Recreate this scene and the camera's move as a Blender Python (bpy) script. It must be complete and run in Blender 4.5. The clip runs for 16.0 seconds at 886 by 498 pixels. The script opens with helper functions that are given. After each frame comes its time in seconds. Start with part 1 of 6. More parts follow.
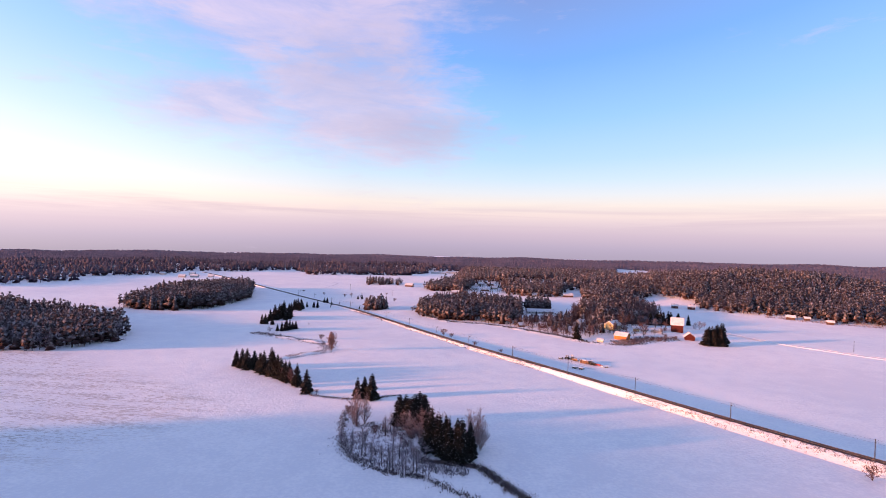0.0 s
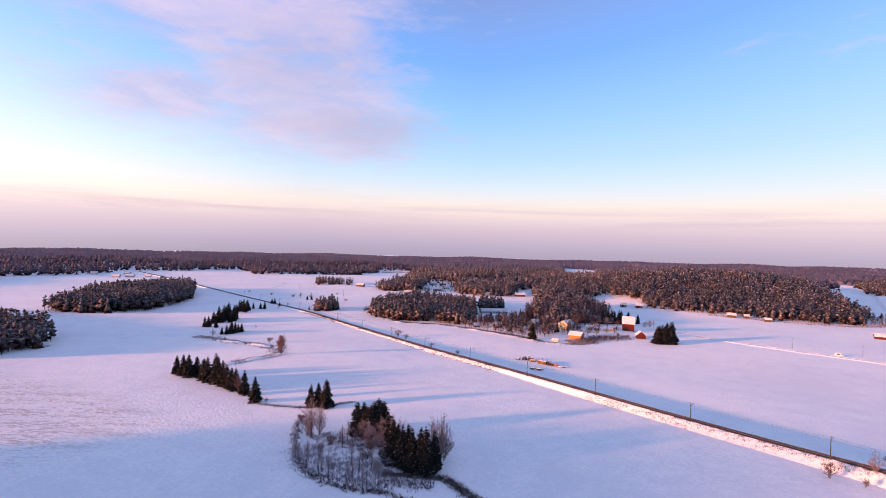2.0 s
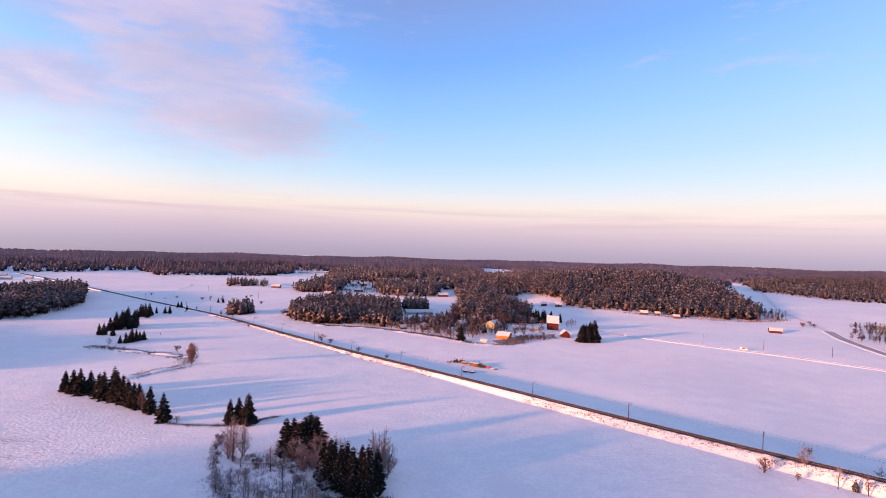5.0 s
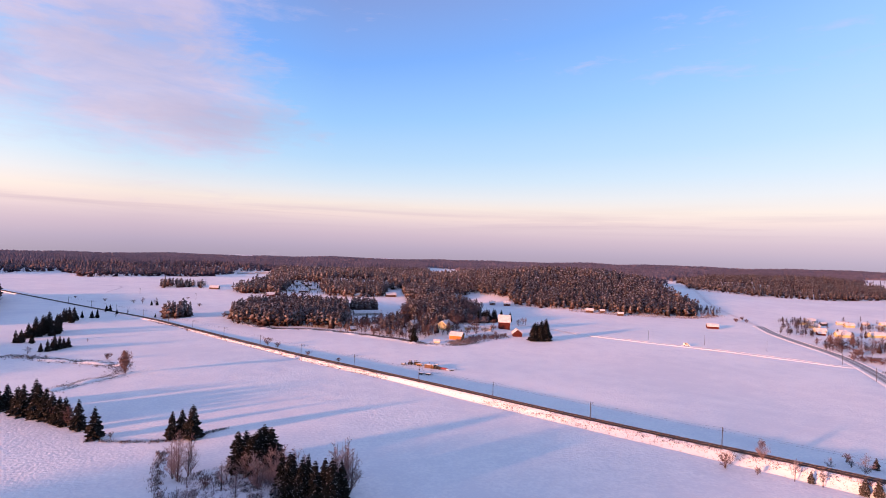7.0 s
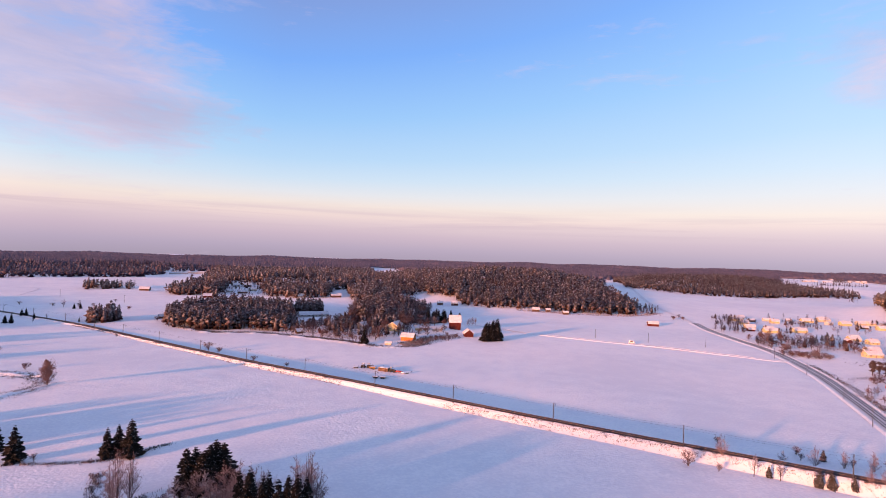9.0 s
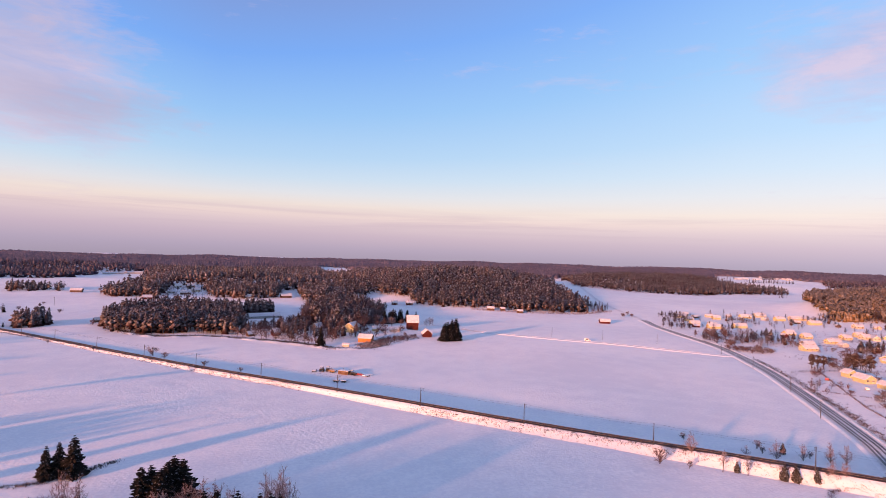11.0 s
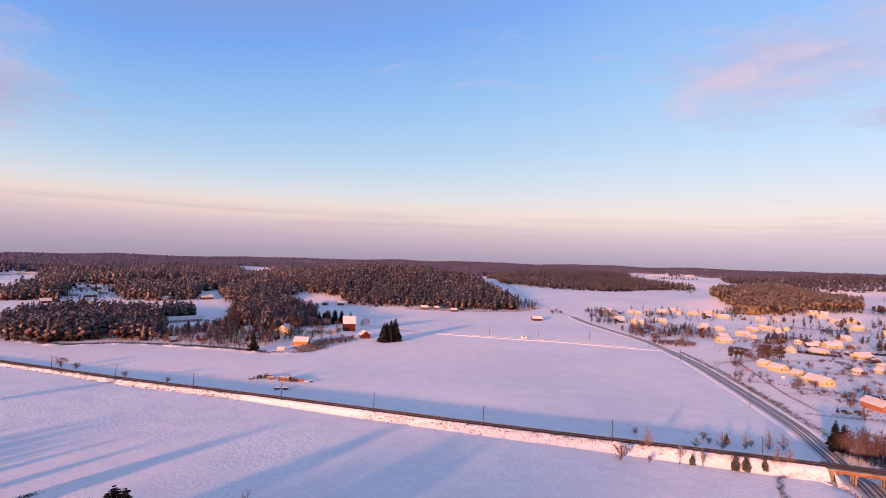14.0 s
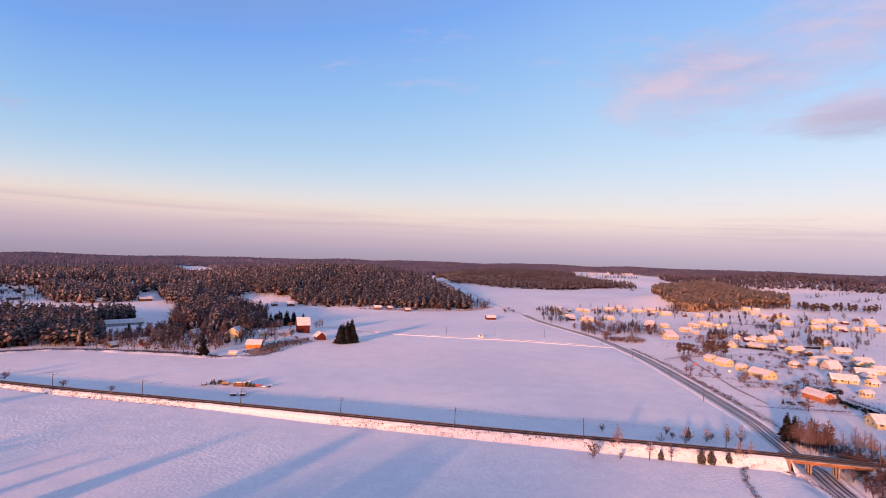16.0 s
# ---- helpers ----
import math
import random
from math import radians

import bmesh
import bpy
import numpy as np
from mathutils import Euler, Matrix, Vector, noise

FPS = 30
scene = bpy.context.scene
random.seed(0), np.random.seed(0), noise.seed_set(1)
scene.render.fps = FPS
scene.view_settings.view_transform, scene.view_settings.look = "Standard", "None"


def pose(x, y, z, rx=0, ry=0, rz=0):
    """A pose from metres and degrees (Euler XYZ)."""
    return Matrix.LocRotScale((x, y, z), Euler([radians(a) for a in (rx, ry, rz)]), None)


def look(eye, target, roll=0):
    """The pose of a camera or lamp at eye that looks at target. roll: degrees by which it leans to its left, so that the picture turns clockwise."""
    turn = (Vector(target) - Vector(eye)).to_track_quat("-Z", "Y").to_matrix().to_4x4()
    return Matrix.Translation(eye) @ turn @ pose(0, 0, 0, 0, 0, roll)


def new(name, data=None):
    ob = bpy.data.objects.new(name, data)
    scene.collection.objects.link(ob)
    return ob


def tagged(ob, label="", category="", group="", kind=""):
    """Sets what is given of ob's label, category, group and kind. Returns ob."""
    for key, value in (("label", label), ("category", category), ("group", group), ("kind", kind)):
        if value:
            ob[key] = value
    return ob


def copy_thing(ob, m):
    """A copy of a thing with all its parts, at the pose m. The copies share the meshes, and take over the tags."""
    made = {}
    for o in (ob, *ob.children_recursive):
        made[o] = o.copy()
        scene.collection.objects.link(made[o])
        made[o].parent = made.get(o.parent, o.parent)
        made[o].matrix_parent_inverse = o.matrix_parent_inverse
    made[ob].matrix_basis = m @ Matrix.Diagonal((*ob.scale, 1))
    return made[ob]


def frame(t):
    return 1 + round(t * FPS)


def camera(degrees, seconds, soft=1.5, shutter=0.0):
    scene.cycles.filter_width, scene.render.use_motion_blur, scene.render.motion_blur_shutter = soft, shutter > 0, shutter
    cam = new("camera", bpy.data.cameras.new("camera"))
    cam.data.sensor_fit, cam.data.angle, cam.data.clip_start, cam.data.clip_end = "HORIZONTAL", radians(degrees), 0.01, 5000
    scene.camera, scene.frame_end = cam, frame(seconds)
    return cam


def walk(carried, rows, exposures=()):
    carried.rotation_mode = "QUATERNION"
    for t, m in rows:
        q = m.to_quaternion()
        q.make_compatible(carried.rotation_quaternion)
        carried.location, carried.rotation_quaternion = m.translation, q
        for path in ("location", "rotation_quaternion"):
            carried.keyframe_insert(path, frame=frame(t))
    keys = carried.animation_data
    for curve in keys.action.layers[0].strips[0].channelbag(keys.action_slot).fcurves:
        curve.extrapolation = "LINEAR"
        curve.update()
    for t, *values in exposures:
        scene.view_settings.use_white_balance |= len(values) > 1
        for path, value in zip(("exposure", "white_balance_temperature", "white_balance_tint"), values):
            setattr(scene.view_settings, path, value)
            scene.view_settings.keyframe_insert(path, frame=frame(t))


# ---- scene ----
cam = camera(79.0, 16.0, soft=0.35)
PATH = [
    (0, (4.789, -8.651, 65.483), (4.617, -6.658, 65.482), 1.7),
    (0.5, (3.686, -6.361, 65.464), (3.556, -4.365, 65.463), 1.7),
    (1, (2.517, -4.083, 65.437), (2.434, -2.084, 65.436), 1.9),
    (1.5, (1.233, -1.816, 65.404), (1.196, 0.183, 65.405), 1.9),
    (2, (-0.133, 0.468, 65.367), (-0.117, 2.468, 65.369), 1.9),
    (2.5, (-1.485, 2.792, 65.328), (-1.418, 4.791, 65.332), 2.0),
    (3, (-2.729, 5.124, 65.287), (-2.612, 7.121, 65.292), 2.0),
    (3.5, (-3.948, 7.409, 65.235), (-3.781, 9.402, 65.241), 2.1),
    (4, (-5.153, 9.656, 65.176), (-4.928, 11.643, 65.184), 2.1),
    (6.5, (-11.337, 20.686, 64.555), (-10.867, 22.63, 64.572), 2.0),
    (7, (-12.687, 22.996, 64.479), (-12.157, 24.925, 64.497), 2.0),
    (7.5, (-14.128, 25.359, 64.413), (-13.545, 27.272, 64.432), 2.1),
    (8, (-15.607, 27.727, 64.361), (-14.968, 29.622, 64.382), 2.1),
    (8.5, (-16.994, 30.105, 64.318), (-16.304, 31.982, 64.34), 2.1),
    (9, (-18.252, 32.478, 64.281), (-17.514, 34.337, 64.305), 2.1),
    (11.5, (-24.471, 43.713, 64.082), (-23.514, 45.469, 64.11), 2.1),
    (12, (-25.725, 45.927, 64.086), (-24.725, 47.659, 64.115), 2.1),
    (12.5, (-27.057, 48.103, 64.088), (-26.017, 49.81, 64.117), 2.0),
    (13, (-28.516, 50.237, 64.089), (-27.434, 51.919, 64.12), 2.0),
    (13.5, (-29.9, 52.427, 64.082), (-28.778, 54.083, 64.113), 2.0),
    (14, (-31.194, 54.661, 64.067), (-30.033, 56.289, 64.098), 2.0),
    (14.5, (-32.471, 56.964, 64.047), (-31.272, 58.564, 64.079), 2.0),
    (15, (-33.767, 59.247, 64.014), (-32.527, 60.815, 64.047), 2.0),
    (15.5, (-35.047, 61.432, 63.975), (-33.767, 62.969, 64.009), 2.1),
    (16, (-36.383, 63.548, 63.95), (-35.063, 65.051, 63.985), 2.0),
]
walk(cam, [(t, look(eye, target, roll)) for t, eye, target, roll in PATH], [(0, 1.55, 6500, 10), (8, 1.43, 6570, 10.5), (16, 1.245, 6660, 12)])

# ---- world, sun, exposure ----
SUN_DIR = Vector((-0.92, -0.39, 0.0)).normalized()      # towards the sun, on the map
SUN_ELEV = radians(6.3)


def sky_world():
    w = bpy.data.worlds.new("winter_sky")
    scene.world = w
    w.use_nodes = True
    nt = w.node_tree
    nt.nodes.clear()
    N, L = nt.nodes.new, nt.links.new

    def math_node(op, a, b=None, c=None, clamp=False):
        n = N("ShaderNodeMath")
        n.operation, n.use_clamp = op, clamp
        for k, v in enumerate((a, b, c)):
            if v is None:
                continue
            if isinstance(v, (int, float)):
                n.inputs[k].default_value = v
            else:
                L(v, n.inputs[k])
        return n.outputs[0]

    def ramp(value, stops):
        n = N("ShaderNodeValToRGB")
        while len(n.color_ramp.elements) < len(stops):
            n.color_ramp.elements.new(0.5)
        for e, (p, c) in zip(n.color_ramp.elements, stops):
            e.position, e.color = p, (*c, 1)
        L(value, n.inputs[0])
        return n.outputs[0]

    def mix(kind, fac, a, b):
        n = N("ShaderNodeMix")
        n.data_type, n.blend_type = "RGBA", kind
        if isinstance(fac, (int, float)):
            n.inputs[0].default_value = fac
        else:
            L(fac, n.inputs[0])
        for k, v in ((6, a), (7, b)):
            if isinstance(v, tuple):
                n.inputs[k].default_value = (*v, 1)
            else:
                L(v, n.inputs[k])
        return n.outputs[2]

    tc = N("ShaderNodeTexCoord")
    sep = N("ShaderNodeSeparateXYZ")
    L(tc.outputs["Generated"], sep.inputs[0])
    x, y, z = sep.outputs
    elev = math_node("MULTIPLY", math_node("ARCSINE", z), 57.29578)           # degrees
    az = math_node("MULTIPLY", math_node("ARCTAN2", x, y), 57.29578)          # degrees right of +y
    sunward = math_node("ADD", math_node("MULTIPLY", x, SUN_DIR.x), math_node("MULTIPLY", y, SUN_DIR.y))

    def bell(value, centre, width):
        k = math_node("DIVIDE", math_node("SUBTRACT", value, centre), width)
        return math_node("POWER", 2.71828, math_node("MULTIPLY", math_node("MULTIPLY", k, k), -1.0))

    # clear sky: haze, pink belt, pale band, blue
    # deepest blue a little right of north, paler to both sides
    off = math_node("MULTIPLY", math_node("ABSOLUTE", math_node("SUBTRACT", az, 4.0)), 1.0 / 52.0, clamp=True)
    deep = math_node("SUBTRACT", 1.27, math_node("MULTIPLY", off, 0.52))
    high = math_node("ADD", math_node("MINIMUM", elev, 5.0), math_node("MULTIPLY", math_node("MAXIMUM", math_node("SUBTRACT", elev, 5.0), 0.0), deep))
    t = math_node("DIVIDE", math_node("ADD", high, 2.0), 60.0, clamp=True)
    at = lambda d: (d + 2.0) / 60.0
    clear = ramp(t, [(at(-1.0), (0.40, 0.34, 0.47)), (at(0.5), (0.49, 0.41, 0.57)), (at(1.8), (0.61, 0.48, 0.62)), (at(3.0), (0.75, 0.59, 0.67)),
                     (at(3.8), (0.87, 0.69, 0.70)), (at(4.8), (0.91, 0.78, 0.75)), (at(6.2), (0.80, 0.81, 0.88)), (at(8.0), (0.64, 0.78, 0.95)), (at(10.5), (0.49, 0.71, 0.98)),
                     (at(15.5), (0.33, 0.60, 1.0)), (at(22.5), (0.20, 0.44, 1.0)), (at(34.0), (0.24, 0.30, 0.62)), (at(57.0), (0.29, 0.27, 0.45))])
    glow_side = math_node("SMOOTH_MIN", math_node("MULTIPLY", math_node("ADD", sunward, 0.15), 1.6, clamp=True), 1.0, 0.2)
    glow_up = math_node("ADD", bell(elev, 7.0, 8.0), math_node("MULTIPLY", bell(elev, 20.0, 14.0), 0.25))
    glow = math_node("MULTIPLY", glow_side, glow_up)
    clear = mix("ADD", math_node("MULTIPLY", glow, 0.33), clear, (0.95, 0.72, 0.52))
    east = math_node("MULTIPLY", bell(az, 95.0, 42.0), bell(elev, 13.0, 20.0))
    clear = mix("ADD", math_node("MULTIPLY", east, 0.16), clear, (0.70, 0.78, 1.0))
    peach = math_node("MULTIPLY", bell(elev, 4.4, 1.5), math_node("ADD", 0.5, glow_side))
    clear = mix("ADD", math_node("MULTIPLY", peach, 0.04), clear, (0.95, 0.62, 0.34))
    # physical sky, a small share of it
    sky = N("ShaderNodeTexSky")
    sky.sky_type, sky.sun_disc = "NISHITA", False
    sky.sun_elevation = SUN_ELEV
    sky.sun_rotation = math.atan2(SUN_DIR.x, SUN_DIR.y)
    clear = mix("ADD", 0.02, clear, sky.outputs[0])

    # clouds: torn veils in two parts of the sky, thin bars over the horizon
    def cloud_noise(sx, sy, scale, detail, off, rough=0.6, dist=0.6):
        cmb = N("ShaderNodeCombineXYZ")
        L(math_node("MULTIPLY", az, sx), cmb.inputs[0])
        L(math_node("MULTIPLY", elev, sy), cmb.inputs[1])
        cmb.inputs[2].default_value = off
        n = N("ShaderNodeTexNoise")
        n.inputs["Scale"].default_value, n.inputs["Detail"].default_value = scale, detail
        n.inputs["Roughness"].default_value, n.inputs["Distortion"].default_value = rough, dist
        L(cmb.outputs[0], n.inputs["Vector"])
        return n.outputs[0]

    def window(value, a, b):
        return math_node("MULTIPLY", math_node("SUBTRACT", value, a), 1.0 / (b - a), clamp=True)

    veil = cloud_noise(0.05, 0.13, 1.0, 8.0, 3.3, 0.62, 0.35)
    puffs = cloud_noise(0.11, 0.34, 1.0, 8.0, 8.1, 0.62, 0.4)
    wisps = cloud_noise(0.10, 0.55, 1.6, 9.0, 5.2, 0.66, 0.9)
    both = math_node("ADD", math_node("ADD", math_node("MULTIPLY", veil, 0.42), math_node("MULTIPLY", puffs, 0.34)), math_node("MULTIPLY", wisps, 0.24))

    def patch(a, wa, e, we):
        return math_node("MULTIPLY", bell(az, a, wa), bell(elev, e, we))

    def most(values):
        out = values[0]
        for v in values[1:]:
            out = math_node("MAXIMUM", out, v)
        return out

    light = most([patch(-16.0, 13.0, 15.5, 6.0), patch(-21.0, 16.0, 22.0, 7.0), patch(-27.0, 9.0, 14.0, 3.0), patch(-12.0, 9.0, 15.0, 4.5), math_node("MULTIPLY", patch(68.0, 15.0, 18.5, 4.5), 0.55), math_node("MULTIPLY", patch(80.0, 15.0, 20.5, 5.5), 0.55), math_node("MULTIPLY", patch(80.0, 5.0, 13.5, 1.8), 0.8)])
    dark = most([math_node("MULTIPLY", patch(-15.0, 15.0, 18.0, 6.0), 0.85), patch(-9.0, 11.0, 12.4, 2.6), patch(-24.0, 12.0, 25.5, 1.6), patch(82.0, 8.0, 12.3, 2.0)])
    d1 = math_node("MULTIPLY", math_node("SUBTRACT", math_node("ADD", both, math_node("MULTIPLY", light, 0.40)), 0.575), 4.6, clamp=True)
    d2 = math_node("MULTIPLY", math_node("SUBTRACT", math_node("ADD", both, math_node("MULTIPLY", dark, 0.40)), 0.645), 4.0, clamp=True)
    tone = mix("MIX", window(puffs, 0.38, 0.66), (0.58, 0.54, 0.82), (0.88, 0.68, 0.84))
    sky_c = mix("MIX", math_node("MULTIPLY", d1, 0.74), clear, tone)
    sky_c = mix("MIX", math_node("MULTIPLY", d2, 0.62), sky_c, (0.54, 0.50, 0.70))
    bars = window(cloud_noise(0.035, 0.75, 1.3, 7.0, 1.7, 0.6, 0.5), 0.47, 0.70)
    bars = math_node("MULTIPLY", bars, bell(elev, 3.4, 1.3))
    sky_c = mix("MIX", math_node("MULTIPLY", bars, 0.45), sky_c, (0.62, 0.48, 0.60))
    bg = N("ShaderNodeBackground")
    bg.inputs[1].default_value = 0.35
    L(sky_c, bg.inputs[0])
    out = N("ShaderNodeOutputWorld")
    L(bg.outputs[0], out.inputs[0])


sky_world()
sun_data = bpy.data.lights.new("sun", "SUN")
sun_data.energy, sun_data.angle, sun_data.color = 4.0, radians(2.6), (1.0, 0.37, 0.18)
sun = new("sun", sun_data)
to_sun = Vector((SUN_DIR.x * math.cos(SUN_ELEV), SUN_DIR.y * math.cos(SUN_ELEV), math.sin(SUN_ELEV)))
sun.matrix_world = look(to_sun * 300, (0, 0, 0))


# ---- materials ----
def surface(name, a, b, scale=1.0, rough=0.8, bump=0.2, bump_scale=None, frost=0.0, frost_edge=(0.0, 0.7), island=0.0, metal=0.0, blend=(0.4, 0.6), spec=0.3, patch=(0.42, 0.62), thin=0.2):
    """Two tones mixed by noise at two scales, with relief; frost: share of snow on what faces up; island: tone change from piece to piece."""
    m = bpy.data.materials.new(name)
    m.use_nodes = True
    nt = m.node_tree
    N, L = nt.nodes.new, nt.links.new
    p = nt.nodes["Principled BSDF"]
    p.inputs["Roughness"].default_value, p.inputs["Metallic"].default_value = rough, metal
    p.inputs["Specular IOR Level"].default_value = spec
    tc = N("ShaderNodeTexCoord")
    n1, n2 = N("ShaderNodeTexNoise"), N("ShaderNodeTexNoise")
    n1.inputs["Scale"].default_value, n1.inputs["Detail"].default_value = scale, 6
    n2.inputs["Scale"].default_value, n2.inputs["Detail"].default_value = bump_scale or scale * 7, 5
    for n in (n1, n2):
        L(tc.outputs["Object"], n.inputs["Vector"])
    mr = N("ShaderNodeMapRange")
    mr.inputs[1].default_value, mr.inputs[2].default_value = blend
    add = N("ShaderNodeMath")
    add.operation = "MULTIPLY_ADD"
    L(n2.outputs[0], add.inputs[0])
    add.inputs[1].default_value, add.inputs[2].default_value = 0.35, -0.175
    add2 = N("ShaderNodeMath")
    L(n1.outputs[0], add2.inputs[0])
    L(add.outputs[0], add2.inputs[1])
    L(add2.outputs[0], mr.inputs[0])
    mx = N("ShaderNodeMix")
    mx.data_type = "RGBA"
    mx.inputs[6].default_value, mx.inputs[7].default_value = (*a, 1), (*b, 1)
    L(mr.outputs[0], mx.inputs[0])
    col = mx.outputs[2]
    geo = N("ShaderNodeNewGeometry")
    if island:
        hsv = N("ShaderNodeHueSaturation")
        v = N("ShaderNodeMapRange")
        v.inputs[3].default_value, v.inputs[4].default_value = 1 - island, 1 + island
        L(geo.outputs["Random Per Island"], v.inputs[0])
        L(v.outputs[0], hsv.inputs["Value"])
        L(col, hsv.inputs["Color"])
        col = hsv.outputs[0]
    if frost:
        sp = N("ShaderNodeSeparateXYZ")
        L(geo.outputs["Normal"], sp.inputs[0])
        w = N("ShaderNodeMapRange")
        w.inputs[1].default_value, w.inputs[2].default_value = frost_edge
        L(sp.outputs[2], w.inputs[0])
        f = N("ShaderNodeMath")
        f.operation, f.use_clamp = "MULTIPLY", True
        k = N("ShaderNodeMapRange")
        k.inputs[1].default_value, k.inputs[2].default_value = patch
        k.inputs[3].default_value, k.inputs[4].default_value = frost * thin, frost
        L(n2.outputs[0], k.inputs[0])
        L(w.outputs[0], f.inputs[0])
        L(k.outputs[0], f.inputs[1])
        fx = N("ShaderNodeMix")
        fx.data_type = "RGBA"
        fx.inputs[7].default_value = (0.80, 0.81, 0.84, 1)
        L(f.outputs[0], fx.inputs[0])
        L(col, fx.inputs[6])
        col = fx.outputs[2]
    L(col, p.inputs["Base Color"])
    if bump:
        bp = N("ShaderNodeBump")
        bp.inputs["Strength"].default_value, bp.inputs["Distance"].default_value = bump, 0.3
        L(n2.outputs[0], bp.inputs["Height"])
        L(bp.outputs[0], p.inputs["Normal"])
    return m


def snow_field_material():
    """Fields under snow: crusted and wind-ribbed, with stubble showing in the western field."""
    m = bpy.data.materials.new("snow_field")
    m.use_nodes = True
    nt = m.node_tree
    N, L = nt.nodes.new, nt.links.new
    p = nt.nodes["Principled BSDF"]
    p.inputs["Roughness"].default_value = 0.65
    p.inputs["Specular IOR Level"].default_value = 0.25
    tc = N("ShaderNodeTexCoord")

    def noise_tex(scale, detail=4.0, stretch=None, rough=0.55):
        n = N("ShaderNodeTexNoise")
        n.inputs["Scale"].default_value, n.inputs["Detail"].default_value, n.inputs["Roughness"].default_value = scale, detail, rough
        if stretch:
            mp = N("ShaderNodeMapping")
            mp.inputs["Rotation"].default_value = (0, 0, stretch[0])
            mp.inputs["Scale"].default_value = (stretch[1], stretch[2], 1)
            L(tc.outputs["Object"], mp.inputs[0])
            L(mp.outputs[0], n.inputs["Vector"])
        else:
            L(tc.outputs["Object"], n.inputs["Vector"])
        return n.outputs[0]

    def calc(op, a, b, clamp=False):
        n = N("ShaderNodeMath")
        n.operation, n.use_clamp = op, clamp
        for k, v in enumerate((a, b)):
            if isinstance(v, (int, float)):
                n.inputs[k].default_value = v
            else:
                L(v, n.inputs[k])
        return n.outputs[0]

    def span(v, a, b):
        n = N("ShaderNodeMapRange")
        n.interpolation_type = "SMOOTHSTEP"
        L(v, n.inputs[0])
        n.inputs[1].default_value, n.inputs[2].default_value = a, b
        return n.outputs[0]

    big, mid, fine = noise_tex(0.012, 4), noise_tex(0.09, 5), noise_tex(0.9, 3)
    ribs = noise_tex(0.35, 3, (0.42, 0.35, 1.6))
    sep = N("ShaderNodeSeparateXYZ")
    L(tc.outputs["Object"], sep.inputs[0])
    # stubble: west of the spruce row, in ploughed rows
    u = calc("ADD", calc("MULTIPLY", sep.outputs[0], 0.47), calc("MULTIPLY", sep.outputs[1], 0.88))
    v = calc("ADD", calc("MULTIPLY", sep.outputs[0], -0.88), calc("MULTIPLY", sep.outputs[1], 0.47))
    region = calc("MULTIPLY", span(u, 40.0, 62.0), calc("MULTIPLY", calc("SUBTRACT", 1.0, span(u, 118.0, 142.0)), span(v, 150.0, 200.0)))
    specks = noise_tex(0.9, 3, (-0.49, 0.45, 1.3), 0.7)
    rows = noise_tex(0.16, 2, (-0.49, 0.12, 1.0))
    stub = calc("MULTIPLY", span(calc("ADD", calc("MULTIPLY", specks, 0.75), calc("MULTIPLY", rows, 0.35)), 0.53, 0.66), region)
    tone = N("ShaderNodeMix")
    tone.data_type = "RGBA"
    tone.inputs[6].default_value, tone.inputs[7].default_value = (0.77, 0.79, 0.83, 1), (0.89, 0.90, 0.91, 1)
    L(span(calc("ADD", calc("MULTIPLY", big, 0.4), calc("ADD", calc("MULTIPLY", mid, 0.25), calc("MULTIPLY", fine, 0.35))), 0.41, 0.59), tone.inputs[0])
    mx = N("ShaderNodeMix")
    mx.data_type = "RGBA"
    mx.inputs[7].default_value = (0.30, 0.24, 0.20, 1)
    L(calc("MULTIPLY", stub, 0.55), mx.inputs[0])
    L(tone.outputs[2], mx.inputs[6])
    L(mx.outputs[2], p.inputs["Base Color"])
    h = calc("ADD", calc("MULTIPLY", calc("MULTIPLY", fine, 0.75), span(big, 0.36, 0.60)), calc("ADD", calc("MULTIPLY", ribs, 0.28), calc("MULTIPLY", mid, 0.8)))
    h = calc("ADD", h, calc("MULTIPLY", stub, 0.2))
    bp = N("ShaderNodeBump")
    bp.inputs["Strength"].default_value, bp.inputs["Distance"].default_value = 0.55, 0.5
    L(h, bp.inputs["Height"])
    L(bp.outputs[0], p.inputs["Normal"])
    return m


SNOW_FIELD = snow_field_material()
SNOW = surface("snow_cover", (0.80, 0.82, 0.86), (0.89, 0.90, 0.91), 0.5, 0.65, 0.25, 2.5)
BANK = surface("snow_and_dead_grass", (0.84, 0.85, 0.87), (0.40, 0.33, 0.27), 0.9, 0.8, 0.5, 4.0, blend=(0.58, 0.80))
PACKED = surface("packed_snow", (0.62, 0.63, 0.67), (0.76, 0.77, 0.80), 0.3, 0.6, 0.15)
ASPHALT = surface("salted_asphalt", (0.09, 0.09, 0.096), (0.22, 0.22, 0.23), 0.25, 0.55, 0.1)
SLUSH = surface("grey_slush", (0.55, 0.55, 0.57), (0.74, 0.74, 0.76), 0.5, 0.6, 0.2)
BALLAST = surface("dark_ballast", (0.012, 0.011, 0.015), (0.040, 0.037, 0.045), 1.5, 0.9, 0.5, frost=0.04)
RAIL = surface("rail_steel", (0.07, 0.05, 0.045), (0.16, 0.13, 0.12), 2.0, 0.5, 0.05, metal=0.4)
SLEEPER = surface("sleeper_concrete", (0.03, 0.028, 0.03), (0.07, 0.065, 0.068), 2.0, 0.85, 0.2, frost=0.06)
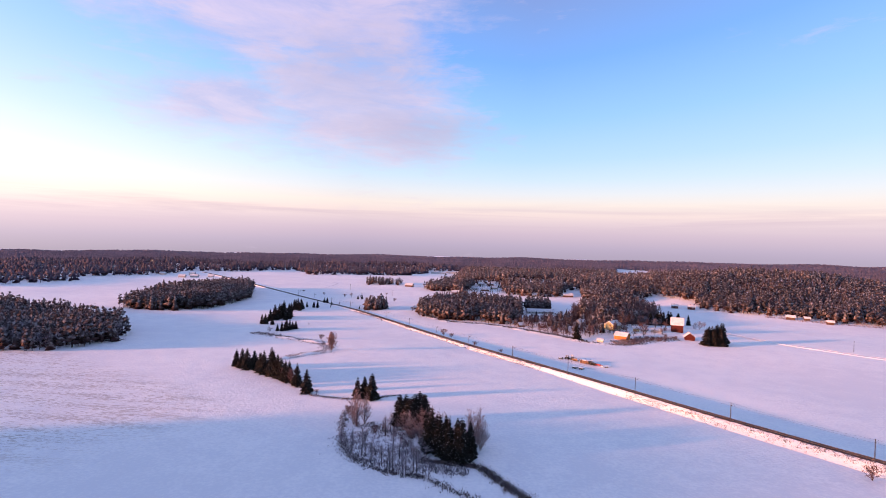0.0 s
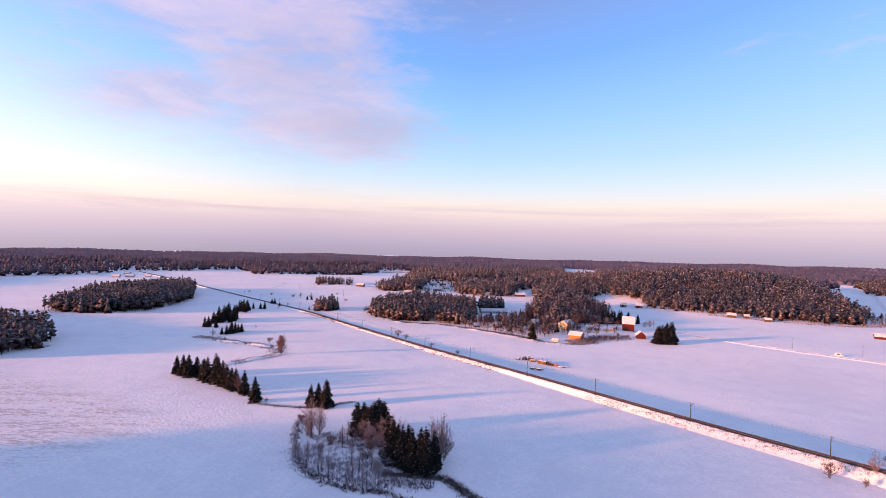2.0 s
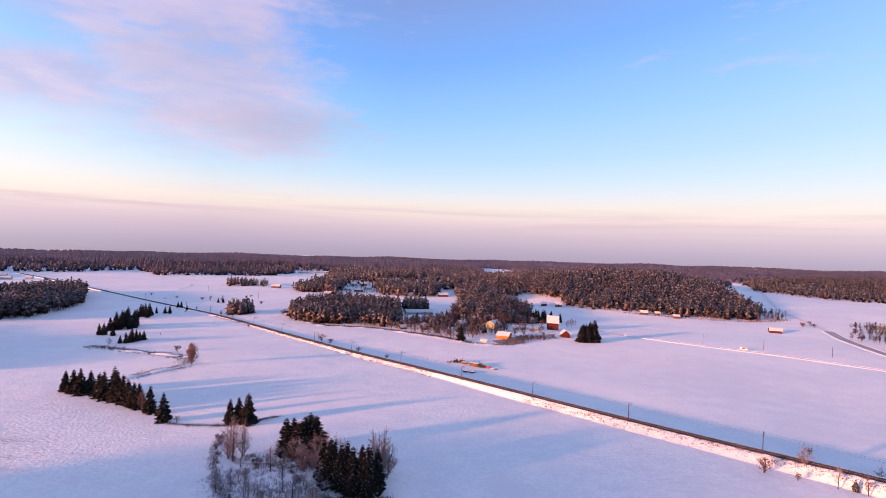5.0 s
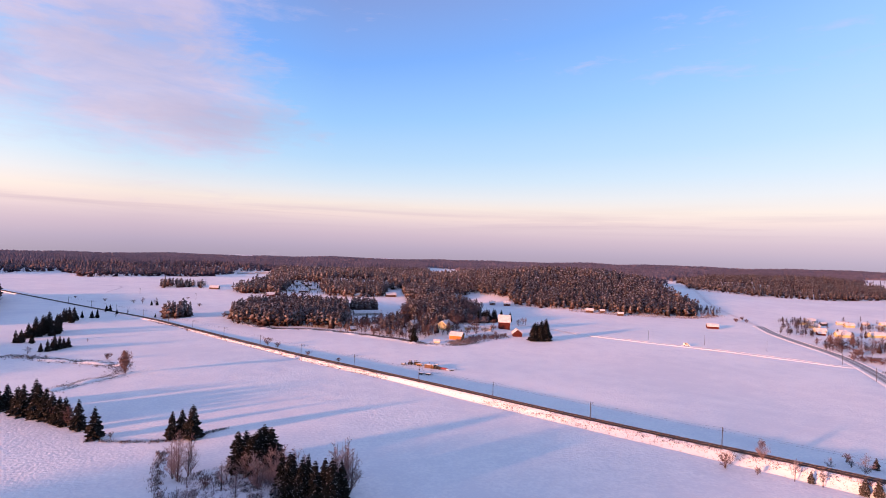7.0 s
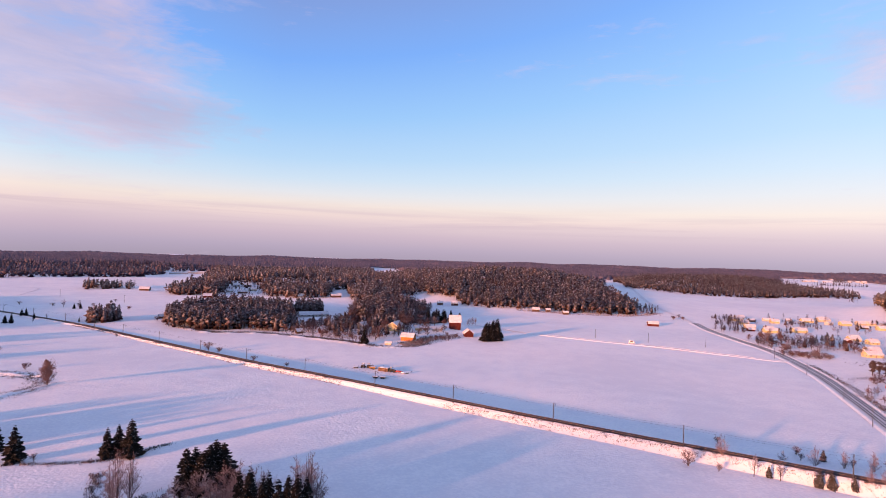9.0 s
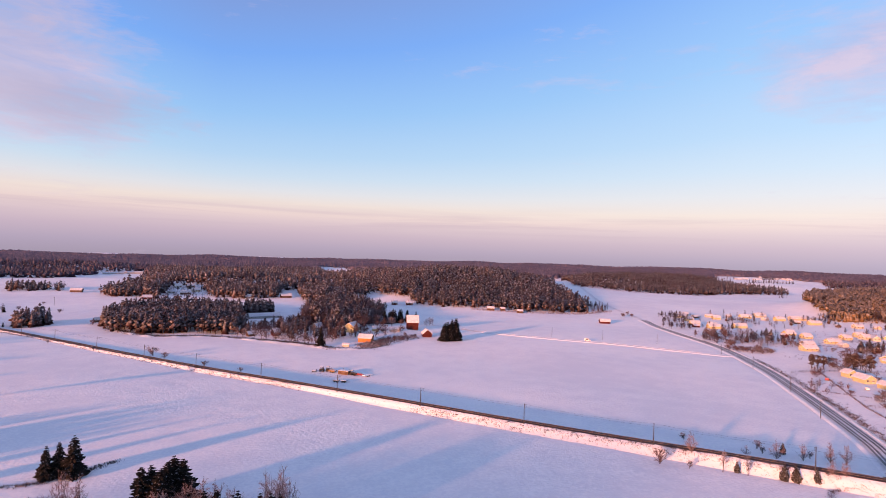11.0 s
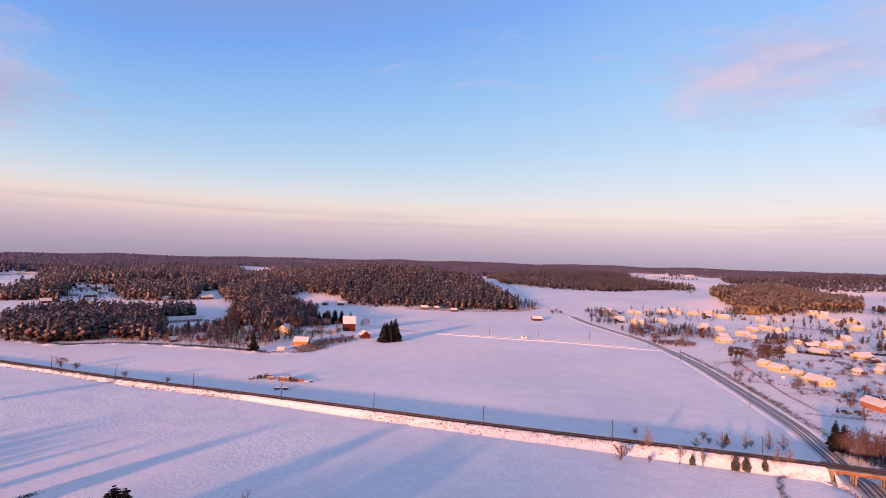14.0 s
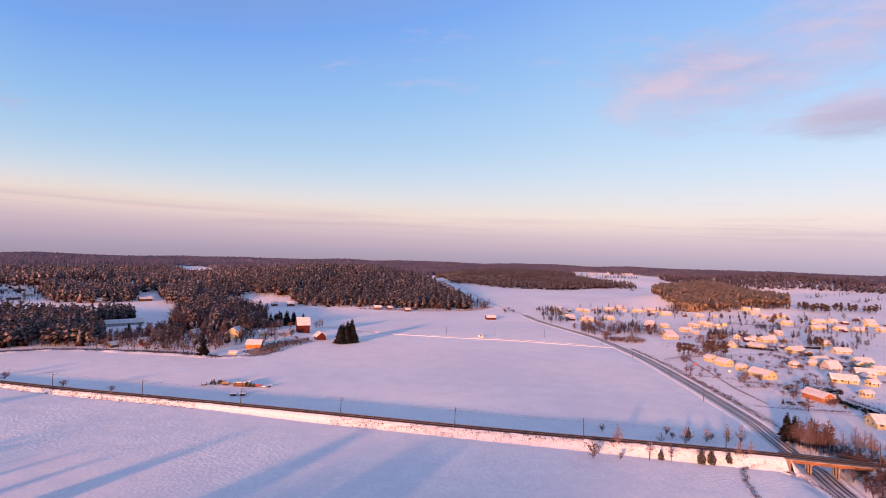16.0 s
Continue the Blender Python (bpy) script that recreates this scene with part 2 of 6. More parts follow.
NEEDLE = surface("spruce_needles", (0.004, 0.005, 0.004), (0.012, 0.011, 0.009), 1.2, 0.9, 0.3, 3.0, frost=0.35, frost_edge=(0.35, 0.9), island=0.5, spec=0.05, patch=(0.60, 0.68), thin=0.02)
PINE = surface("pine_needles", (0.018, 0.0095, 0.0115), (0.050, 0.027, 0.029), 0.06, 0.9, 0.2, 0.5, frost=0.34, frost_edge=(-0.5, 0.8), island=0.25, spec=0.1, patch=(0.48, 0.64), thin=0.14)
RUSTY = surface("frosted_pine_needles", (0.045, 0.026, 0.028), (0.100, 0.058, 0.056), 0.06, 0.9, 0.2, 0.45, frost=0.42, frost_edge=(-0.5, 0.8), island=0.2, spec=0.1, patch=(0.48, 0.62), thin=0.1)
BARK = surface("bark", (0.028, 0.021, 0.019), (0.075, 0.052, 0.043), 3.0, 0.9, 0.5, frost=0.1)
TWIG = surface("frosted_twigs", (0.082, 0.072, 0.092), (0.165, 0.142, 0.172), 0.8, 0.9, 0.2, frost=0.30, island=0.35, spec=0.1)
GREYTWIG = surface("frost_grey_twigs", (0.17, 0.155, 0.19), (0.30, 0.27, 0.31), 0.8, 0.9, 0.2, frost=0.35, island=0.3, spec=0.1)
PINKTWIG = surface("pale_russet_twigs", (0.15, 0.105, 0.11), (0.27, 0.195, 0.20), 0.8, 0.9, 0.2, frost=0.25, island=0.3, spec=0.1)
WILLOWTWIG = surface("willow_twigs", (0.12, 0.070, 0.066), (0.22, 0.135, 0.125), 0.8, 0.9, 0.2, frost=0.12, island=0.3, spec=0.1)
REDTWIG = surface("russet_twigs", (0.066, 0.039, 0.042), (0.14, 0.084, 0.086), 0.8, 0.9, 0.2, frost=0.12, island=0.35, spec=0.1)
WEED = surface("dead_weeds", (0.045, 0.037, 0.040), (0.13, 0.105, 0.108), 0.8, 0.9, 0.2, frost=0.35, frost_edge=(0.2, 0.9), island=0.4, spec=0.1)
GOLDEN = surface("golden_pine_needles", (0.080, 0.050, 0.026), (0.165, 0.105, 0.052), 0.06, 0.9, 0.2, 0.5, frost=0.30, frost_edge=(-0.5, 0.8), island=0.2, spec=0.1, patch=(0.46, 0.64), thin=0.35)
# paler and bluer than the near woods: distance haze is painted into this colour
FAR_WOOD = surface("far_forest_haze_tint", (0.092, 0.078, 0.112), (0.135, 0.112, 0.150), 0.006, 0.9, 0.0, frost=0.06, frost_edge=(0.3, 1.0), island=0.08)
POLE_WOOD = surface("dark_grey_steel", (0.025, 0.025, 0.028), (0.06, 0.058, 0.06), 3.0, 0.6, 0.1)
WIRE = surface("wire", (0.05, 0.05, 0.05), (0.08, 0.08, 0.08), 3.0, 0.5, 0.0)
CONCRETE = surface("bridge_concrete", (0.16, 0.135, 0.12), (0.25, 0.215, 0.19), 0.8, 0.85, 0.2)
GIRDER = surface("rust_brown_girder", (0.16, 0.075, 0.04), (0.25, 0.12, 0.06), 0.9, 0.6, 0.1)
DARKGLASS = surface("window_glass", (0.02, 0.022, 0.028), (0.04, 0.04, 0.05), 1.0, 0.08, 0.0, spec=0.6)
WHITE_TRIM = surface("white_trim", (0.70, 0.69, 0.66), (0.80, 0.79, 0.77), 2.0, 0.6, 0.05)
RED_WALL = surface("red_ochre_boards", (0.050, 0.008, 0.006), (0.090, 0.016, 0.011), 0.9, 0.8, 0.3, 5.0)
ORANGE_WALL = surface("ochre_boards", (0.36, 0.13, 0.03), (0.48, 0.19, 0.05), 0.9, 0.8, 0.3, 5.0)
YELLOW_WALL = surface("pale_yellow_boards", (0.40, 0.37, 0.19), (0.49, 0.45, 0.25), 0.9, 0.8, 0.2, 5.0)
CREAM_WALL = surface("cream_render", (0.38, 0.36, 0.27), (0.47, 0.45, 0.35), 0.9, 0.8, 0.1)
GREY_WALL = surface("grey_boards", (0.30, 0.29, 0.29), (0.45, 0.43, 0.42), 0.9, 0.8, 0.2, 5.0)
BROWN_WALL = surface("brown_boards", (0.06, 0.036, 0.027), (0.11, 0.066, 0.048), 0.9, 0.8, 0.3, 5.0)
BRICK_WALL = surface("orange_brick", (0.28, 0.11, 0.05), (0.37, 0.16, 0.08), 3.0, 0.85, 0.2, 9.0)
CHIMNEY = surface("chimney_brick", (0.22, 0.11, 0.08), (0.32, 0.17, 0.12), 3.0, 0.9, 0.3)
LOG_END = surface("cut_timber", (0.11, 0.055, 0.022), (0.19, 0.10, 0.040), 2.0, 0.8, 0.2, island=0.35, frost=0.35)
RED_PAINT = surface("red_machine_paint", (0.34, 0.03, 0.03), (0.46, 0.06, 0.05), 2.0, 0.45, 0.0, frost=0.5, frost_edge=(0.5, 0.9))
DARK_STEEL = surface("dark_machine_steel", (0.012, 0.012, 0.014), (0.04, 0.036, 0.034), 2.0, 0.6, 0.1, frost=0.3, frost_edge=(0.5, 0.9))
YELLOW_PAINT = surface("worn_yellow_machine_paint", (0.12, 0.06, 0.015), (0.22, 0.12, 0.03), 2.0, 0.5, 0.0, frost=0.6, frost_edge=(0.4, 0.9))
CAR_WHITE = surface("white_car_paint", (0.72, 0.70, 0.66), (0.80, 0.78, 0.74), 1.0, 0.3, 0.0, spec=0.5)
CAR_DARK = surface("dark_car_paint", (0.04, 0.045, 0.06), (0.07, 0.07, 0.09), 1.0, 0.3, 0.0, frost=0.7, frost_edge=(0.6, 0.95), spec=0.5)
TYRE = surface("tyre_rubber", (0.015, 0.015, 0.015), (0.03, 0.03, 0.03), 3.0, 0.85, 0.1)
FROSTY = surface("frost_laden_twigs", (0.13, 0.11, 0.125), (0.27, 0.235, 0.26), 0.8, 0.9, 0.2, frost=0.4, island=0.35, spec=0.1)
# needle colour lifted towards violet to paint in the haze of distance
HAZE_PINE = surface("haze_tinted_pine_needles", (0.040, 0.030, 0.050), (0.082, 0.062, 0.088), 0.02, 0.9, 0.0, frost=0.12, frost_edge=(-0.3, 0.95), island=0.12, spec=0.1)
SNOWY_NEEDLE = surface("snow_dusted_needles", (0.008, 0.009, 0.007), (0.028, 0.022, 0.016), 1.2, 0.9, 0.3, 3.0, frost=0.6, frost_edge=(0.35, 0.9), island=0.5, spec=0.05, patch=(0.54, 0.64), thin=0.05)
ROOF_SNOW = surface("thin_roof_snow", (0.52, 0.53, 0.57), (0.66, 0.67, 0.70), 0.7, 0.7, 0.3, 2.5)


# ---- ground form ----
def ease(a, b, v):
    k = np.clip((np.asarray(v, float) - a) / (b - a), 0, 1)
    return k * k * (3 - 2 * k)


# both hills at (-362, -12) are unseen, added to raise the shade-casting western wood
HILLS = [(300, 770, 60, 55, 0, 7), (60, 930, 70, 60, 0, 9), (560, 960, 90, 110, 0.4, 8), (-362, -12, 170, 150, 0, 27), (135, 470, 65, 32, 0, 3.6), (150, 1120, 190, 280, 0, 4), (425, 855, 180, 180, 0.6, 27), (1200, 1000, 260, 200, -0.6, 18), (880, 960, 150, 130, 0, 20), (-362, -12, 65, 50, 0, 9), (1750, 480, 280, 600, 0, 22), (830, 430, 100, 85, 0, 20), (-330, 560, 90, 140, -0.3, 1.5)]


# rise of the far land, by the bearing in degrees
FAR_SIDES = (-180, -90, -50, -10, 5, 20, 35, 48, 65, 90, 180)
FAR_RISE = (-10, -32, -32, -16, -8, 1, 13, 20, 26, 28, -10)


def ground_z(x, y):
    """Height of the open ground: level fields, a shallow basin along the railway, low hills under the woods."""
    x, y = np.asarray(x, float), np.asarray(y, float)
    beyond = ease(4, 16, (x - 94.5) * 0.8 + (y - 220.5) * 0.6)
    z = -(0.7 + 1.5 * beyond) * ease(-60, 60, x + 0.35 * (y - 250)) * (1 - ease(330, 450, y + 0.15 * (x - 100)))
    z = z * (1 - ease(8, 60, (x - 186) * 0.737 - (y - 121) * 0.678))
    r = np.hypot(x, y)
    z = z + 9 * ease(550, 1100, r) + np.interp(np.degrees(np.arctan2(x, y)), FAR_SIDES, FAR_RISE) * ease(1300, 3600, r)
    z = z + ease(1080, 1400, r) * (7 * np.sin(x / 170 + 0.8 * np.sin(y / 210)) * np.sin(y / 150 + 0.6) + 3 * np.sin(x / 71 + 1.1) * np.sin(y / 83 + x / 300))
    for cx, cy, rx, ry, turn, h in HILLS:
        c, s = math.cos(turn), math.sin(turn)
        z = z + h * np.exp(-(((x - cx) * c + (y - cy) * s) / rx) ** 2 - ((-(x - cx) * s + (y - cy) * c) / ry) ** 2)
    return z


def spline(points, step):
    """Points every step metres along a smooth line through the given ones (any number of coordinates)."""
    p = np.array(points, float)
    p = np.vstack([2 * p[0] - p[1], p, 2 * p[-1] - p[-2]])
    out = []
    for i in range(1, len(p) - 2):
        n = max(2, int(np.linalg.norm(p[i + 1][:2] - p[i][:2]) / step))
        t = np.linspace(0, 1, n, endpoint=False)[:, None]
        a, b, c, d = p[i - 1], p[i], p[i + 1], p[i + 2]
        out.append(0.5 * (2 * b + (c - a) * t + (2 * a - 5 * b + 4 * c - d) * t ** 2 + (3 * b - a - 3 * c + d) * t ** 3))
    return np.vstack(out + [p[-2:-1]])


def normals_2d(line):
    d = np.gradient(line[:, :2], axis=0)
    d /= np.linalg.norm(d, axis=1)[:, None] + 1e-9
    return np.stack([-d[:, 1], d[:, 0]], 1)


# railway: x, y, height of the rails
RAIL_LINE = spline([(255, 8, 2.9), (210, 67, 2.8), (185, 101, 2.7), (166, 128, 2.6), (144, 157, 2.4), (120, 187, 2.2), (94.5, 220.5, 2.0), (66, 260, 1.7), (30, 310, 1.1),
                    (-5, 355, 1.0), (-43, 408, 1.0), (-83, 466, 0.9), (-134, 537, 1.0), (-212, 622, 2.1), (-330, 745, 5.6), (-420, 838, 8.4), (-520, 940, 10.2)], 3.0)
BRIDGE_A, BRIDGE_B = np.array((170.3, 121.9)), np.array((184.3, 102.0))


def bank_z(x, y):
    """Height of open ground or of the railway bank's slope, whichever is higher."""
    d = np.hypot(RAIL_LINE[:, 0] - x, RAIL_LINE[:, 1] - y)
    i = int(d.argmin())
    return max(float(ground_z(x, y)), RAIL_LINE[i, 2] - 0.4 - max(0.0, d[i] - 3.2) / 1.25)


# ---- mesh helpers ----
def link_mesh(name, verts, faces, materials, slots=None, parent=None, label="", smooth=False):
    me = bpy.data.meshes.new(name)
    verts = np.ascontiguousarray(verts, np.float32)
    faces = np.ascontiguousarray(faces, np.int32)
    k = faces.shape[1]
    me.vertices.add(len(verts))
    me.vertices.foreach_set("co", verts.ravel())
    me.loops.add(faces.size)
    me.loops.foreach_set("vertex_index", faces.ravel())
    me.polygons.add(len(faces))
    me.polygons.foreach_set("loop_start", np.arange(0, faces.size, k, dtype=np.int32))
    for m in (materials if isinstance(materials, (list, tuple)) else [materials]):
        me.materials.append(m)
    if slots is not None:
        me.polygons.foreach_set("material_index", np.ascontiguousarray(slots, np.int32))
    me.update(calc_edges=True)
    me.validate()
    if smooth:
        me.polygons.foreach_set("use_smooth", np.ones(len(faces), bool))
    ob = new(name, me)
    if parent is not None:
        ob.parent = parent
    if label:
        ob["label"] = label
    return ob


def part(name, bm, material, parent, label=""):
    me = bpy.data.meshes.new(name)
    bm.to_mesh(me)
    bm.free()
    for m in (material if isinstance(material, (list, tuple)) else [material]):
        me.materials.append(m)
    ob = new(name, me)
    ob.parent = parent
    if label:
        ob["label"] = label
    return ob


def share(name, me, parent, m=None, label=""):
    ob = new(name, me)
    ob.parent = parent
    if m is not None:
        ob.matrix_basis = m
    if label:
        ob["label"] = label
    return ob


def thing(name, m, label, category, group="", kind=""):
    ob = new(name)
    ob.matrix_basis = m
    ob.empty_display_size = 0.5
    return tagged(ob, label, category, group, kind)


def add_box(bm, x0, y0, z0, x1, y1, z1, slot=0, bevel=0.0):
    r = bmesh.ops.create_cube(bm, size=1)
    vs = r["verts"]
    for v in vs:
        v.co = Vector(((x0 + x1) / 2 + v.co.x * (x1 - x0), (y0 + y1) / 2 + v.co.y * (y1 - y0), (z0 + z1) / 2 + v.co.z * (z1 - z0)))
    fs = {f for v in vs for f in v.link_faces}
    for f in fs:
        f.material_index = slot
    if bevel:
        bmesh.ops.bevel(bm, geom=list({e for v in vs for e in v.link_edges}), offset=bevel, segments=1, affect="EDGES")
    return vs


def add_tube(bm, a, b, r0, r1, sides=6, slot=0):
    a, b = Vector(a), Vector(b)
    q = (b - a).to_track_quat("Z", "Y").to_matrix()
    rings = []
    for p, r in ((a, r0), (b, r1)):
        rings.append([bm.verts.new(p + q @ Vector((r * math.cos(k * math.tau / sides), r * math.sin(k * math.tau / sides), 0))) for k in range(sides)])
    for k in range(sides):
        f = bm.faces.new((rings[0][k], rings[0][(k + 1) % sides], rings[1][(k + 1) % sides], rings[1][k]))
        f.material_index = slot
    for ring in (rings[0][::-1], rings[1]):
        f = bm.faces.new(ring)
        f.material_index = slot


def strip(name, line, offsets, heights, material, parent=None, label="", base=None, rough=0.0, seed=1, smooth=True):
    """A long ribbon along a line: offsets across it and heights over it (or arrays of them, point by point)."""
    rng = np.random.default_rng(seed)
    nrm = normals_2d(line)
    n, k = len(line), len(offsets)
    v = np.zeros((n, k, 3))
    for j in range(k):
        o = np.broadcast_to(offsets[j], n)
        v[:, j, :2] = line[:, :2] + nrm * o[:, None]
        zb = line[:, 2] if base is None else base(v[:, j, 0], v[:, j, 1])
        v[:, j, 2] = zb + np.broadcast_to(heights[j], n)
        if rough and 0 < j < k - 1:
            v[:, j, 2] += rng.normal(0, rough, n)
    idx = np.arange(n * k).reshape(n, k)
    f = np.stack([idx[:-1, :-1], idx[1:, :-1], idx[1:, 1:], idx[:-1, 1:]], -1).reshape(-1, 4)[:, ::-1]
    return link_mesh(name, v.reshape(-1, 3), f, material, None, parent, label, smooth)


# ---- ground sheet ----
def ground_sheet():
    c = np.array((60.0, 210.0))
    radii = [3.0]
    while radii[-1] < 4150:
        radii.append(radii[-1] + max(4.0, radii[-1] * 0.016))
    radii = np.array(radii)
    n = 480
    a = np.linspace(0, math.tau, n, endpoint=False)
    x = c[0] + radii[:, None] * np.cos(a)
    y = c[1] + radii[:, None] * np.sin(a)
    z = ground_z(x, y)
    # gentle swells, and the sunken road
    z += 0.25 * np.sin(x / 23.0 + 1.3) * np.sin(y / 31.0) * ease(20, 60, radii)[:, None]
    road = ROAD_LINE
    flat = np.stack([x.ravel(), y.ravel()], 1)
    near = np.full(len(flat), 1e3)
    for p in road[::2]:
        near = np.minimum(near, np.hypot(flat[:, 0] - p[0], flat[:, 1] - p[1]))
    deep = 0.25 + 2.4 * (1 - ease(14, 60, np.hypot(x - 177, y - 112)))
    z -= deep * (1 - ease(6, 13, near)).reshape(z.shape)
    v = np.vstack([np.stack([x, y, z], -1).reshape(-1, 3), [[*c, float(ground_z(*c))]]])
    m = len(radii)
    idx = np.arange(m * n).reshape(m, n)
    nxt = np.roll(idx, -1, 1)
    quads = np.stack([idx[:-1], idx[1:], nxt[1:], nxt[:-1]], -1).reshape(-1, 4)
    tri = np.stack([quads[:, [0, 1, 2]], quads[:, [0, 2, 3]]], 1).reshape(-1, 3)
    cap = np.stack([np.full(n, m * n), idx[0], nxt[0]], -1)
    ob = link_mesh("ground", v, np.vstack([tri, cap]), SNOW_FIELD, smooth=True)
    tagged(ob, "wide level farm fields under fresh wind-crusted snow", "field", kind="structure")


def road_height(x, y):
    return ground_z(x, y) + 0.12 - 2.4 * (1 - ease(14, 60, np.hypot(np.asarray(x, float) - 177, np.asarray(y, float) - 112)))


ROAD_LINE = spline([(106, 56), (136, 80), (163, 104), (188, 121), (208, 138.5), (221, 150), (245, 173), (286, 214), (330, 261), (376, 322), (401, 382), (425, 430), (462, 490), (540, 640), (680, 830), (900, 1100)], 4.0)
ROAD_LINE = np.hstack([ROAD_LINE, np.zeros((len(ROAD_LINE), 1))])
ROAD_LINE[:, 2] = road_height(ROAD_LINE[:, 0], ROAD_LINE[:, 1])
ground_sheet()

# ---- main road ----
NEAR_ROAD, FAR_ROAD = ROAD_LINE[ROAD_LINE[:, 1] < 470], ROAD_LINE[ROAD_LINE[:, 1] > 466]
road = strip("road", NEAR_ROAD, [-3.9, -2, 0, 2, 3.9], [0.0, 0.06, 0.1, 0.06, 0.0], SLUSH)
tagged(road, "two-lane country road with slushy edges between snow banks", "road", kind="structure")
for o in (-1.75, 1.75):
    strip("wheel_track", NEAR_ROAD, [o - 1.15, o - 0.25], [0.13, 0.13], ASPHALT, road, "bare dark asphalt wheel track")
    strip("wheel_track", NEAR_ROAD, [o + 0.25, o + 1.15], [0.13, 0.13], ASPHALT, road, "bare dark asphalt wheel track")
for side in (-1, 1):
    strip("snow_bank", NEAR_ROAD, [side * 3.9, side * 4.5, side * 5.2, side * 6.4], [-0.05, 0.25, 0.3, -0.2], BANK if side < 0 else SNOW, road, "ploughed snow bank with dead grass", rough=0.1, seed=3 + side)
far_road = strip("snowy_road", FAR_ROAD, [-2.4, 0, 2.4], [0.0, 0.06, 0.0], PACKED)
tagged(far_road, "snow-covered country road leading towards the forest", "road", kind="structure")

# ---- farm lane ----
LANE = spline([(356, 300), (347, 300), (327, 326), (298, 360), (263, 390), (234, 421), (219, 441), (200, 470), (170, 480)], 4.0)
lane = strip("farm_lane", LANE, [-2.2, 0, 2.2], [0.10, 0.16, 0.10], PACKED, base=ground_z)
tagged(lane, "narrow ploughed lane of packed snow across the field", "lane", kind="structure")
for side, h in ((-1, 0.25), (1, 0.45)):
    strip("snow_bank", LANE[: -16 if side > 0 else -8], [side * 2.0, side * 2.4, side * 2.9, side * 3.8], [-0.05, h, h * 0.8, -0.1], SNOW, lane, "low ridge of ploughed snow", base=ground_z, rough=0.08, seed=9 + side)

# ---- railway ----
def split_rail():
    da = np.hypot(RAIL_LINE[:, 0] - BRIDGE_A[0], RAIL_LINE[:, 1] - BRIDGE_A[1]).argmin()
    db = np.hypot(RAIL_LINE[:, 0] - BRIDGE_B[0], RAIL_LINE[:, 1] - BRIDGE_B[1]).argmin()
    return RAIL_LINE[: db + 1], RAIL_LINE[db: da + 1], RAIL_LINE[da:]


SOUTH, SPAN, NORTH = split_rail()
for k, line in enumerate((SOUTH, NORTH)):
    g = [ground_z(line[:, 0] + o * normals_2d(line)[:, 0], line[:, 1] + o * normals_2d(line)[:, 1]) for o in (-8, 8)]
    rel = [np.minimum(-0.6, gg - line[:, 2]) for gg in g]
    wide = [3.2 + (-r - 0.45) * 1.25 for r in rel]
    rng = np.random.default_rng(5 + k)
    wob = rng.normal(0, 0.25, len(line))
    bank = strip("railway_embankment", line,
                 [-wide[0] - 1.6, -wide[0], -3.2 - (wide[0] - 3.2) * 0.66 + wob, -3.2 - (wide[0] - 3.2) * 0.33 + wob, -3.2, 0, 3.2, 3.2 + (wide[1] - 3.2) * 0.4, wide[1], wide[1] + 1.6],
                 [rel[0] - 0.5, rel[0] + 0.12, -0.45 + (rel[0] + 0.45) * 0.66, -0.45 + (rel[0] + 0.45) * 0.33, -0.45, -0.4, -0.45, -0.45 + (rel[1] + 0.45) * 0.4, rel[1] + 0.1, rel[1] - 0.5],
                 BANK, rough=0.06, seed=7 + k)
    tagged(bank, "snow-covered railway embankment with dead grass along its foot", "embankment", kind="structure")

track = thing("railway_track", Matrix(), "single railway track on dark ballast along the embankment", "railway track")
strip("ballast_bed", RAIL_LINE, [-2.1, -1.6, 0, 1.6, 2.1], [-0.40, -0.22, -0.2, -0.22, -0.40], BALLAST, track, "dark stone ballast dusted with snow", rough=0.02)
for o in (-0.76, 0.76):
    strip("rail", RAIL_LINE, [o - 0.07, o - 0.035, o + 0.035, o + 0.07], [-0.14, 0.0, 0.0, -0.14], RAIL, track, "steel rail", smooth=False)


def sleepers():
    fine = spline(RAIL_LINE[:170], 0.62)
    nrm = normals_2d(fine)
    tang = np.stack([nrm[:, 1], -nrm[:, 0]], 1)
    box = np.array([(a, b, c) for a in (-1.3, 1.3) for b in (-0.13, 0.13) for c in (-0.2, -0.135)])
    v = fine[:, None, :] + np.concatenate([nrm[:, None, :] * box[None, :, :1] + tang[:, None, :] * box[None, :, 1:2], np.broadcast_to(box[None, :, 2:], (len(fine), 8, 1))], -1)
    q = np.array([(1, 3, 7, 5), (0, 1, 5, 4), (2, 6, 7, 3), (0, 2, 3, 1), (4, 5, 7, 6)])
    f = (np.arange(len(fine)) * 8)[:, None, None] + q[None]
    ob = link_mesh("sleeper", v.reshape(-1, 3), f.reshape(-1, 4), SLEEPER, None, track, "concrete sleepers")
    ob["kind"] = "stuff"


sleepers()


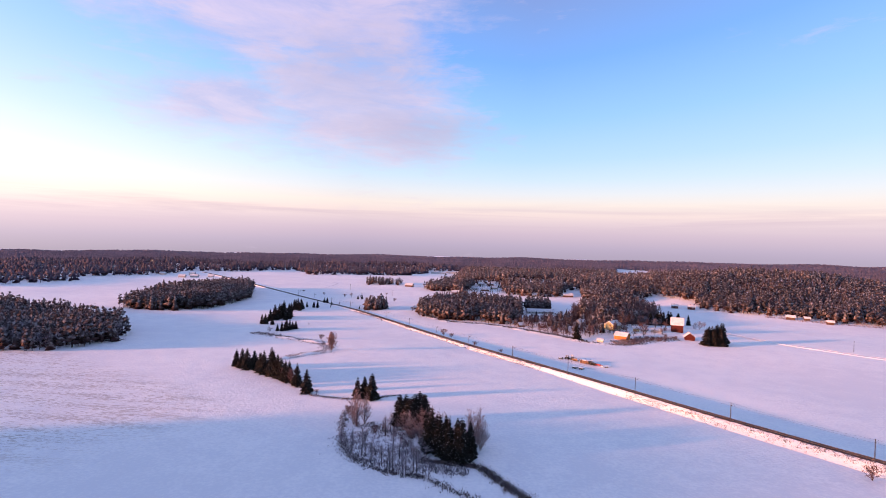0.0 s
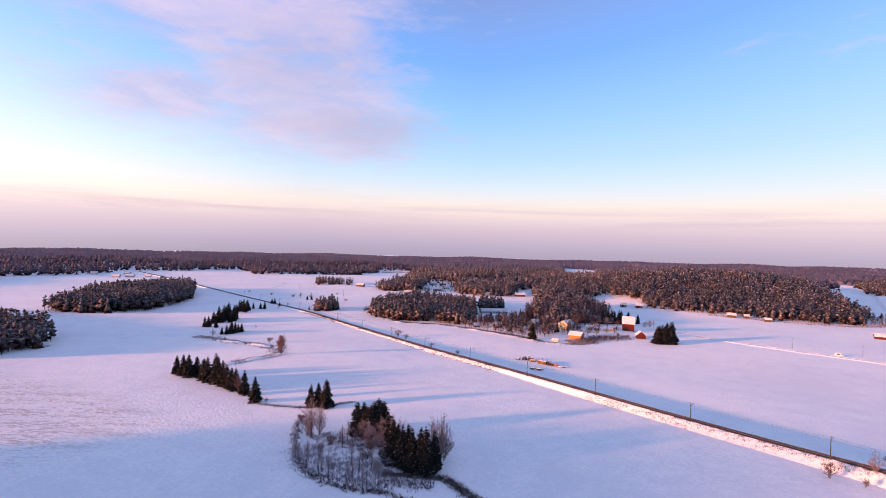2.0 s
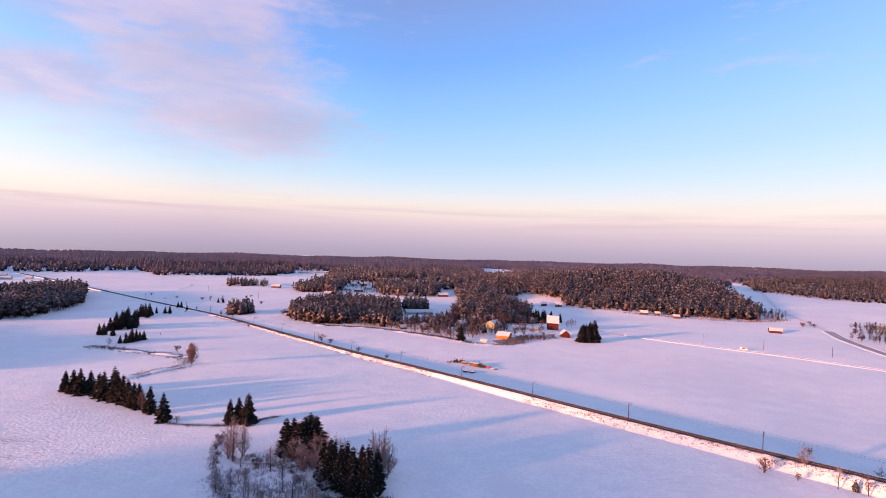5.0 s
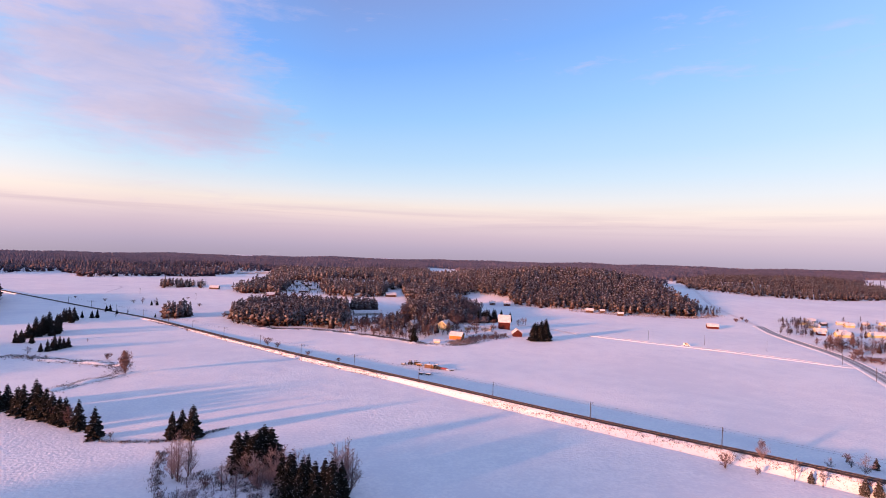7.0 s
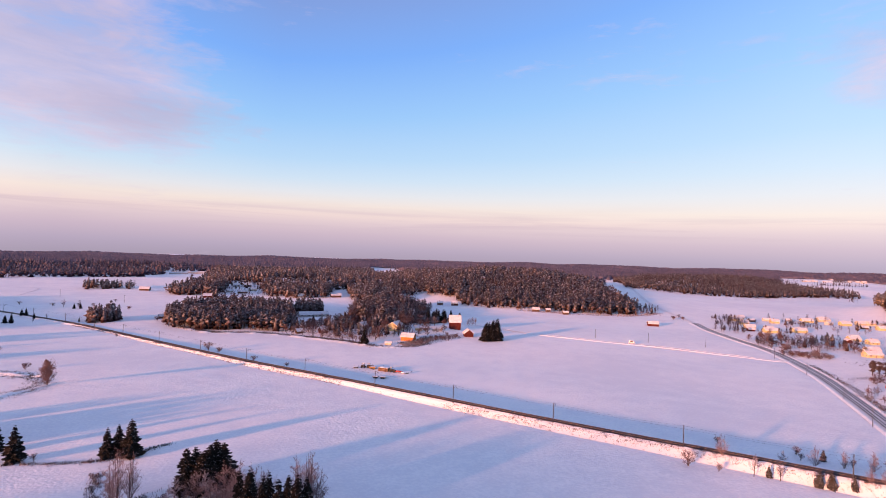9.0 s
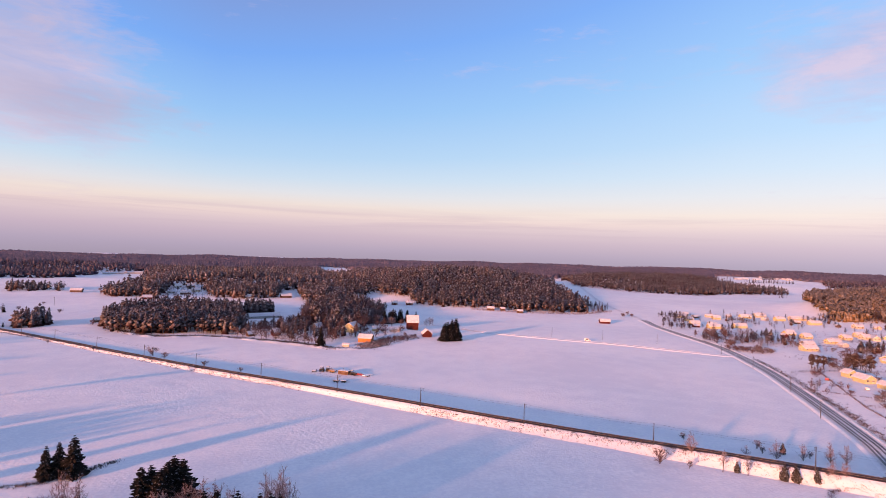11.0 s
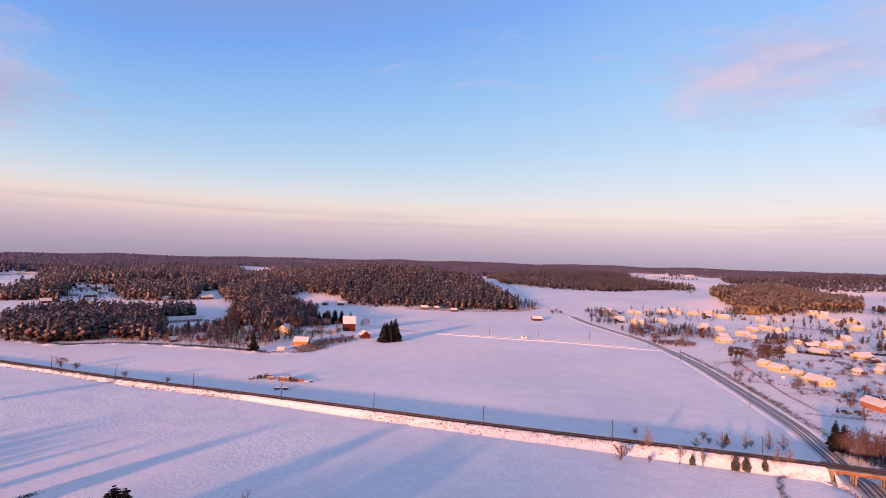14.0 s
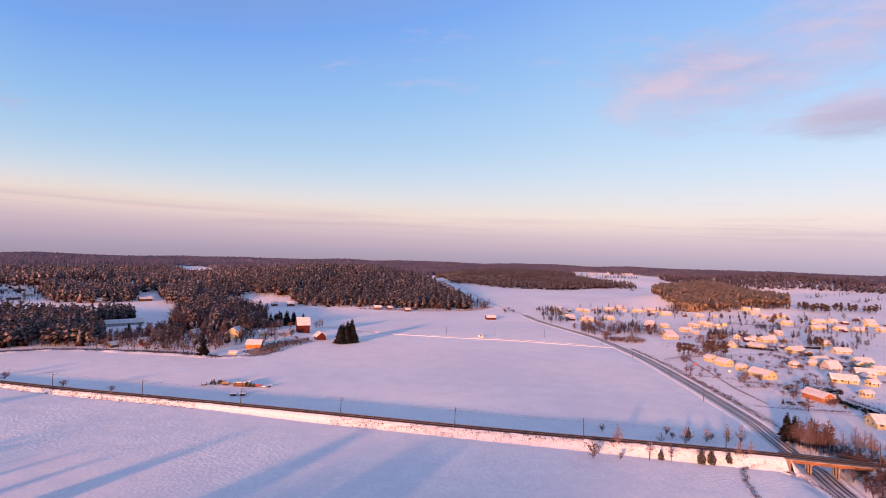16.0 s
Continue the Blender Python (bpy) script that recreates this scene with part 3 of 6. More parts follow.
def catenary_mast():
    mast = thing("railway_mast", Matrix(), "slim grey steel mast with a bracket beside the railway", "mast", "masts along the railway")
    bm = bmesh.new()
    add_tube(bm, (0, 0, -1.5), (0, 0, 7.6), 0.17, 0.12, 6)
    part("post", bm, POLE_WOOD, mast)
    bm = bmesh.new()
    add_box(bm, -0.35, -0.35, -0.6, 0.35, 0.35, 0.25, bevel=0.05)
    part("footing", bm, CONCRETE, mast, "concrete footing")
    bm = bmesh.new()
    add_tube(bm, (0, 0, 6.3), (2.7, 0, 6.7), 0.05, 0.04, 5)
    add_tube(bm, (0, 0, 7.3), (2.5, 0, 6.72), 0.03, 0.03, 5)
    add_tube(bm, (2.2, 0, 6.6), (2.6, 0, 5.6), 0.03, 0.03, 5)
    part("bracket", bm, POLE_WOOD, mast)
    bm = bmesh.new()
    add_tube(bm, (0.25, 0, 6.25), (0.6, 0, 6.4), 0.10, 0.10, 8)
    part("insulator", bm, BROWN_WALL, mast, "brown ribbed insulator")
    return mast


def along(line, start, gap, count):
    d = np.concatenate([[0], np.cumsum(np.hypot(*np.diff(line[:, :2], axis=0).T))])
    nrm = normals_2d(line)
    for k in range(count):
        i = int(np.searchsorted(d, start + k * gap))
        if i < len(line):
            yield line[i], nrm[i]


MAST = catenary_mast()
mast_tops = []
for k, (p, nr) in enumerate(along(RAIL_LINE, 26.0, 45.0, 18)):
    # masts stand on the western side of the track
    x, y = p[0] + nr[0] * 2.7, p[1] + nr[1] * 2.7
    m = pose(x, y, p[2] - 0.45, 0, 0, math.degrees(math.atan2(-nr[1], -nr[0])))
    mast_tops.append(m @ Vector((2.55, 0, 5.6)))
    if k == 0:
        MAST.matrix_basis = m
    else:
        copy_thing(MAST, m)


def wire_run(points, sag, radius, name, label):
    bm = bmesh.new()
    for a, b in zip(points, points[1:]):
        prev = None
        for s in range(7):
            t = s / 6
            p = a.lerp(b, t) - Vector((0, 0, sag * 4 * t * (1 - t)))
            if prev is not None:
                add_tube(bm, prev, p, radius, radius, 3)
            prev = p
    ob = part(name, bm, WIRE, None)
    return tagged(ob, label, "wire")


wire_run(mast_tops, 0.2, 0.02, "contact_wire", "thin overhead contact wire above the railway track")
wire_run([p + Vector((0, 0, 1.1)) for p in mast_tops], 0.7, 0.02, "carrier_wire", "thin sagging carrier wire above the railway track")


# ---- road bridge of the railway ----
def bridge():
    d = Vector((*(BRIDGE_B - BRIDGE_A), 0))
    length = d.length
    top = float(SPAN[len(SPAN) // 2][2]) - 0.4
    b = thing("railway_bridge", pose(*BRIDGE_A, 0, 0, 0, math.degrees(math.atan2(d.y, d.x))), "railway girder bridge with rust-brown sides over the road", "bridge")
    bm = bmesh.new()
    add_box(bm, -1.5, -3.4, top - 0.35, length + 1.5, 3.4, top + 0.04, bevel=0.04)
    part("deck", bm, CONCRETE, b, "concrete deck edged with snow")
    for s in (-1, 1):
        bm = bmesh.new()
        y = s * 2.9
        add_box(bm, -0.5, y - 0.06, top - 1.2, length + 0.5, y + 0.06, top - 0.36)
        add_box(bm, -0.5, y - 0.22, top - 1.28, length + 0.5, y + 0.22, top - 1.2)
        for k in range(17):
            x = k * length / 16
            add_box(bm, x - 0.03, y - 0.18, top - 1.2, x + 0.03, y + 0.18, top - 0.37)
        part("girder", bm, GIRDER, b, "rust-brown steel plate girder")
        bm = bmesh.new()
        for k in range(18):
            x = -1 + k * (length + 2) / 17
            add_box(bm, x - 0.03, s * 3.3 - 0.03, top, x + 0.03, s * 3.3 + 0.03, top + 1.05)
        for h in (0.55, 1.05):
            add_box(bm, -1, s * 3.3 - 0.03, top + h - 0.03, length + 1, s * 3.3 + 0.03, top + h + 0.03)
        part("railing", bm, POLE_WOOD, b, "grey steel railing")
    for x in (length * 0.27, length * 0.60):
        for y in (-1.9, 0, 1.9):
            bm = bmesh.new()
            add_tube(bm, (x, y, -6), (x, y, top - 1.6), 0.34, 0.34, 10)
            part("pier_column", bm, CONCRETE, b)
        bm = bmesh.new()
        add_box(bm, x - 0.45, -2.9, top - 1.7, x + 0.45, 2.9, top - 1.28, bevel=0.06)
        part("pier_cap", bm, CONCRETE, b)
    for x0, x1 in ((-3.5, 0.4), (length - 0.4, length + 3.5)):
        bm = bmesh.new()
        add_box(bm, x0, -3.0, -4.5, x1, 3.0, top - 0.37, bevel=0.06)
        part("abutment", bm, CONCRETE, b, "sunlit concrete abutment")
    # rounded snow slopes that close the bank's ends
    rng = np.random.default_rng(12)
    for x0, out in ((0.2, 1.0), (length - 0.2, -1.0)):
        bm = bmesh.new()
        rows = []
        for k in range(19):
            a = -math.pi / 2 + math.pi * k / 18
            row = []
            for r in np.linspace(0, 1, 6):
                u = math.cos(a) * (0.3 + 6.0 * r)
                v = math.sin(a) * (3.1 + 4.4 * r)
                drop = top + 1.9 + 2.4 * math.cos(a)
                row.append(bm.verts.new((x0 + out * u, v * (1.0 + 0.06 * r), top - 0.42 - drop * r + rng.normal(0, 0.06) * (r > 0))))
            rows.append(row)
        for p, q in zip(rows, rows[1:]):
            for k in range(5):
                bm.faces.new((p[k], p[k + 1], q[k + 1], q[k]) if out > 0 else (p[k], q[k], q[k + 1], p[k + 1]))
        for f in bm.faces:
            f.smooth = True
        part("end_slope", bm, BANK, b, "snowy slope at the bank's end")


bridge()


# ---- trees ----
class Soup:
    """Triangles gathered from many small pieces."""

    def __init__(self):
        self.v, self.f, self.s, self.n = [], [], [], 0

    def add(self, v, f, slot=0):
        v, f = np.asarray(v, float), np.asarray(f, int)
        self.v.append(v)
        self.f.append(f + self.n)
        self.s.append(np.full(len(f), slot))
        self.n += len(v)

    def tube(self, a, b, r0, r1, sides=3, slot=0):
        a, b = np.asarray(a, float), np.asarray(b, float)
        d = (b - a) / (np.linalg.norm(b - a) + 1e-9)
        u = np.cross(d, (0.3, 0.9, 0.1))
        u /= np.linalg.norm(u) + 1e-9
        w = np.cross(d, u)
        k = np.arange(sides) * math.tau / sides
        ring = np.cos(k)[:, None] * u + np.sin(k)[:, None] * w
        v = np.vstack([a + ring * r0, b + ring * r1])
        f = []
        for i in range(sides):
            j = (i + 1) % sides
            f += [(i, j, sides + j), (i, sides + j, sides + i)]
        self.add(v, f, slot)

    def arrays(self):
        return np.vstack(self.v), np.vstack(self.f), np.concatenate(self.s)

    def mesh(self, name, materials):
        v, f, s = self.arrays()
        ob = link_mesh(name, v, f, materials, s)
        me = ob.data
        bpy.data.objects.remove(ob)
        return me


def spruce_meshes(h, r, seed, bare=0.06, needles=None):
    """Trunk and crown of a snow-dusted spruce: whorls of drooping boughs that shorten to a pointed top."""
    rng = np.random.default_rng(seed)
    trunk, crown = Soup(), Soup()
    trunk.tube((0, 0, -0.5), (0, 0, h * 0.5), h * 0.017, h * 0.011, 7)
    trunk.tube((0, 0, h * 0.5), (0, 0, h * 0.97), h * 0.011, 0.02, 6)
    core = [(math.cos(k) * r * 0.42, math.sin(k) * r * 0.42, h * (bare + 0.03)) for k in np.arange(8) * math.tau / 8] + [(0, 0, h * 0.93)]
    crown.add(core, [(k, (k + 1) % 8, 8) for k in range(8)])
    n = int(h * 2.5) + 4
    for i in range(n):
        t = i / (n - 1)
        z = h * (bare + (0.985 - bare) * t) + rng.normal(0, 0.06)
        reach = r * (1 - t) ** 0.82 * (0.55 + 0.45 * min(1, t * 6 + 0.45)) + 0.28
        boughs = int(7 + 4 * (1 - t))
        turn = rng.uniform(0, 6.28)
        for k in range(boughs):
            a = turn + k * math.tau / boughs + rng.normal(0, 0.18)
            L = reach * rng.uniform(0.55, 1.2)
            if rng.random() < 0.06:
                continue
            dirv = np.array((math.cos(a), math.sin(a), 0))
            side = np.array((-math.sin(a), math.cos(a), 0))
            lift, droop = rng.uniform(0.0, 0.16), rng.uniform(0.18, 0.42) * (1 - 0.5 * t)
            root = np.array((0, 0, z))
            mid = root + dirv * L * 0.5 + np.array((0, 0, L * (lift - droop * 0.35)))
            tip = root + dirv * L + np.array((0, 0, -L * droop * 0.9))
            w = L * rng.uniform(0.17, 0.27) + 0.05
            hang = np.array((0, 0, -L * 0.14 - 0.08))
            v = [root, mid + side * w + hang, mid, mid - side * w + hang, tip, tip + side * w * 0.5 - dirv * L * 0.2 + hang, tip - side * w * 0.5 - dirv * L * 0.2 + hang]
            f = [(0, 1, 2), (0, 2, 3), (2, 1, 5), (2, 5, 4), (2, 4, 6), (2, 6, 3)]
            crown.add(v, f)
    return trunk.mesh("trunk", [BARK]), crown.mesh("crown", [needles or NEEDLE])


def bare_meshes(h, r, seed, twig_material, multi=1, narrow=0.8, dense=1.0, twigs=22, fine=0.017, low=0.16):
    """Trunk and leafless crown: limbs that rise and split into frosted twigs."""
    rng = np.random.default_rng(seed)
    trunk, crown = Soup(), Soup()
    for s in range(multi):
        lean = rng.normal(0, 0.10 if multi > 1 else 0.03, 2) * h
        foot = np.array((*rng.normal(0, 0.25 * (multi > 1), 2), -0.4))
        top = foot + np.array((*lean, h * rng.uniform(0.88, 1.0)))
        kn = foot * 0.5 + top * 0.5 + np.array((*rng.normal(0, 0.02, 2), 0)) * h
        stem = 1.0 if multi == 1 else 0.4
        trunk.tube(foot, kn, (h * 0.014 + 0.03) * stem, (h * 0.009 + 0.02) * stem, 6)
        trunk.tube(kn, top, (h * 0.009 + 0.02) * stem, 0.015, 5)
        limbs = int((22 + h) * dense / (0.6 + 0.4 * multi))
        for i in range(limbs):
            t = rng.uniform(low, 0.98)
            base = foot + (kn - foot) * min(1, t * 2) + (top - kn) * max(0, t * 2 - 1)
            a = rng.uniform(0, 6.28)
            L = r * (1.15 - t * 0.8) * rng.uniform(0.6, 1.15) * math.sin(math.pi * min(1, t * 0.75 + 0.28)) ** 0.6
            up = narrow * L * rng.uniform(0.7, 1.3)
            end = base + np.array((math.cos(a) * L, math.sin(a) * L, up))
            crown.tube(base, end, 0.034 + h * 0.0015, 0.014, 3)
            for j in range(int(5 * dense + 0.5)):
                q = base + (end - base) * rng.uniform(0.2, 1.0)
                b = rng.normal(0, 1, 3) * np.array((1, 1, 0.7)) + np.array((math.cos(a) * 0.5, math.sin(a) * 0.5, 0.55))
                b = b / (np.linalg.norm(b) + 1e-9) * L * rng.uniform(0.25, 0.5)
                e = q + b
                sd = np.cross(b, rng.normal(0, 1, 3))
                sd = sd / (np.linalg.norm(sd) + 1e-9) * fine * 1.6
                crown.add([q + sd, q - sd, e], [(0, 1, 2)])
                for m in range(twigs):
                    c0 = q + b * rng.uniform(0.1, 1.0)
                    c1 = c0 + (rng.normal(0, 1, 3) + np.array((0, 0, 0.4))) * L * 0.20
                    sd = rng.normal(0, 1, 3)
                    sd = sd / np.linalg.norm(sd) * fine
                    crown.add([c0 + sd, c0 - sd, c1], [(0, 1, 2)])
    return trunk.mesh("trunk", [BARK]), crown.mesh("crown", [twig_material])


def pine_meshes(h, r, seed, material):
    """Trunk, limbs and a ragged crown of needle sprays high on the stem."""
    rng = np.random.default_rng(seed)
    trunk, crown = Soup(), Soup()
    trunk.tube((0, 0, -0.5), (0.02 * h, 0, h * 0.5), h * 0.018, h * 0.013, 7)
    trunk.tube((0.02 * h, 0, h * 0.5), (0, 0, h * 0.96), h * 0.013, 0.03, 6)
    for i in range(26):
        t = rng.uniform(0.22, 1.0)
        a = rng.uniform(0, 6.28)
        L = r * rng.uniform(0.5, 1.0) * (1.15 - t) ** 0.55
        root = np.array((0, 0, h * t * 0.95))
        end = root + np.array((math.cos(a) * L, math.sin(a) * L, L * rng.uniform(0.0, 0.5)))
        trunk.tube(root, end, 0.07, 0.03, 3)
        for j in range(26):
            c = root + (end - root) * rng.uniform(0.35, 1.08) + rng.normal(0, 0.30, 3) * np.array((1, 1, 0.6)) * (0.5 + r * 0.18)
            d1, d2 = rng.normal(0, 1, 3), rng.normal(0, 1, 3) * np.array((1, 1, 0.5))
            d1, d2 = d1 / np.linalg.norm(d1) * 0.55, d2 / np.linalg.norm(d2) * 0.45
            crown.add([c + d1, c - d1 * 0.4 + d2, c - d1 * 0.4 - d2], [(0, 1, 2)])
    return trunk.mesh("trunk", [BARK]), crown.mesh("crown", [material])


KINDS = {
    "spruce": [spruce_meshes(10, 2.1, 11), spruce_meshes(10, 2.5, 12), spruce_meshes(10, 1.8, 13), spruce_meshes(10, 2.3, 14, 0.03)],
    "snowspruce": [spruce_meshes(5, 1.5, 15, 0.02, SNOWY_NEEDLE), spruce_meshes(5, 1.7, 16, 0.02, SNOWY_NEEDLE)],
    "birch": [bare_meshes(10, 2.6, 21, TWIG), bare_meshes(10, 2.2, 22, TWIG, narrow=1.3), bare_meshes(10, 3.0, 23, TWIG), bare_meshes(10, 2.4, 27, GREYTWIG, narrow=1.3, dense=1.0, twigs=20, fine=0.013, low=0.2)],
    "russet": [bare_meshes(10, 2.3, 31, REDTWIG, narrow=1.2, dense=1.3), bare_meshes(10, 2.8, 32, REDTWIG, dense=1.3)],
    "shrub": [bare_meshes(4, 1.9, 41, TWIG, multi=5, narrow=1.1, dense=0.8, twigs=9, fine=0.024), bare_meshes(4, 2.3, 42, REDTWIG, multi=6, narrow=0.9, dense=0.8, twigs=9, fine=0.024)],
    "bush": [bare_meshes(4, 2.3, 43, REDTWIG, multi=4, narrow=0.9, dense=0.8, twigs=5, fine=0.06), bare_meshes(4, 2.5, 44, TWIG, multi=4, narrow=0.8, dense=0.8, twigs=5, fine=0.06)],
    "thin": [bare_meshes(10, 3.0, 24, TWIG, dense=0.7, twigs=14, fine=0.05), bare_meshes(10, 3.2, 25, REDTWIG, dense=0.7, twigs=14, fine=0.05), bare_meshes(10, 2.6, 26, REDTWIG, narrow=1.2, dense=0.7, twigs=14, fine=0.05)],
    "willow": [bare_meshes(10, 3.0, 51, WILLOWTWIG, multi=6, narrow=1.5, dense=1.6, twigs=16, fine=0.024, low=0.03)],
    "plume": [bare_meshes(10, 2.5, 71, PINKTWIG, multi=4, narrow=1.1, dense=1.0, twigs=12, fine=0.014, low=0.04), bare_meshes(10, 2.7, 72, PINKTWIG, multi=4, narrow=1.0, dense=1.0, twigs=12, fine=0.014, low=0.04)],
    "pine": [pine_meshes(10, 3.0, 61, PINE), pine_meshes(10, 2.6, 62, PINE), pine_meshes(10, 3.3, 63, PINE)],
}
FULL = {"plume": 10, "bush": 4, "snowspruce": 5, "thin": 10, "spruce": 10, "birch": 10, "russet": 10, "shrub": 4, "willow": 10, "pine": 10}
TREE_WORDS = {
    "snowspruce": ("spruce", "young snow-laden spruce", "tree"),
    "thin": ("bare_tree", "leafless frosted garden tree", "tree"),
    "spruce": ("spruce", "dark spruce dusted with snow", "tree"),
    "birch": ("birch", "bare frosted birch with fine twigs", "tree"),
    "russet": ("bare_tree", "leafless tree with russet twigs", "tree"),
    "shrub": ("shrub", "bare frosted shrub", "shrub"),
    "bush": ("bush", "dark leafless bush with russet twigs", "shrub"),
    "willow": ("willow", "dense leafless willow with russet upright twigs", "tree"),
    "plume": ("bare_tree", "dense leafless tree with fine upright twigs", "tree"),
    "pine": ("pine", "frosted pine with a ragged crown", "tree"),
}
tree_rng = np.random.default_rng(77)


def tree(kind, x, y, h, place="", z=None, wide=1.0, variant=None, group=""):
    meshes = KINDS[kind]
    k = int(tree_rng.integers(len(meshes))) if variant is None else variant
    name, words, cat = TREE_WORDS[kind]
    s = h / FULL[kind] * (0.92 if kind == "spruce" else 1.0)
    wide = wide * (1.28 if kind == "spruce" else 1.0)
    zz = bank_z(x, y) if z is None else z
    base = thing(name, Matrix.LocRotScale((x, y, zz - 0.1), Euler((0, 0, tree_rng.uniform(0, 6.28))), (s * wide, s * wide, s)), words + (" " + place if place else ""), cat, group)
    share("trunk", meshes[k][0], base)
    share("crown", meshes[k][1], base)
    return base


# row of spruces on the field edge
for x, y, h in ((-126, 264, 10.5), (-122, 262, 11.5), (-118, 259, 12.5), (-115, 261, 11), (-109, 255, 11.5), (-106, 252, 13), (-103, 254, 14.5), (-100, 249, 14), (-97, 247, 12.5),
                (-94, 244, 11.5), (-91, 242, 10.5), (-88, 239, 11), (-82, 233, 11.5), (-74, 223, 11.5)):
    tree("spruce", x, y, h, "in a row on the field edge", group="spruce row")
for x, y, h in ((-93, 243, 7), (-86, 236, 9)):
    tree("russet", x, y, h, "among spruces")
tree("shrub", -69, 222, 2.4, "beside the spruce row")
# pair of spruces by the ditch
for x, y, h in ((-50, 219, 10), (-47.2, 220, 10.5), (-43.6, 218.5, 12.5)):
    tree("spruce", x, y, h, "by the field ditch", group="spruces by the ditch")
# copse in the foreground
for x, y, h in ((-26.5, 188, 12.5), (-24.5, 189.5, 12), (-22.5, 187, 11.5), (-21, 189, 12.5), (-19.5, 191.5, 13), (-17.5, 190, 12.5)):
    tree("spruce", x, y, h, "in the copse", wide=1.45, group="copse spruces")
for x, y, h in ((-14, 168, 13), (-12, 164, 14.5), (-9, 161, 14), (-7.5, 165, 13), (-6, 157.5, 14.5), (-3.5, 161, 13.5), (-2, 157, 15), (0.5, 160, 13), (-11, 171, 11)):
    tree("spruce", x, y, h, "at the edge of the copse", group="copse spruces", wide=0.88)
for x, y, h in ((-41, 183, 16.5), (-43, 185, 13), (-39, 186, 14)):
    tree("plume", x, y, h, "at the copse corner", group="copse trees", wide=0.8)
for x, y, h in ((1.5, 168, 15), (3, 172, 15), (0, 173, 14), (4, 168, 13)):
    tree("plume", x, y, h, "behind copse spruces", group="copse trees", wide=0.9, variant=0)
for x, y, h in ((-17, 180, 11), (-14, 178, 12), (-11, 177, 11), (-20, 174, 9), (-15, 173, 9), (-8, 175, 10), (-24, 182, 9)):
    tree("plume", x, y, h, "inside the copse", group="copse trees", wide=1.2)
copse_rng = np.random.default_rng(5)
for k in range(15):
    t = k / 14
    x, y = (1 - t) * -40 + t * -12 + copse_rng.normal(0, 1.2), 0
    y = 163 - 17 * math.sin(min(1, t * 1.15) * math.pi / 2) + copse_rng.normal(0, 1.2)
    tree("birch", x, y, copse_rng.uniform(6.5, 9.5), "on the rim of the copse", group="copse trees", wide=0.8, variant=3)
for k in range(18):
    x = copse_rng.uniform(-41, -10)
    y = copse_rng.uniform(152 + max(0, (-20 - x)) * 0.55, 183)
    tree("shrub" if k % 3 else "birch", x, y, copse_rng.uniform(2.4, 4.2) if k % 3 else copse_rng.uniform(6, 9), "inside the copse", group="copse undergrowth", variant=None if k % 3 else 3)

for x, y, h in ((-37, 170, 3.2), (-34, 164, 2.8), (-31, 160, 3.4), (-27, 157, 3.0), (-24, 161, 3.6), (-21, 156, 3.2), (-18, 160, 3.8), (-15, 155, 3.4), (-13, 160, 4.0), (-19, 165, 3.6), (-25, 168, 3.0), (-38, 178, 3.0)):
    tree("birch", x, y, h, "low on the copse floor", group="copse undergrowth", wide=2.2, variant=3)

# willow by the creek and small trees there
tree("willow", -91, 319, 13, "beside the creek", wide=0.85)
tree("bush", -110, 357, 4.2, "beside the creek", wide=1.1)
tree("shrub", -142, 364, 2.0, "beside the creek")
tree("birch", -156, 377, 5.0, "beside the creek", wide=1.6)
# spruces beyond the creek
for x, y, h in ((-178, 415, 9), (-175, 415, 9.5), (-168, 412, 7.5), (-179, 434, 11), (-177, 439, 15), (-176, 445, 11), (-178, 452, 14.5), (-175, 454, 17), (-173, 462, 14), (-169, 442, 11), (-168, 449, 10), (-180, 461, 13), (-171, 456, 13),
                (-152, 383, 6), (-149, 384, 8), (-147, 388, 10.5), (-145.5, 391, 9), (-144.5, 394, 7), (-143, 397, 7), (-185, 499, 10), (-187, 512, 12.5), (-185, 517, 13), (-183, 521, 12.5), (-189, 522, 11), (-180, 508, 9)):
    tree("spruce", x, y, h, "beyond the creek", group="creek spruces")
for x, y, h in ((-183, 538, 7), (-176, 539, 7), (-172, 539, 8.5), (-178, 582, 6.5), (-175, 582, 7), (-165, 566, 5.5), (-139, 416, 3), (-155, 560, 5), (-160, 545, 4.5), (-190, 545, 5)):
    tree("spruce" if h > 5.2 else "birch", x, y, h, "near the railway", group="railway spruces")


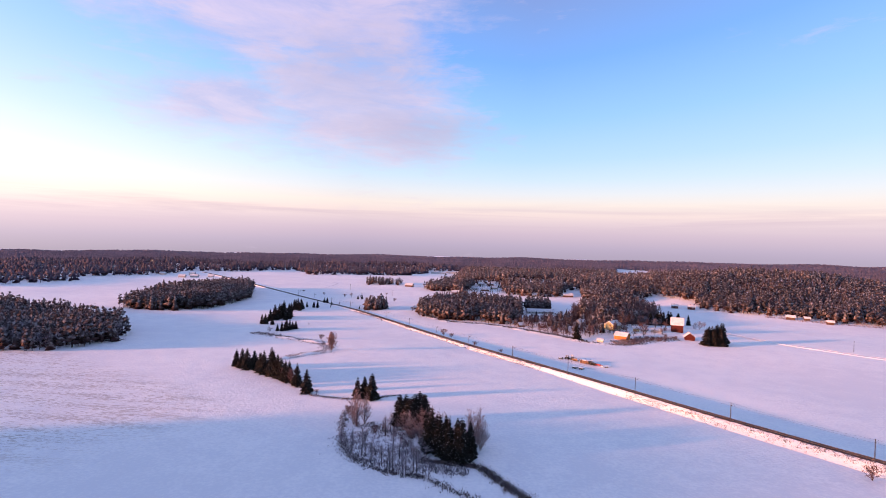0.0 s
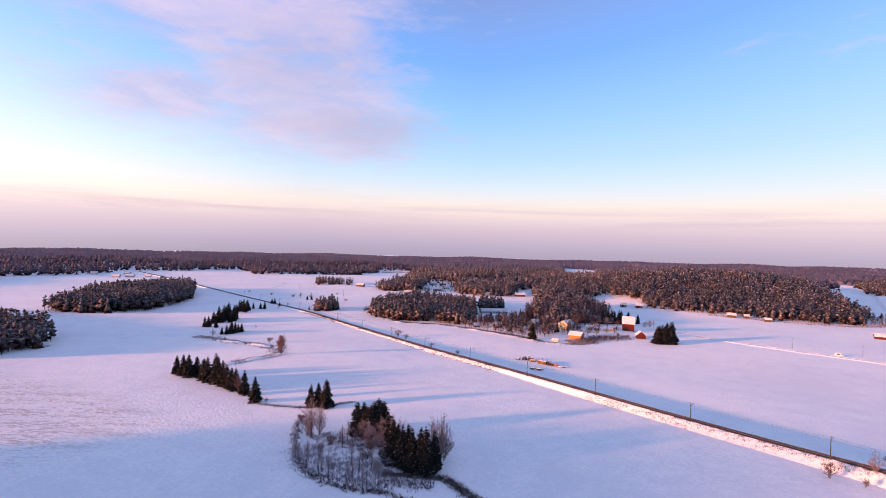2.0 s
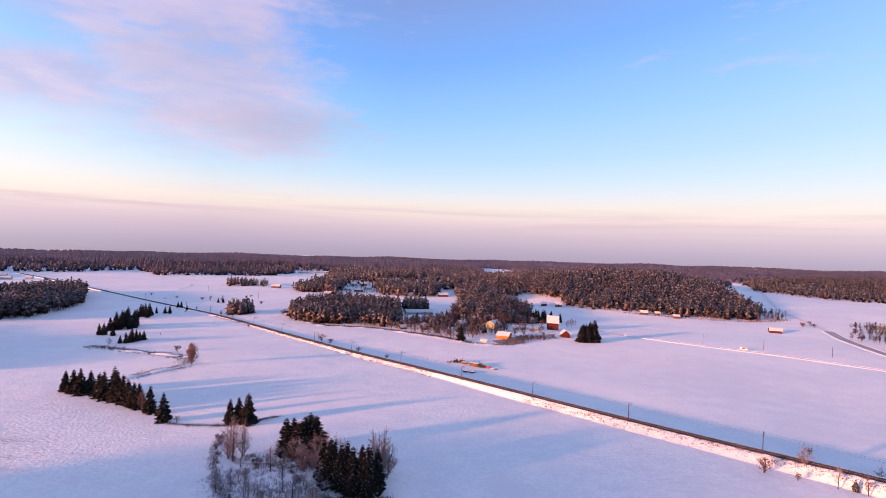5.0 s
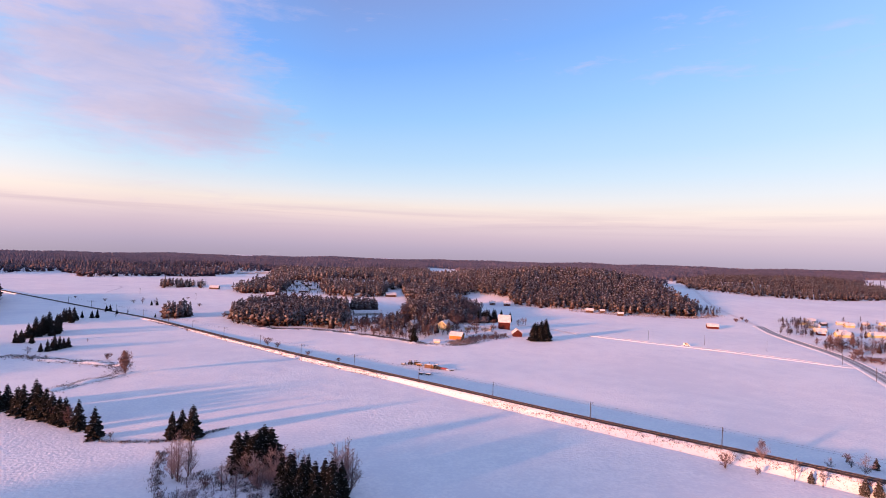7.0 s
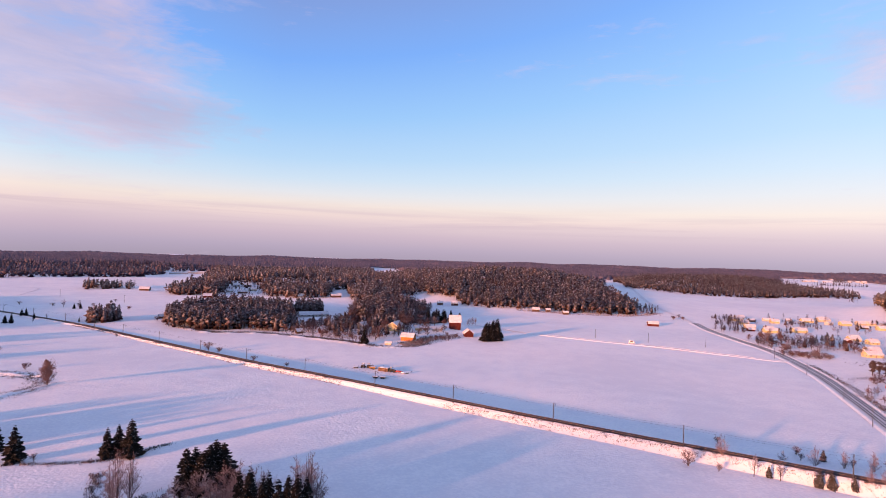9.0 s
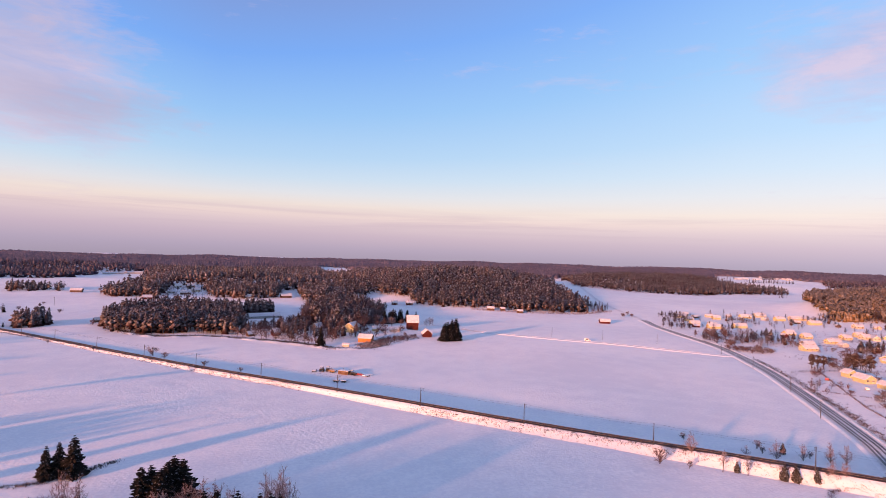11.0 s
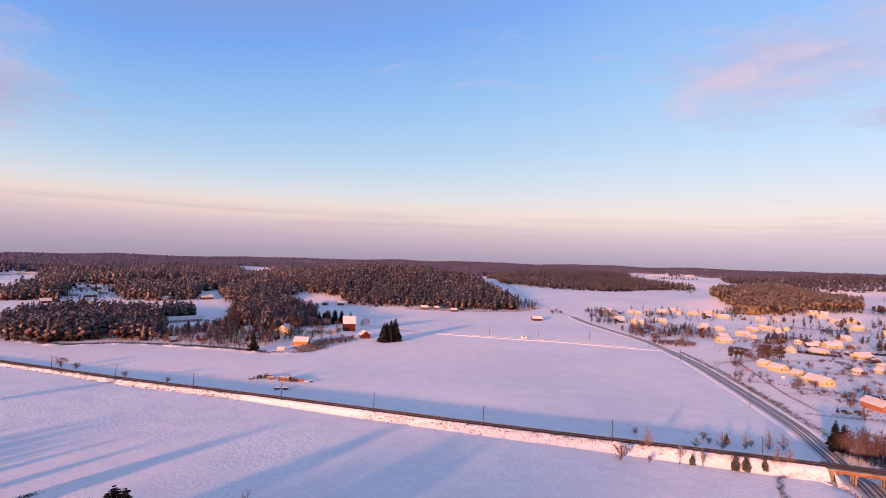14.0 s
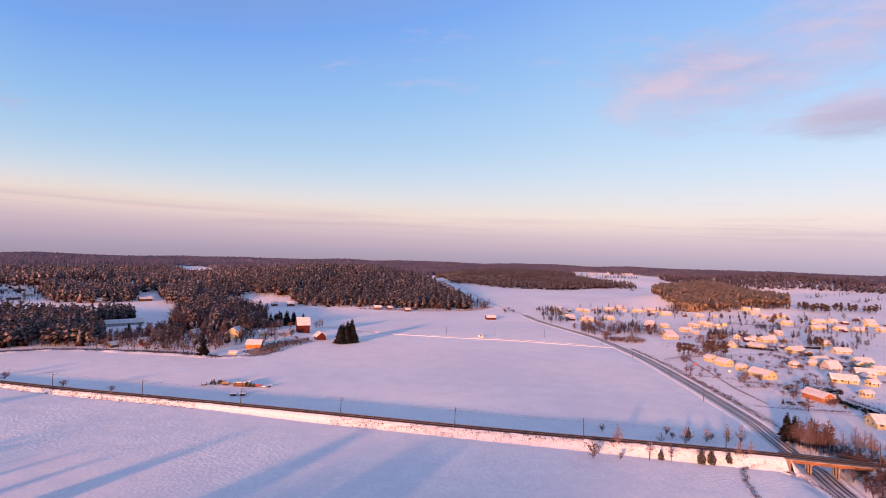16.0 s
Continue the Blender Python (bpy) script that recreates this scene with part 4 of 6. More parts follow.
# ---- woods: many trees in one mesh each ----
def template(kind, rng, leaves):
    s = Soup()
    if kind == "spruce":
        s.tube((0, 0, -0.05), (0, 0, 0.9), 0.016, 0.006, 3, 0)
        layers = max(3, leaves // 5)
        for i in range(layers):
            t = i / layers
            z0, rad = 0.08 + 0.88 * t, 0.17 * (1 - t) ** 0.85 + 0.015
            n = 7
            a = rng.uniform(0, 6.28) + np.arange(n) * math.tau / n
            rr = rad * rng.uniform(0.6, 1.3, n)
            ring = np.stack([np.cos(a) * rr, np.sin(a) * rr, z0 - rad * 0.4 + rng.normal(0, 0.014, n)], 1)
            v = np.vstack([ring, [[0, 0, z0 + 0.19 * (1 - 0.5 * t)]]])
            s.add(v, [(k, (k + 1) % n, n) for k in range(n)], 1)
        return s.arrays()
    if kind == "pine":
        # rounded clumps of needles round the stem, with sprays that stand out of them
        s.tube((0, 0, -0.05), (rng.normal(0, 0.02), 0, 0.85), 0.016, 0.008, 3, 0)
        low, blunt = rng.uniform(0.10, 0.30), rng.uniform(0.40, 0.7)
        reach = lambda t: 0.17 * min(1.0, 0.6 + 2.2 * t) * (1 - t) ** blunt + 0.02
        clumps = max(2, leaves // 6)
        for i in range(clumps):
            t = (i + rng.uniform(0.2, 0.8)) / clumps
            a = i * 2.4 + rng.normal(0, 0.4)
            c = np.array((math.cos(a) * reach(t) * 0.5, math.sin(a) * reach(t) * 0.5, low + (0.94 - low) * t))
            r = (reach(t) * 0.72 + 0.02) * rng.uniform(0.8, 1.2)
            flat = max(0.75, 0.75 * (0.9 - low) / clumps / r)
            v = np.array([(1, 0, 0), (-0.5, 0.87, 0), (-0.5, -0.87, 0), (0.25, 0.43, -0.7), (-0.5, 0, -0.7), (0.25, -0.43, -0.7), (0, 0, 1.0)])
            turn = rng.uniform(0, 6.28)
            v = np.stack([v[:, 0] * math.cos(turn) - v[:, 1] * math.sin(turn), v[:, 0] * math.sin(turn) + v[:, 1] * math.cos(turn), v[:, 2] * flat], 1)
            v = c + v * r * rng.uniform(0.7, 1.3, (7, 1))
            s.add(v, [(0, 1, 6), (1, 2, 6), (2, 0, 6), (0, 3, 1), (1, 4, 2), (2, 5, 0), (3, 4, 1), (4, 5, 2), (5, 3, 0)], 1)
        for i in range(leaves // 3):
            t, a = rng.uniform(0, 1), rng.uniform(0, 6.28)
            out, across = np.array((math.cos(a), math.sin(a), 0)), np.array((-math.sin(a), math.cos(a), 0))
            c = out * reach(t) * 0.95 + np.array((0, 0, low + (0.98 - low) * t))
            q = rng.uniform(0.035, 0.06)
            s.add([c + out * q * 1.2 + np.array((0, 0, q * rng.uniform(-0.6, 0.8))), c - out * q + across * q * 0.8, c - out * q - across * q * 0.8], [(0, 1, 2)], 1)
        return s.arrays()
    # leafless
    s.tube((0, 0, -0.05), (0, 0, 0.95), 0.014, 0.004, 3, 0)
    for i in range(leaves):
        t = rng.uniform(0.2, 0.95)
        a = rng.uniform(0, 6.28)
        L = 0.26 * (1.1 - 0.7 * t) * rng.uniform(0.5, 1.1)
        b = np.array((math.cos(a) * L * rng.uniform(0, 0.6), math.sin(a) * L * rng.uniform(0, 0.6), t))
        e = b + np.array((math.cos(a) * L, math.sin(a) * L, L * rng.uniform(0.4, 1.3)))
        w = np.array((-math.sin(a), math.cos(a), rng.normal(0, 0.4))) * 0.016
        s.add([b + w, b - w, e], [(0, 1, 2)], 2)
    return s.arrays()


def rounded(arrays):
    """Turns a small tree's pieces outwards and gives them normals between their own and those of the whole crown."""
    v, f, s = arrays
    n = v * np.array((1.0, 1.0, 0.55)) - np.array((0, 0, 0.20))
    n /= np.linalg.norm(n, axis=1)[:, None] + 1e-9
    flat = np.cross(v[f[:, 1]] - v[f[:, 0]], v[f[:, 2]] - v[f[:, 0]])
    back = (flat * n[f].mean(1)).sum(1) < -0.35 * np.linalg.norm(flat, axis=1)
    f = f.copy()
    f[back] = f[back][:, ::-1]
    flat[back] *= -1
    flat /= np.linalg.norm(flat, axis=1)[:, None] + 1e-9
    own = np.zeros_like(v)
    for k in range(3):
        np.add.at(own, f[:, k], flat)
    own /= np.linalg.norm(own, axis=1)[:, None] + 1e-9
    n = 0.8 * n + 0.4 * own
    n /= np.linalg.norm(n, axis=1)[:, None] + 1e-9
    return v, f, s, n


def inside(poly, x, y):
    p = np.array(poly, float)
    hit = np.zeros(np.shape(x), bool)
    for (x0, y0), (x1, y1) in zip(p, np.roll(p, -1, 0)):
        hit ^= ((y0 > y) != (y1 > y)) & (x < (x1 - x0) * (y - y0) / (y1 - y0 + 1e-12) + x0)
    return hit


def scatter(poly, gap, rng, holes=()):
    p = np.array(poly, float)
    (x0, y0), (x1, y1) = p.min(0), p.max(0)
    gx, gy = np.meshgrid(np.arange(x0, x1, gap), np.arange(y0, y1, gap))
    x = (gx + rng.uniform(-0.48, 0.48, gx.shape) * gap).ravel()
    y = (gy + rng.uniform(-0.48, 0.48, gy.shape) * gap).ravel()
    keep = inside(p, x, y)
    for h in holes:
        keep &= ~inside(h, x, y)
    return x[keep], y[keep]


def wood(name, label, x, y, heights, shares, leaves, seed, materials=None, wide=(0.85, 1.25)):
    """shares: parts of spruce, pine and leafless among the trees at x, y."""
    rng = np.random.default_rng(seed)
    mats = materials or [BARK, PINE, TWIG]
    kinds = np.array(["spruce", "pine", "bare"])
    templates = {k: [rounded(template(k, rng, leaves)) for _ in range(4)] for k in kinds}
    n = len(x)
    patch = 0.5 + 0.5 * np.sin(x / 31.0 + 2.0 * np.sin(y / 47.0)) * np.sin(y / 37.0 + 1.5 * np.sin(x / 53.0))
    p = np.array(shares, float)[None] * np.stack([0.4 + 1.2 * patch, np.ones(n), 1.9 - 1.8 * patch], 1)
    which = (rng.uniform(0, 1, n)[:, None] > np.cumsum(p / p.sum(1)[:, None], 1)).sum(1).clip(0, 2)
    var = rng.integers(4, size=n)
    h = (heights[0] + (heights[1] - heights[0]) * rng.beta(1.6, 1.6, n) + np.where(rng.random(n) < 0.12, rng.uniform(-4, 3, n), 0)) * np.where(which == 2, 0.82, 1.0) * (0.82 + 0.3 * (0.5 + 0.5 * np.sin(x / 19.0) * np.cos(y / 23.0)))
    w = h * rng.uniform(*wide, n)
    turn = rng.uniform(0, 6.28, n)
    z = ground_z(x, y)
    V, F, S, NR, base = [], [], [], [], 0
    for k in range(3):
        for j in range(4):
            pick = np.nonzero((which == k) & (var == j))[0]
            if not len(pick):
                continue
            tv, tf, ts, tn = templates[kinds[k]][j]
            c, s = np.cos(turn[pick])[:, None], np.sin(turn[pick])[:, None]
            vx = (tv[None, :, 0] * c - tv[None, :, 1] * s) * w[pick][:, None] + x[pick][:, None]
            vy = (tv[None, :, 0] * s + tv[None, :, 1] * c) * w[pick][:, None] + y[pick][:, None]
            vz = tv[None, :, 2] * h[pick][:, None] + z[pick][:, None]
            V.append(np.stack([vx, vy, vz], -1).reshape(-1, 3))
            NR.append(np.stack([tn[None, :, 0] * c - tn[None, :, 1] * s, tn[None, :, 0] * s + tn[None, :, 1] * c, tn[None, :, 2] + 0 * c], -1).reshape(-1, 3))
            F.append((tf[None] + (np.arange(len(pick)) * len(tv))[:, None, None] + base).reshape(-1, 3))
            S.append(np.tile(ts, len(pick)))
            base += len(pick) * len(tv)
    ob = link_mesh(name, np.vstack(V), np.vstack(F), mats, np.concatenate(S))
    ob.data.normals_split_custom_set_from_vertices(np.vstack(NR))
    return tagged(ob, label, "woodland", kind="stuff")


wood_rng = np.random.default_rng(300)
# field islands and groves
GROVES = [
    # polygon, gap, heights, shares, materials
    ([(-420, 285), (-340, 262), (-268, 268), (-246, 274), (-236, 292), (-230, 312), (-238, 338), (-262, 362), (-330, 400), (-420, 440)], 5.2, (10, 15), (1.5, 6, 2), None),
    ([(-340, 466), (-307, 462), (-285, 468), (-264, 490), (-262, 550), (-270, 600), (-310, 690), (-350, 700), (-375, 590)], 4.8, (11, 17), (2, 6, 2), None),
    ([(-122, 536), (-112, 534), (-102, 545), (-104, 568), (-116, 574), (-126, 556)], 4.0, (9, 13), (3, 4, 2), None),
    ([(-190, 825), (-152, 838), (-128, 832), (-138, 870), (-190, 865)], 5.5, (8, 13), (1, 3, 4), None),
    ([(-62, 506), (-34, 482), (-2, 482), (22, 463), (30, 470), (38, 520), (42, 585), (30, 632), (-30, 652), (-56, 625), (-68, 560)], 4.7, (10, 15), (2, 6, 2), [BARK, PINE, REDTWIG]),
    ([(46, 588), (62, 582), (76, 600), (72, 625), (50, 625)], 4.2, (11, 14), (3, 5, 0), None),
    ([(84, 505), (102, 482), (128, 484), (150, 505), (183, 570), (185, 640), (115, 625), (95, 565)], 4.6, (12, 18), (0.7, 0.7, 8), [BARK, PINE, REDTWIG]),
]
for k, (poly, gap, hs, shares, mats) in enumerate(GROVES):
    x, y = scatter(poly, gap * 0.95, wood_rng)
    wood("grove", "grove of frosted pines and spruces standing in the snowfield", x, y, (hs[0] + 1, hs[1] + 2), shares, 44, 400 + k, mats, (0.95, 1.5))

# wooded hill behind the farm
HILL_WOOD = [(-95, 800), (-78, 768), (-56, 772), (-31, 747), (-25, 803), (-15, 881), (28, 877), (23, 762), (61, 733), (103, 734), (124, 821), (143, 814), (127, 708), (139, 680), (182, 673), (205, 712), (214, 650), (250, 637), (277, 612), (324, 589), (349, 563), (391, 542), (432, 538), (470, 580), (505, 660), (540, 750),
             (600, 860), (720, 1080), (860, 1250), (860, 1500), (-40, 1500), (-50, 1100), (-62, 900)]
YARD_GAP = [(150, 640), (205, 640), (250, 640), (262, 690), (225, 735), (190, 700)]
FIELD_4 = [(268, 1130), (335, 1130), (575, 1960), (455, 1960)]
CLEARINGS = [YARD_GAP, FIELD_4]
for gap, leaves, words, seed in ((5.6, 34, "frosted pine forest climbing the hill behind the farm", 500), (7.4, 18, "frosted pine forest over the top of the hill", 501)):
    x, y = scatter(HILL_WOOD, gap, wood_rng, CLEARINGS)
    pick = (y + 0.25 * x < 870) == (seed == 500)
    x, y = x[pick], y[pick]
    rusty = wood_rng.uniform(0, 1, len(x)) < 0.32 + 0.3 * np.sin(x / 61.0) * np.sin(y / 83.0)
    wood("hillside_forest", words, x[~rusty], y[~rusty], (11, 18), (1.8, 6, 1.6), leaves, seed, [BARK, PINE, REDTWIG], (1.0, 1.5))
    wood("hillside_forest", words, x[rusty], y[rusty], (11, 18), (1, 5, 3), leaves, seed + 5, [BARK, RUSTY, REDTWIG], (1.0, 1.5))
# bare undergrowth along the forest's lower edge
x, y = scatter(HILL_WOOD, 6.0, wood_rng, [YARD_GAP])
pick = y + 0.35 * x < 790
wood("forest_undergrowth", "bare frosted undergrowth along the edge of the hill forest", x[pick], y[pick], (3.5, 8), (0, 0.4, 4), 40, 530, [BARK, RUSTY, PINKTWIG], (1.1, 1.7))
x, y = scatter([(428, 534), (449, 535), (478, 550), (486, 577), (470, 590), (445, 565)], 5.5, wood_rng)
wood("forest_undergrowth", "bare frosted trees at the tip of the hill forest", x, y, (6, 11), (0.4, 0.4, 4), 60, 531, [BARK, PINE, PINKTWIG])
# woods beyond the valley
VALLEY_WOOD = [(690, 860), (737, 760), (828, 697), (980, 705), (1078, 675), (1130, 720), (1200, 900), (1250, 1150), (980, 1250), (840, 1080)]
x, y = scatter(VALLEY_WOOD, 6.4, wood_rng)
wood("valley_forest", "frosted forest on the far side of the snowy valley", x, y, (11, 16), (2, 6, 2), 18, 510, [BARK, PINE, REDTWIG])
PINE_HILL = [(682, 392), (692, 374), (712, 360), (765, 346), (830, 325), (930, 335), (1000, 380), (1000, 470), (900, 540), (815, 505), (740, 450)]
x, y = scatter(PINE_HILL, 5.2, wood_rng)
x2, y2 = scatter([(668, 398), (676, 380), (712, 352), (752, 336), (800, 312), (868, 312), (862, 330), (800, 336), (750, 362), (712, 382), (690, 420)], 5.0, wood_rng)
wood("stand_undergrowth", "bare violet-brown trees before the pine stand", x2, y2, (6, 11), (0.3, 0.2, 6), 60, 521, [BARK, GOLDEN, REDTWIG], (1.1, 1.6))
wood("pine_stand", "sunlit stand of frosted pines behind the village", x, y, (14, 19), (0.3, 8, 0.7), 34, 520, [BARK, GOLDEN, REDTWIG])


# far forest to the horizon, outside the open fields
OPEN_LAND = [(-2000, -600), (-900, 420), (-640, 560), (-600, 590), (-570, 640), (-560, 690), (-606, 752), (-561, 800), (-540, 870), (-570, 975), (-486, 990), (-427, 1160), (-331, 985), (-235, 1045), (-140, 1055), (-138, 1300), (-58, 1330), (-62, 1000), (-110, 880),
             (200, 500), (560, 620), (660, 850), (880, 1240), (960, 1330), (1000, 1250), (1260, 1150), (1480, 1100), (1500, 880), (1440, 640), (1470, 500), (1490, 390), (1510, 300), (1500, 100), (1300, -100), (600, -700)]
FIELD_2 = [(1200, 760), (1330, 720), (1700, 950), (2100, 1200), (2150, 1350), (1900, 1450), (1500, 1150)]
FIELD_3 = [(1560, 300), (1800, 420), (1900, 420), (1700, 280)]


def far_woods():
    rng = np.random.default_rng(600)
    xs, ys, hs, ws = [], [], [], []
    for r0, r1, gap in ((500, 1850, 9.8), (1500, 2300, 11.5), (2300, 4080, 21.0)):
        gx, gy = np.meshgrid(np.arange(-2600, 4080, gap), np.arange(-300, 4080, gap))
        x = (gx + rng.uniform(-0.5, 0.5, gx.shape) * gap).ravel()
        y = (gy + rng.uniform(-0.5, 0.5, gy.shape) * gap).ravel()
        r = np.hypot(x, y)
        ang = np.degrees(np.arctan2(x, y))
        nearer = (r < 1500) | ((r < 1850) & (ang > 38))
        keep = (r >= r0) & (r < r1) & (nearer == (r0 == 500)) & (ang > -52) & (ang < 92) & ~((r < 1180) & (ang > -8))
        x, y = x[keep], y[keep]
        keep = ~(inside(OPEN_LAND, x, y) | inside(HILL_WOOD, x, y) | inside(VALLEY_WOOD, x, y) | inside(PINE_HILL, x, y) | inside(FIELD_2, x, y) | inside(FIELD_3, x, y) | inside(FIELD_4, x, y))
        x, y = x[keep], y[keep]
        if r0 == 500:
            wood("far_wood", "frosted forest with painted haze tint along the far field edge", x, y, (10, 16), (3, 5, 2), 9, 610, [BARK, HAZE_PINE, TWIG], (1.5, 2.2))
            continue
        xs.append(x)
        ys.append(y)
        hs.append(rng.uniform(9, 15, len(x)))
        ws.append(np.full(len(x), gap * 0.62))
    x, y, h, w = (np.concatenate(k) for k in (xs, ys, hs, ws))
    n, sides = len(x), 5
    a = np.arange(sides) * math.tau / sides + rng.uniform(0, 6.28, (n, 1))
    rad = w[:, None] * rng.uniform(0.6, 1.3, (n, sides))
    low = np.stack([x[:, None] + np.cos(a) * rad, y[:, None] + np.sin(a) * rad, (ground_z(x, y) + h * 0.15)[:, None] + rng.normal(0, 1.0, (n, sides))], -1)
    top = np.stack([x + rng.normal(0, 1, n), y + rng.normal(0, 1, n), ground_z(x, y) + h], -1)[:, None]
    v = np.concatenate([low, top], 1)
    f = np.array([(k, (k + 1) % sides, sides) for k in range(sides)])
    f = (f[None] + (np.arange(n) * (sides + 1))[:, None, None]).reshape(-1, 3)
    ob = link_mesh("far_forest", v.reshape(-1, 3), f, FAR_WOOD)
    tagged(ob, "distant frosted forest with haze painted in, reaching to the horizon", "forest", kind="stuff")


far_woods()


# ---- houses ----
def slab_mesh(name, x0, y0, z0, x1, y1, z1, material):
    bm = bmesh.new()
    add_box(bm, x0, y0, z0, x1, y1, z1, bevel=0.015)
    me = bpy.data.meshes.new(name)
    bm.to_mesh(me)
    bm.free()
    me.materials.append(material)
    return me


FRAME_SLAB = slab_mesh("window", -0.75, -0.06, 0, 0.75, 0.03, 1.25, WHITE_TRIM)
PANE_SLAB = slab_mesh("pane", -0.30, -0.075, 0.10, 0.30, -0.05, 1.15, DARKGLASS)
DOOR_SLAB = slab_mesh("door", -0.55, -0.06, 0, 0.55, 0.03, 2.15, WHITE_TRIM)
LEAF_SLAB = slab_mesh("door_leaf", -0.45, -0.085, 0.05, 0.45, -0.05, 2.05, BROWN_WALL)


def add_window(parent, m):
    w = share("window", FRAME_SLAB, parent, m)
    for u in (-0.345, 0.345):
        share("pane", PANE_SLAB, w, pose(u, 0, 0))


def add_door(parent, m):
    d = share("door", DOOR_SLAB, parent, m)
    share("door_leaf", LEAF_SLAB, d, None, "brown door leaf in a white frame")



def house(x, y, length, depth, angle, wall, label, high=2.7, rise=0.32, name="house", cat="house", chimney=True, openings=True, group="", sink=0.3, roof_mat=None, z=None, over=0.55):
    """A gabled building; its front (-y of its own) and gables carry the openings. rise: roof height over half the depth."""
    c, s = math.cos(radians(angle)), math.sin(radians(angle))
    zs = [float(ground_z(x + c * u - s * v, y + s * u + c * v)) for u in (-length / 2, length / 2) for v in (-depth / 2, depth / 2)]
    zz = (max(zs) * 0.6 + min(zs) * 0.4) if z is None else z
    h = thing(name, pose(x, y, zz, 0, 0, angle), label, cat, group)
    L, D, R = length / 2, depth / 2, rise * depth / 2 * 2
    ridge = high + R
    bm = bmesh.new()
    pts = [(-D, -1.2 - sink), (D, -1.2 - sink), (D, high), (0, ridge), (-D, high)]
    a = [bm.verts.new((-L, p[0], p[1])) for p in pts]
    b = [bm.verts.new((L, p[0], p[1])) for p in pts]
    bm.faces.new(a[::-1])
    bm.faces.new(b)
    for k in range(5):
        j = (k + 1) % 5
        bm.faces.new((a[k], a[j], b[j], b[k]))
    bmesh.ops.recalc_face_normals(bm, faces=bm.faces)
    part("wall", bm, wall, h)
    # roof: two slopes with thickness and soft snow edges
    bm = bmesh.new()
    th = 0.34
    slope = R / D
    e = D + over
    prof = [(-e, high - over * slope + 0.02), (0, ridge + 0.02), (e, high - over * slope + 0.02), (e, high - over * slope + th * 0.7), (e - 0.25, high - (over - 0.25) * slope + th), (0.2, ridge + th - 0.03), (-0.2, ridge + th - 0.03), (-e + 0.25, high - (over - 0.25) * slope + th), (-e, high - over * slope + th * 0.7)]
    A = [bm.verts.new((-L - over, p[0], p[1])) for p in prof]
    B = [bm.verts.new((L + over, p[0], p[1])) for p in prof]
    for k in range(9):
        j = (k + 1) % 9
        f = bm.faces.new((A[k], A[j], B[j], B[k]))
        f.material_index = 1 if k in (0, 1) else 0
    for quad in ((0, 1, 6, 7, 8), (1, 2, 3, 4, 5, 6)):
        bm.faces.new([A[k] for k in quad][::-1])
        bm.faces.new([B[k] for k in quad])
    bmesh.ops.recalc_face_normals(bm, faces=bm.faces)
    part("roof", bm, [roof_mat or ROOF_SNOW, BROWN_WALL], h, "snow-covered gable roof")
    if openings:
        n = max(2, int(length / 3.2))
        for k in range(n):
            u = -L + (k + 0.5) * length / n
            if k == n // 2:
                add_door(h, pose(u, -D - 0.004, 0.05))
            else:
                add_window(h, pose(u, -D - 0.004, 0.95))
        for v in (-D * 0.45, D * 0.45):
            add_window(h, pose(L + 0.004, v, 0.95, 0, 0, 90))
            add_window(h, pose(-L - 0.004, v, 0.95, 0, 0, -90))
        if high > 4:
            for k in range(n):
                add_window(h, pose(-L + (k + 0.5) * length / n, -D - 0.004, 3.6))
    if chimney:
        bm = bmesh.new()
        add_box(bm, -L * 0.25 - 0.35, -0.3, ridge - 0.6, -L * 0.25 + 0.35, 0.3, ridge + 0.95, 0, 0.03)
        add_box(bm, -L * 0.25 - 0.42, -0.37, ridge + 0.95, -L * 0.25 + 0.42, 0.37, ridge + 1.08, 1)
        part("chimney", bm, [CHIMNEY, SNOW], h, "brick chimney capped with snow")
    return h


# farm
house(162, 453, 9.4, 8.0, -18, RED_WALL, "tall red barn with a steep snow-covered roof", high=6.3, rise=0.64, name="barn", cat="barn", chimney=False, openings=False)
house(162, 425, 8.0, 7.0, 75, RED_WALL, "small red outbuilding beside the spruces", high=2.6, rise=0.42, name="shed", cat="shed", chimney=False, openings=False)
house(109, 417, 9.5, 7.5, -35, ORANGE_WALL, "ochre wooden barn open at its lower side", high=2.9, rise=0.30, name="barn", cat="barn", chimney=False, openings=False)
house(110, 454, 13.0, 9.5, 50, YELLOW_WALL, "pale farmhouse with a snowy roof among trees", high=3.4, rise=0.34)
house(86, 468, 8.0, 6.0, 40, GREY_WALL, "small grey house among bare trees", high=2.8, rise=0.4)
house(143, 446, 8.0, 5.0, -15, GREY_WALL, "low grey shed with a snow-covered roof", high=2.0, rise=0.22, name="shed", cat="shed", chimney=False, openings=False)
house(128, 449, 5.0, 4.0, -15, YELLOW_WALL, "small pale cabin in the farmyard", high=2.2, rise=0.35, name="shed", cat="shed", chimney=False, openings=False)
house(90, 404, 4.2, 3.0, -25, CREAM_WALL, "tiny pale hut at the field edge", high=1.4, rise=0.25, name="hut", cat="hut", chimney=False, openings=False)
house(52, 456, 5.5, 5.0, 20, RED_WALL, "small red cabin under bare trees", high=2.3, rise=0.5, name="cabin", cat="cabin", openings=False)
house(34, 458, 5.0, 4.0, 20, BROWN_WALL, "low brown hut at the wood's edge", high=2.0, rise=0.4, name="hut", cat="hut", chimney=False, openings=False)
house(60, 566, 28.0, 9.0, 8, GREY_WALL, "long low farm building with a snowy roof behind trees", high=2.6, rise=0.25, chimney=False)
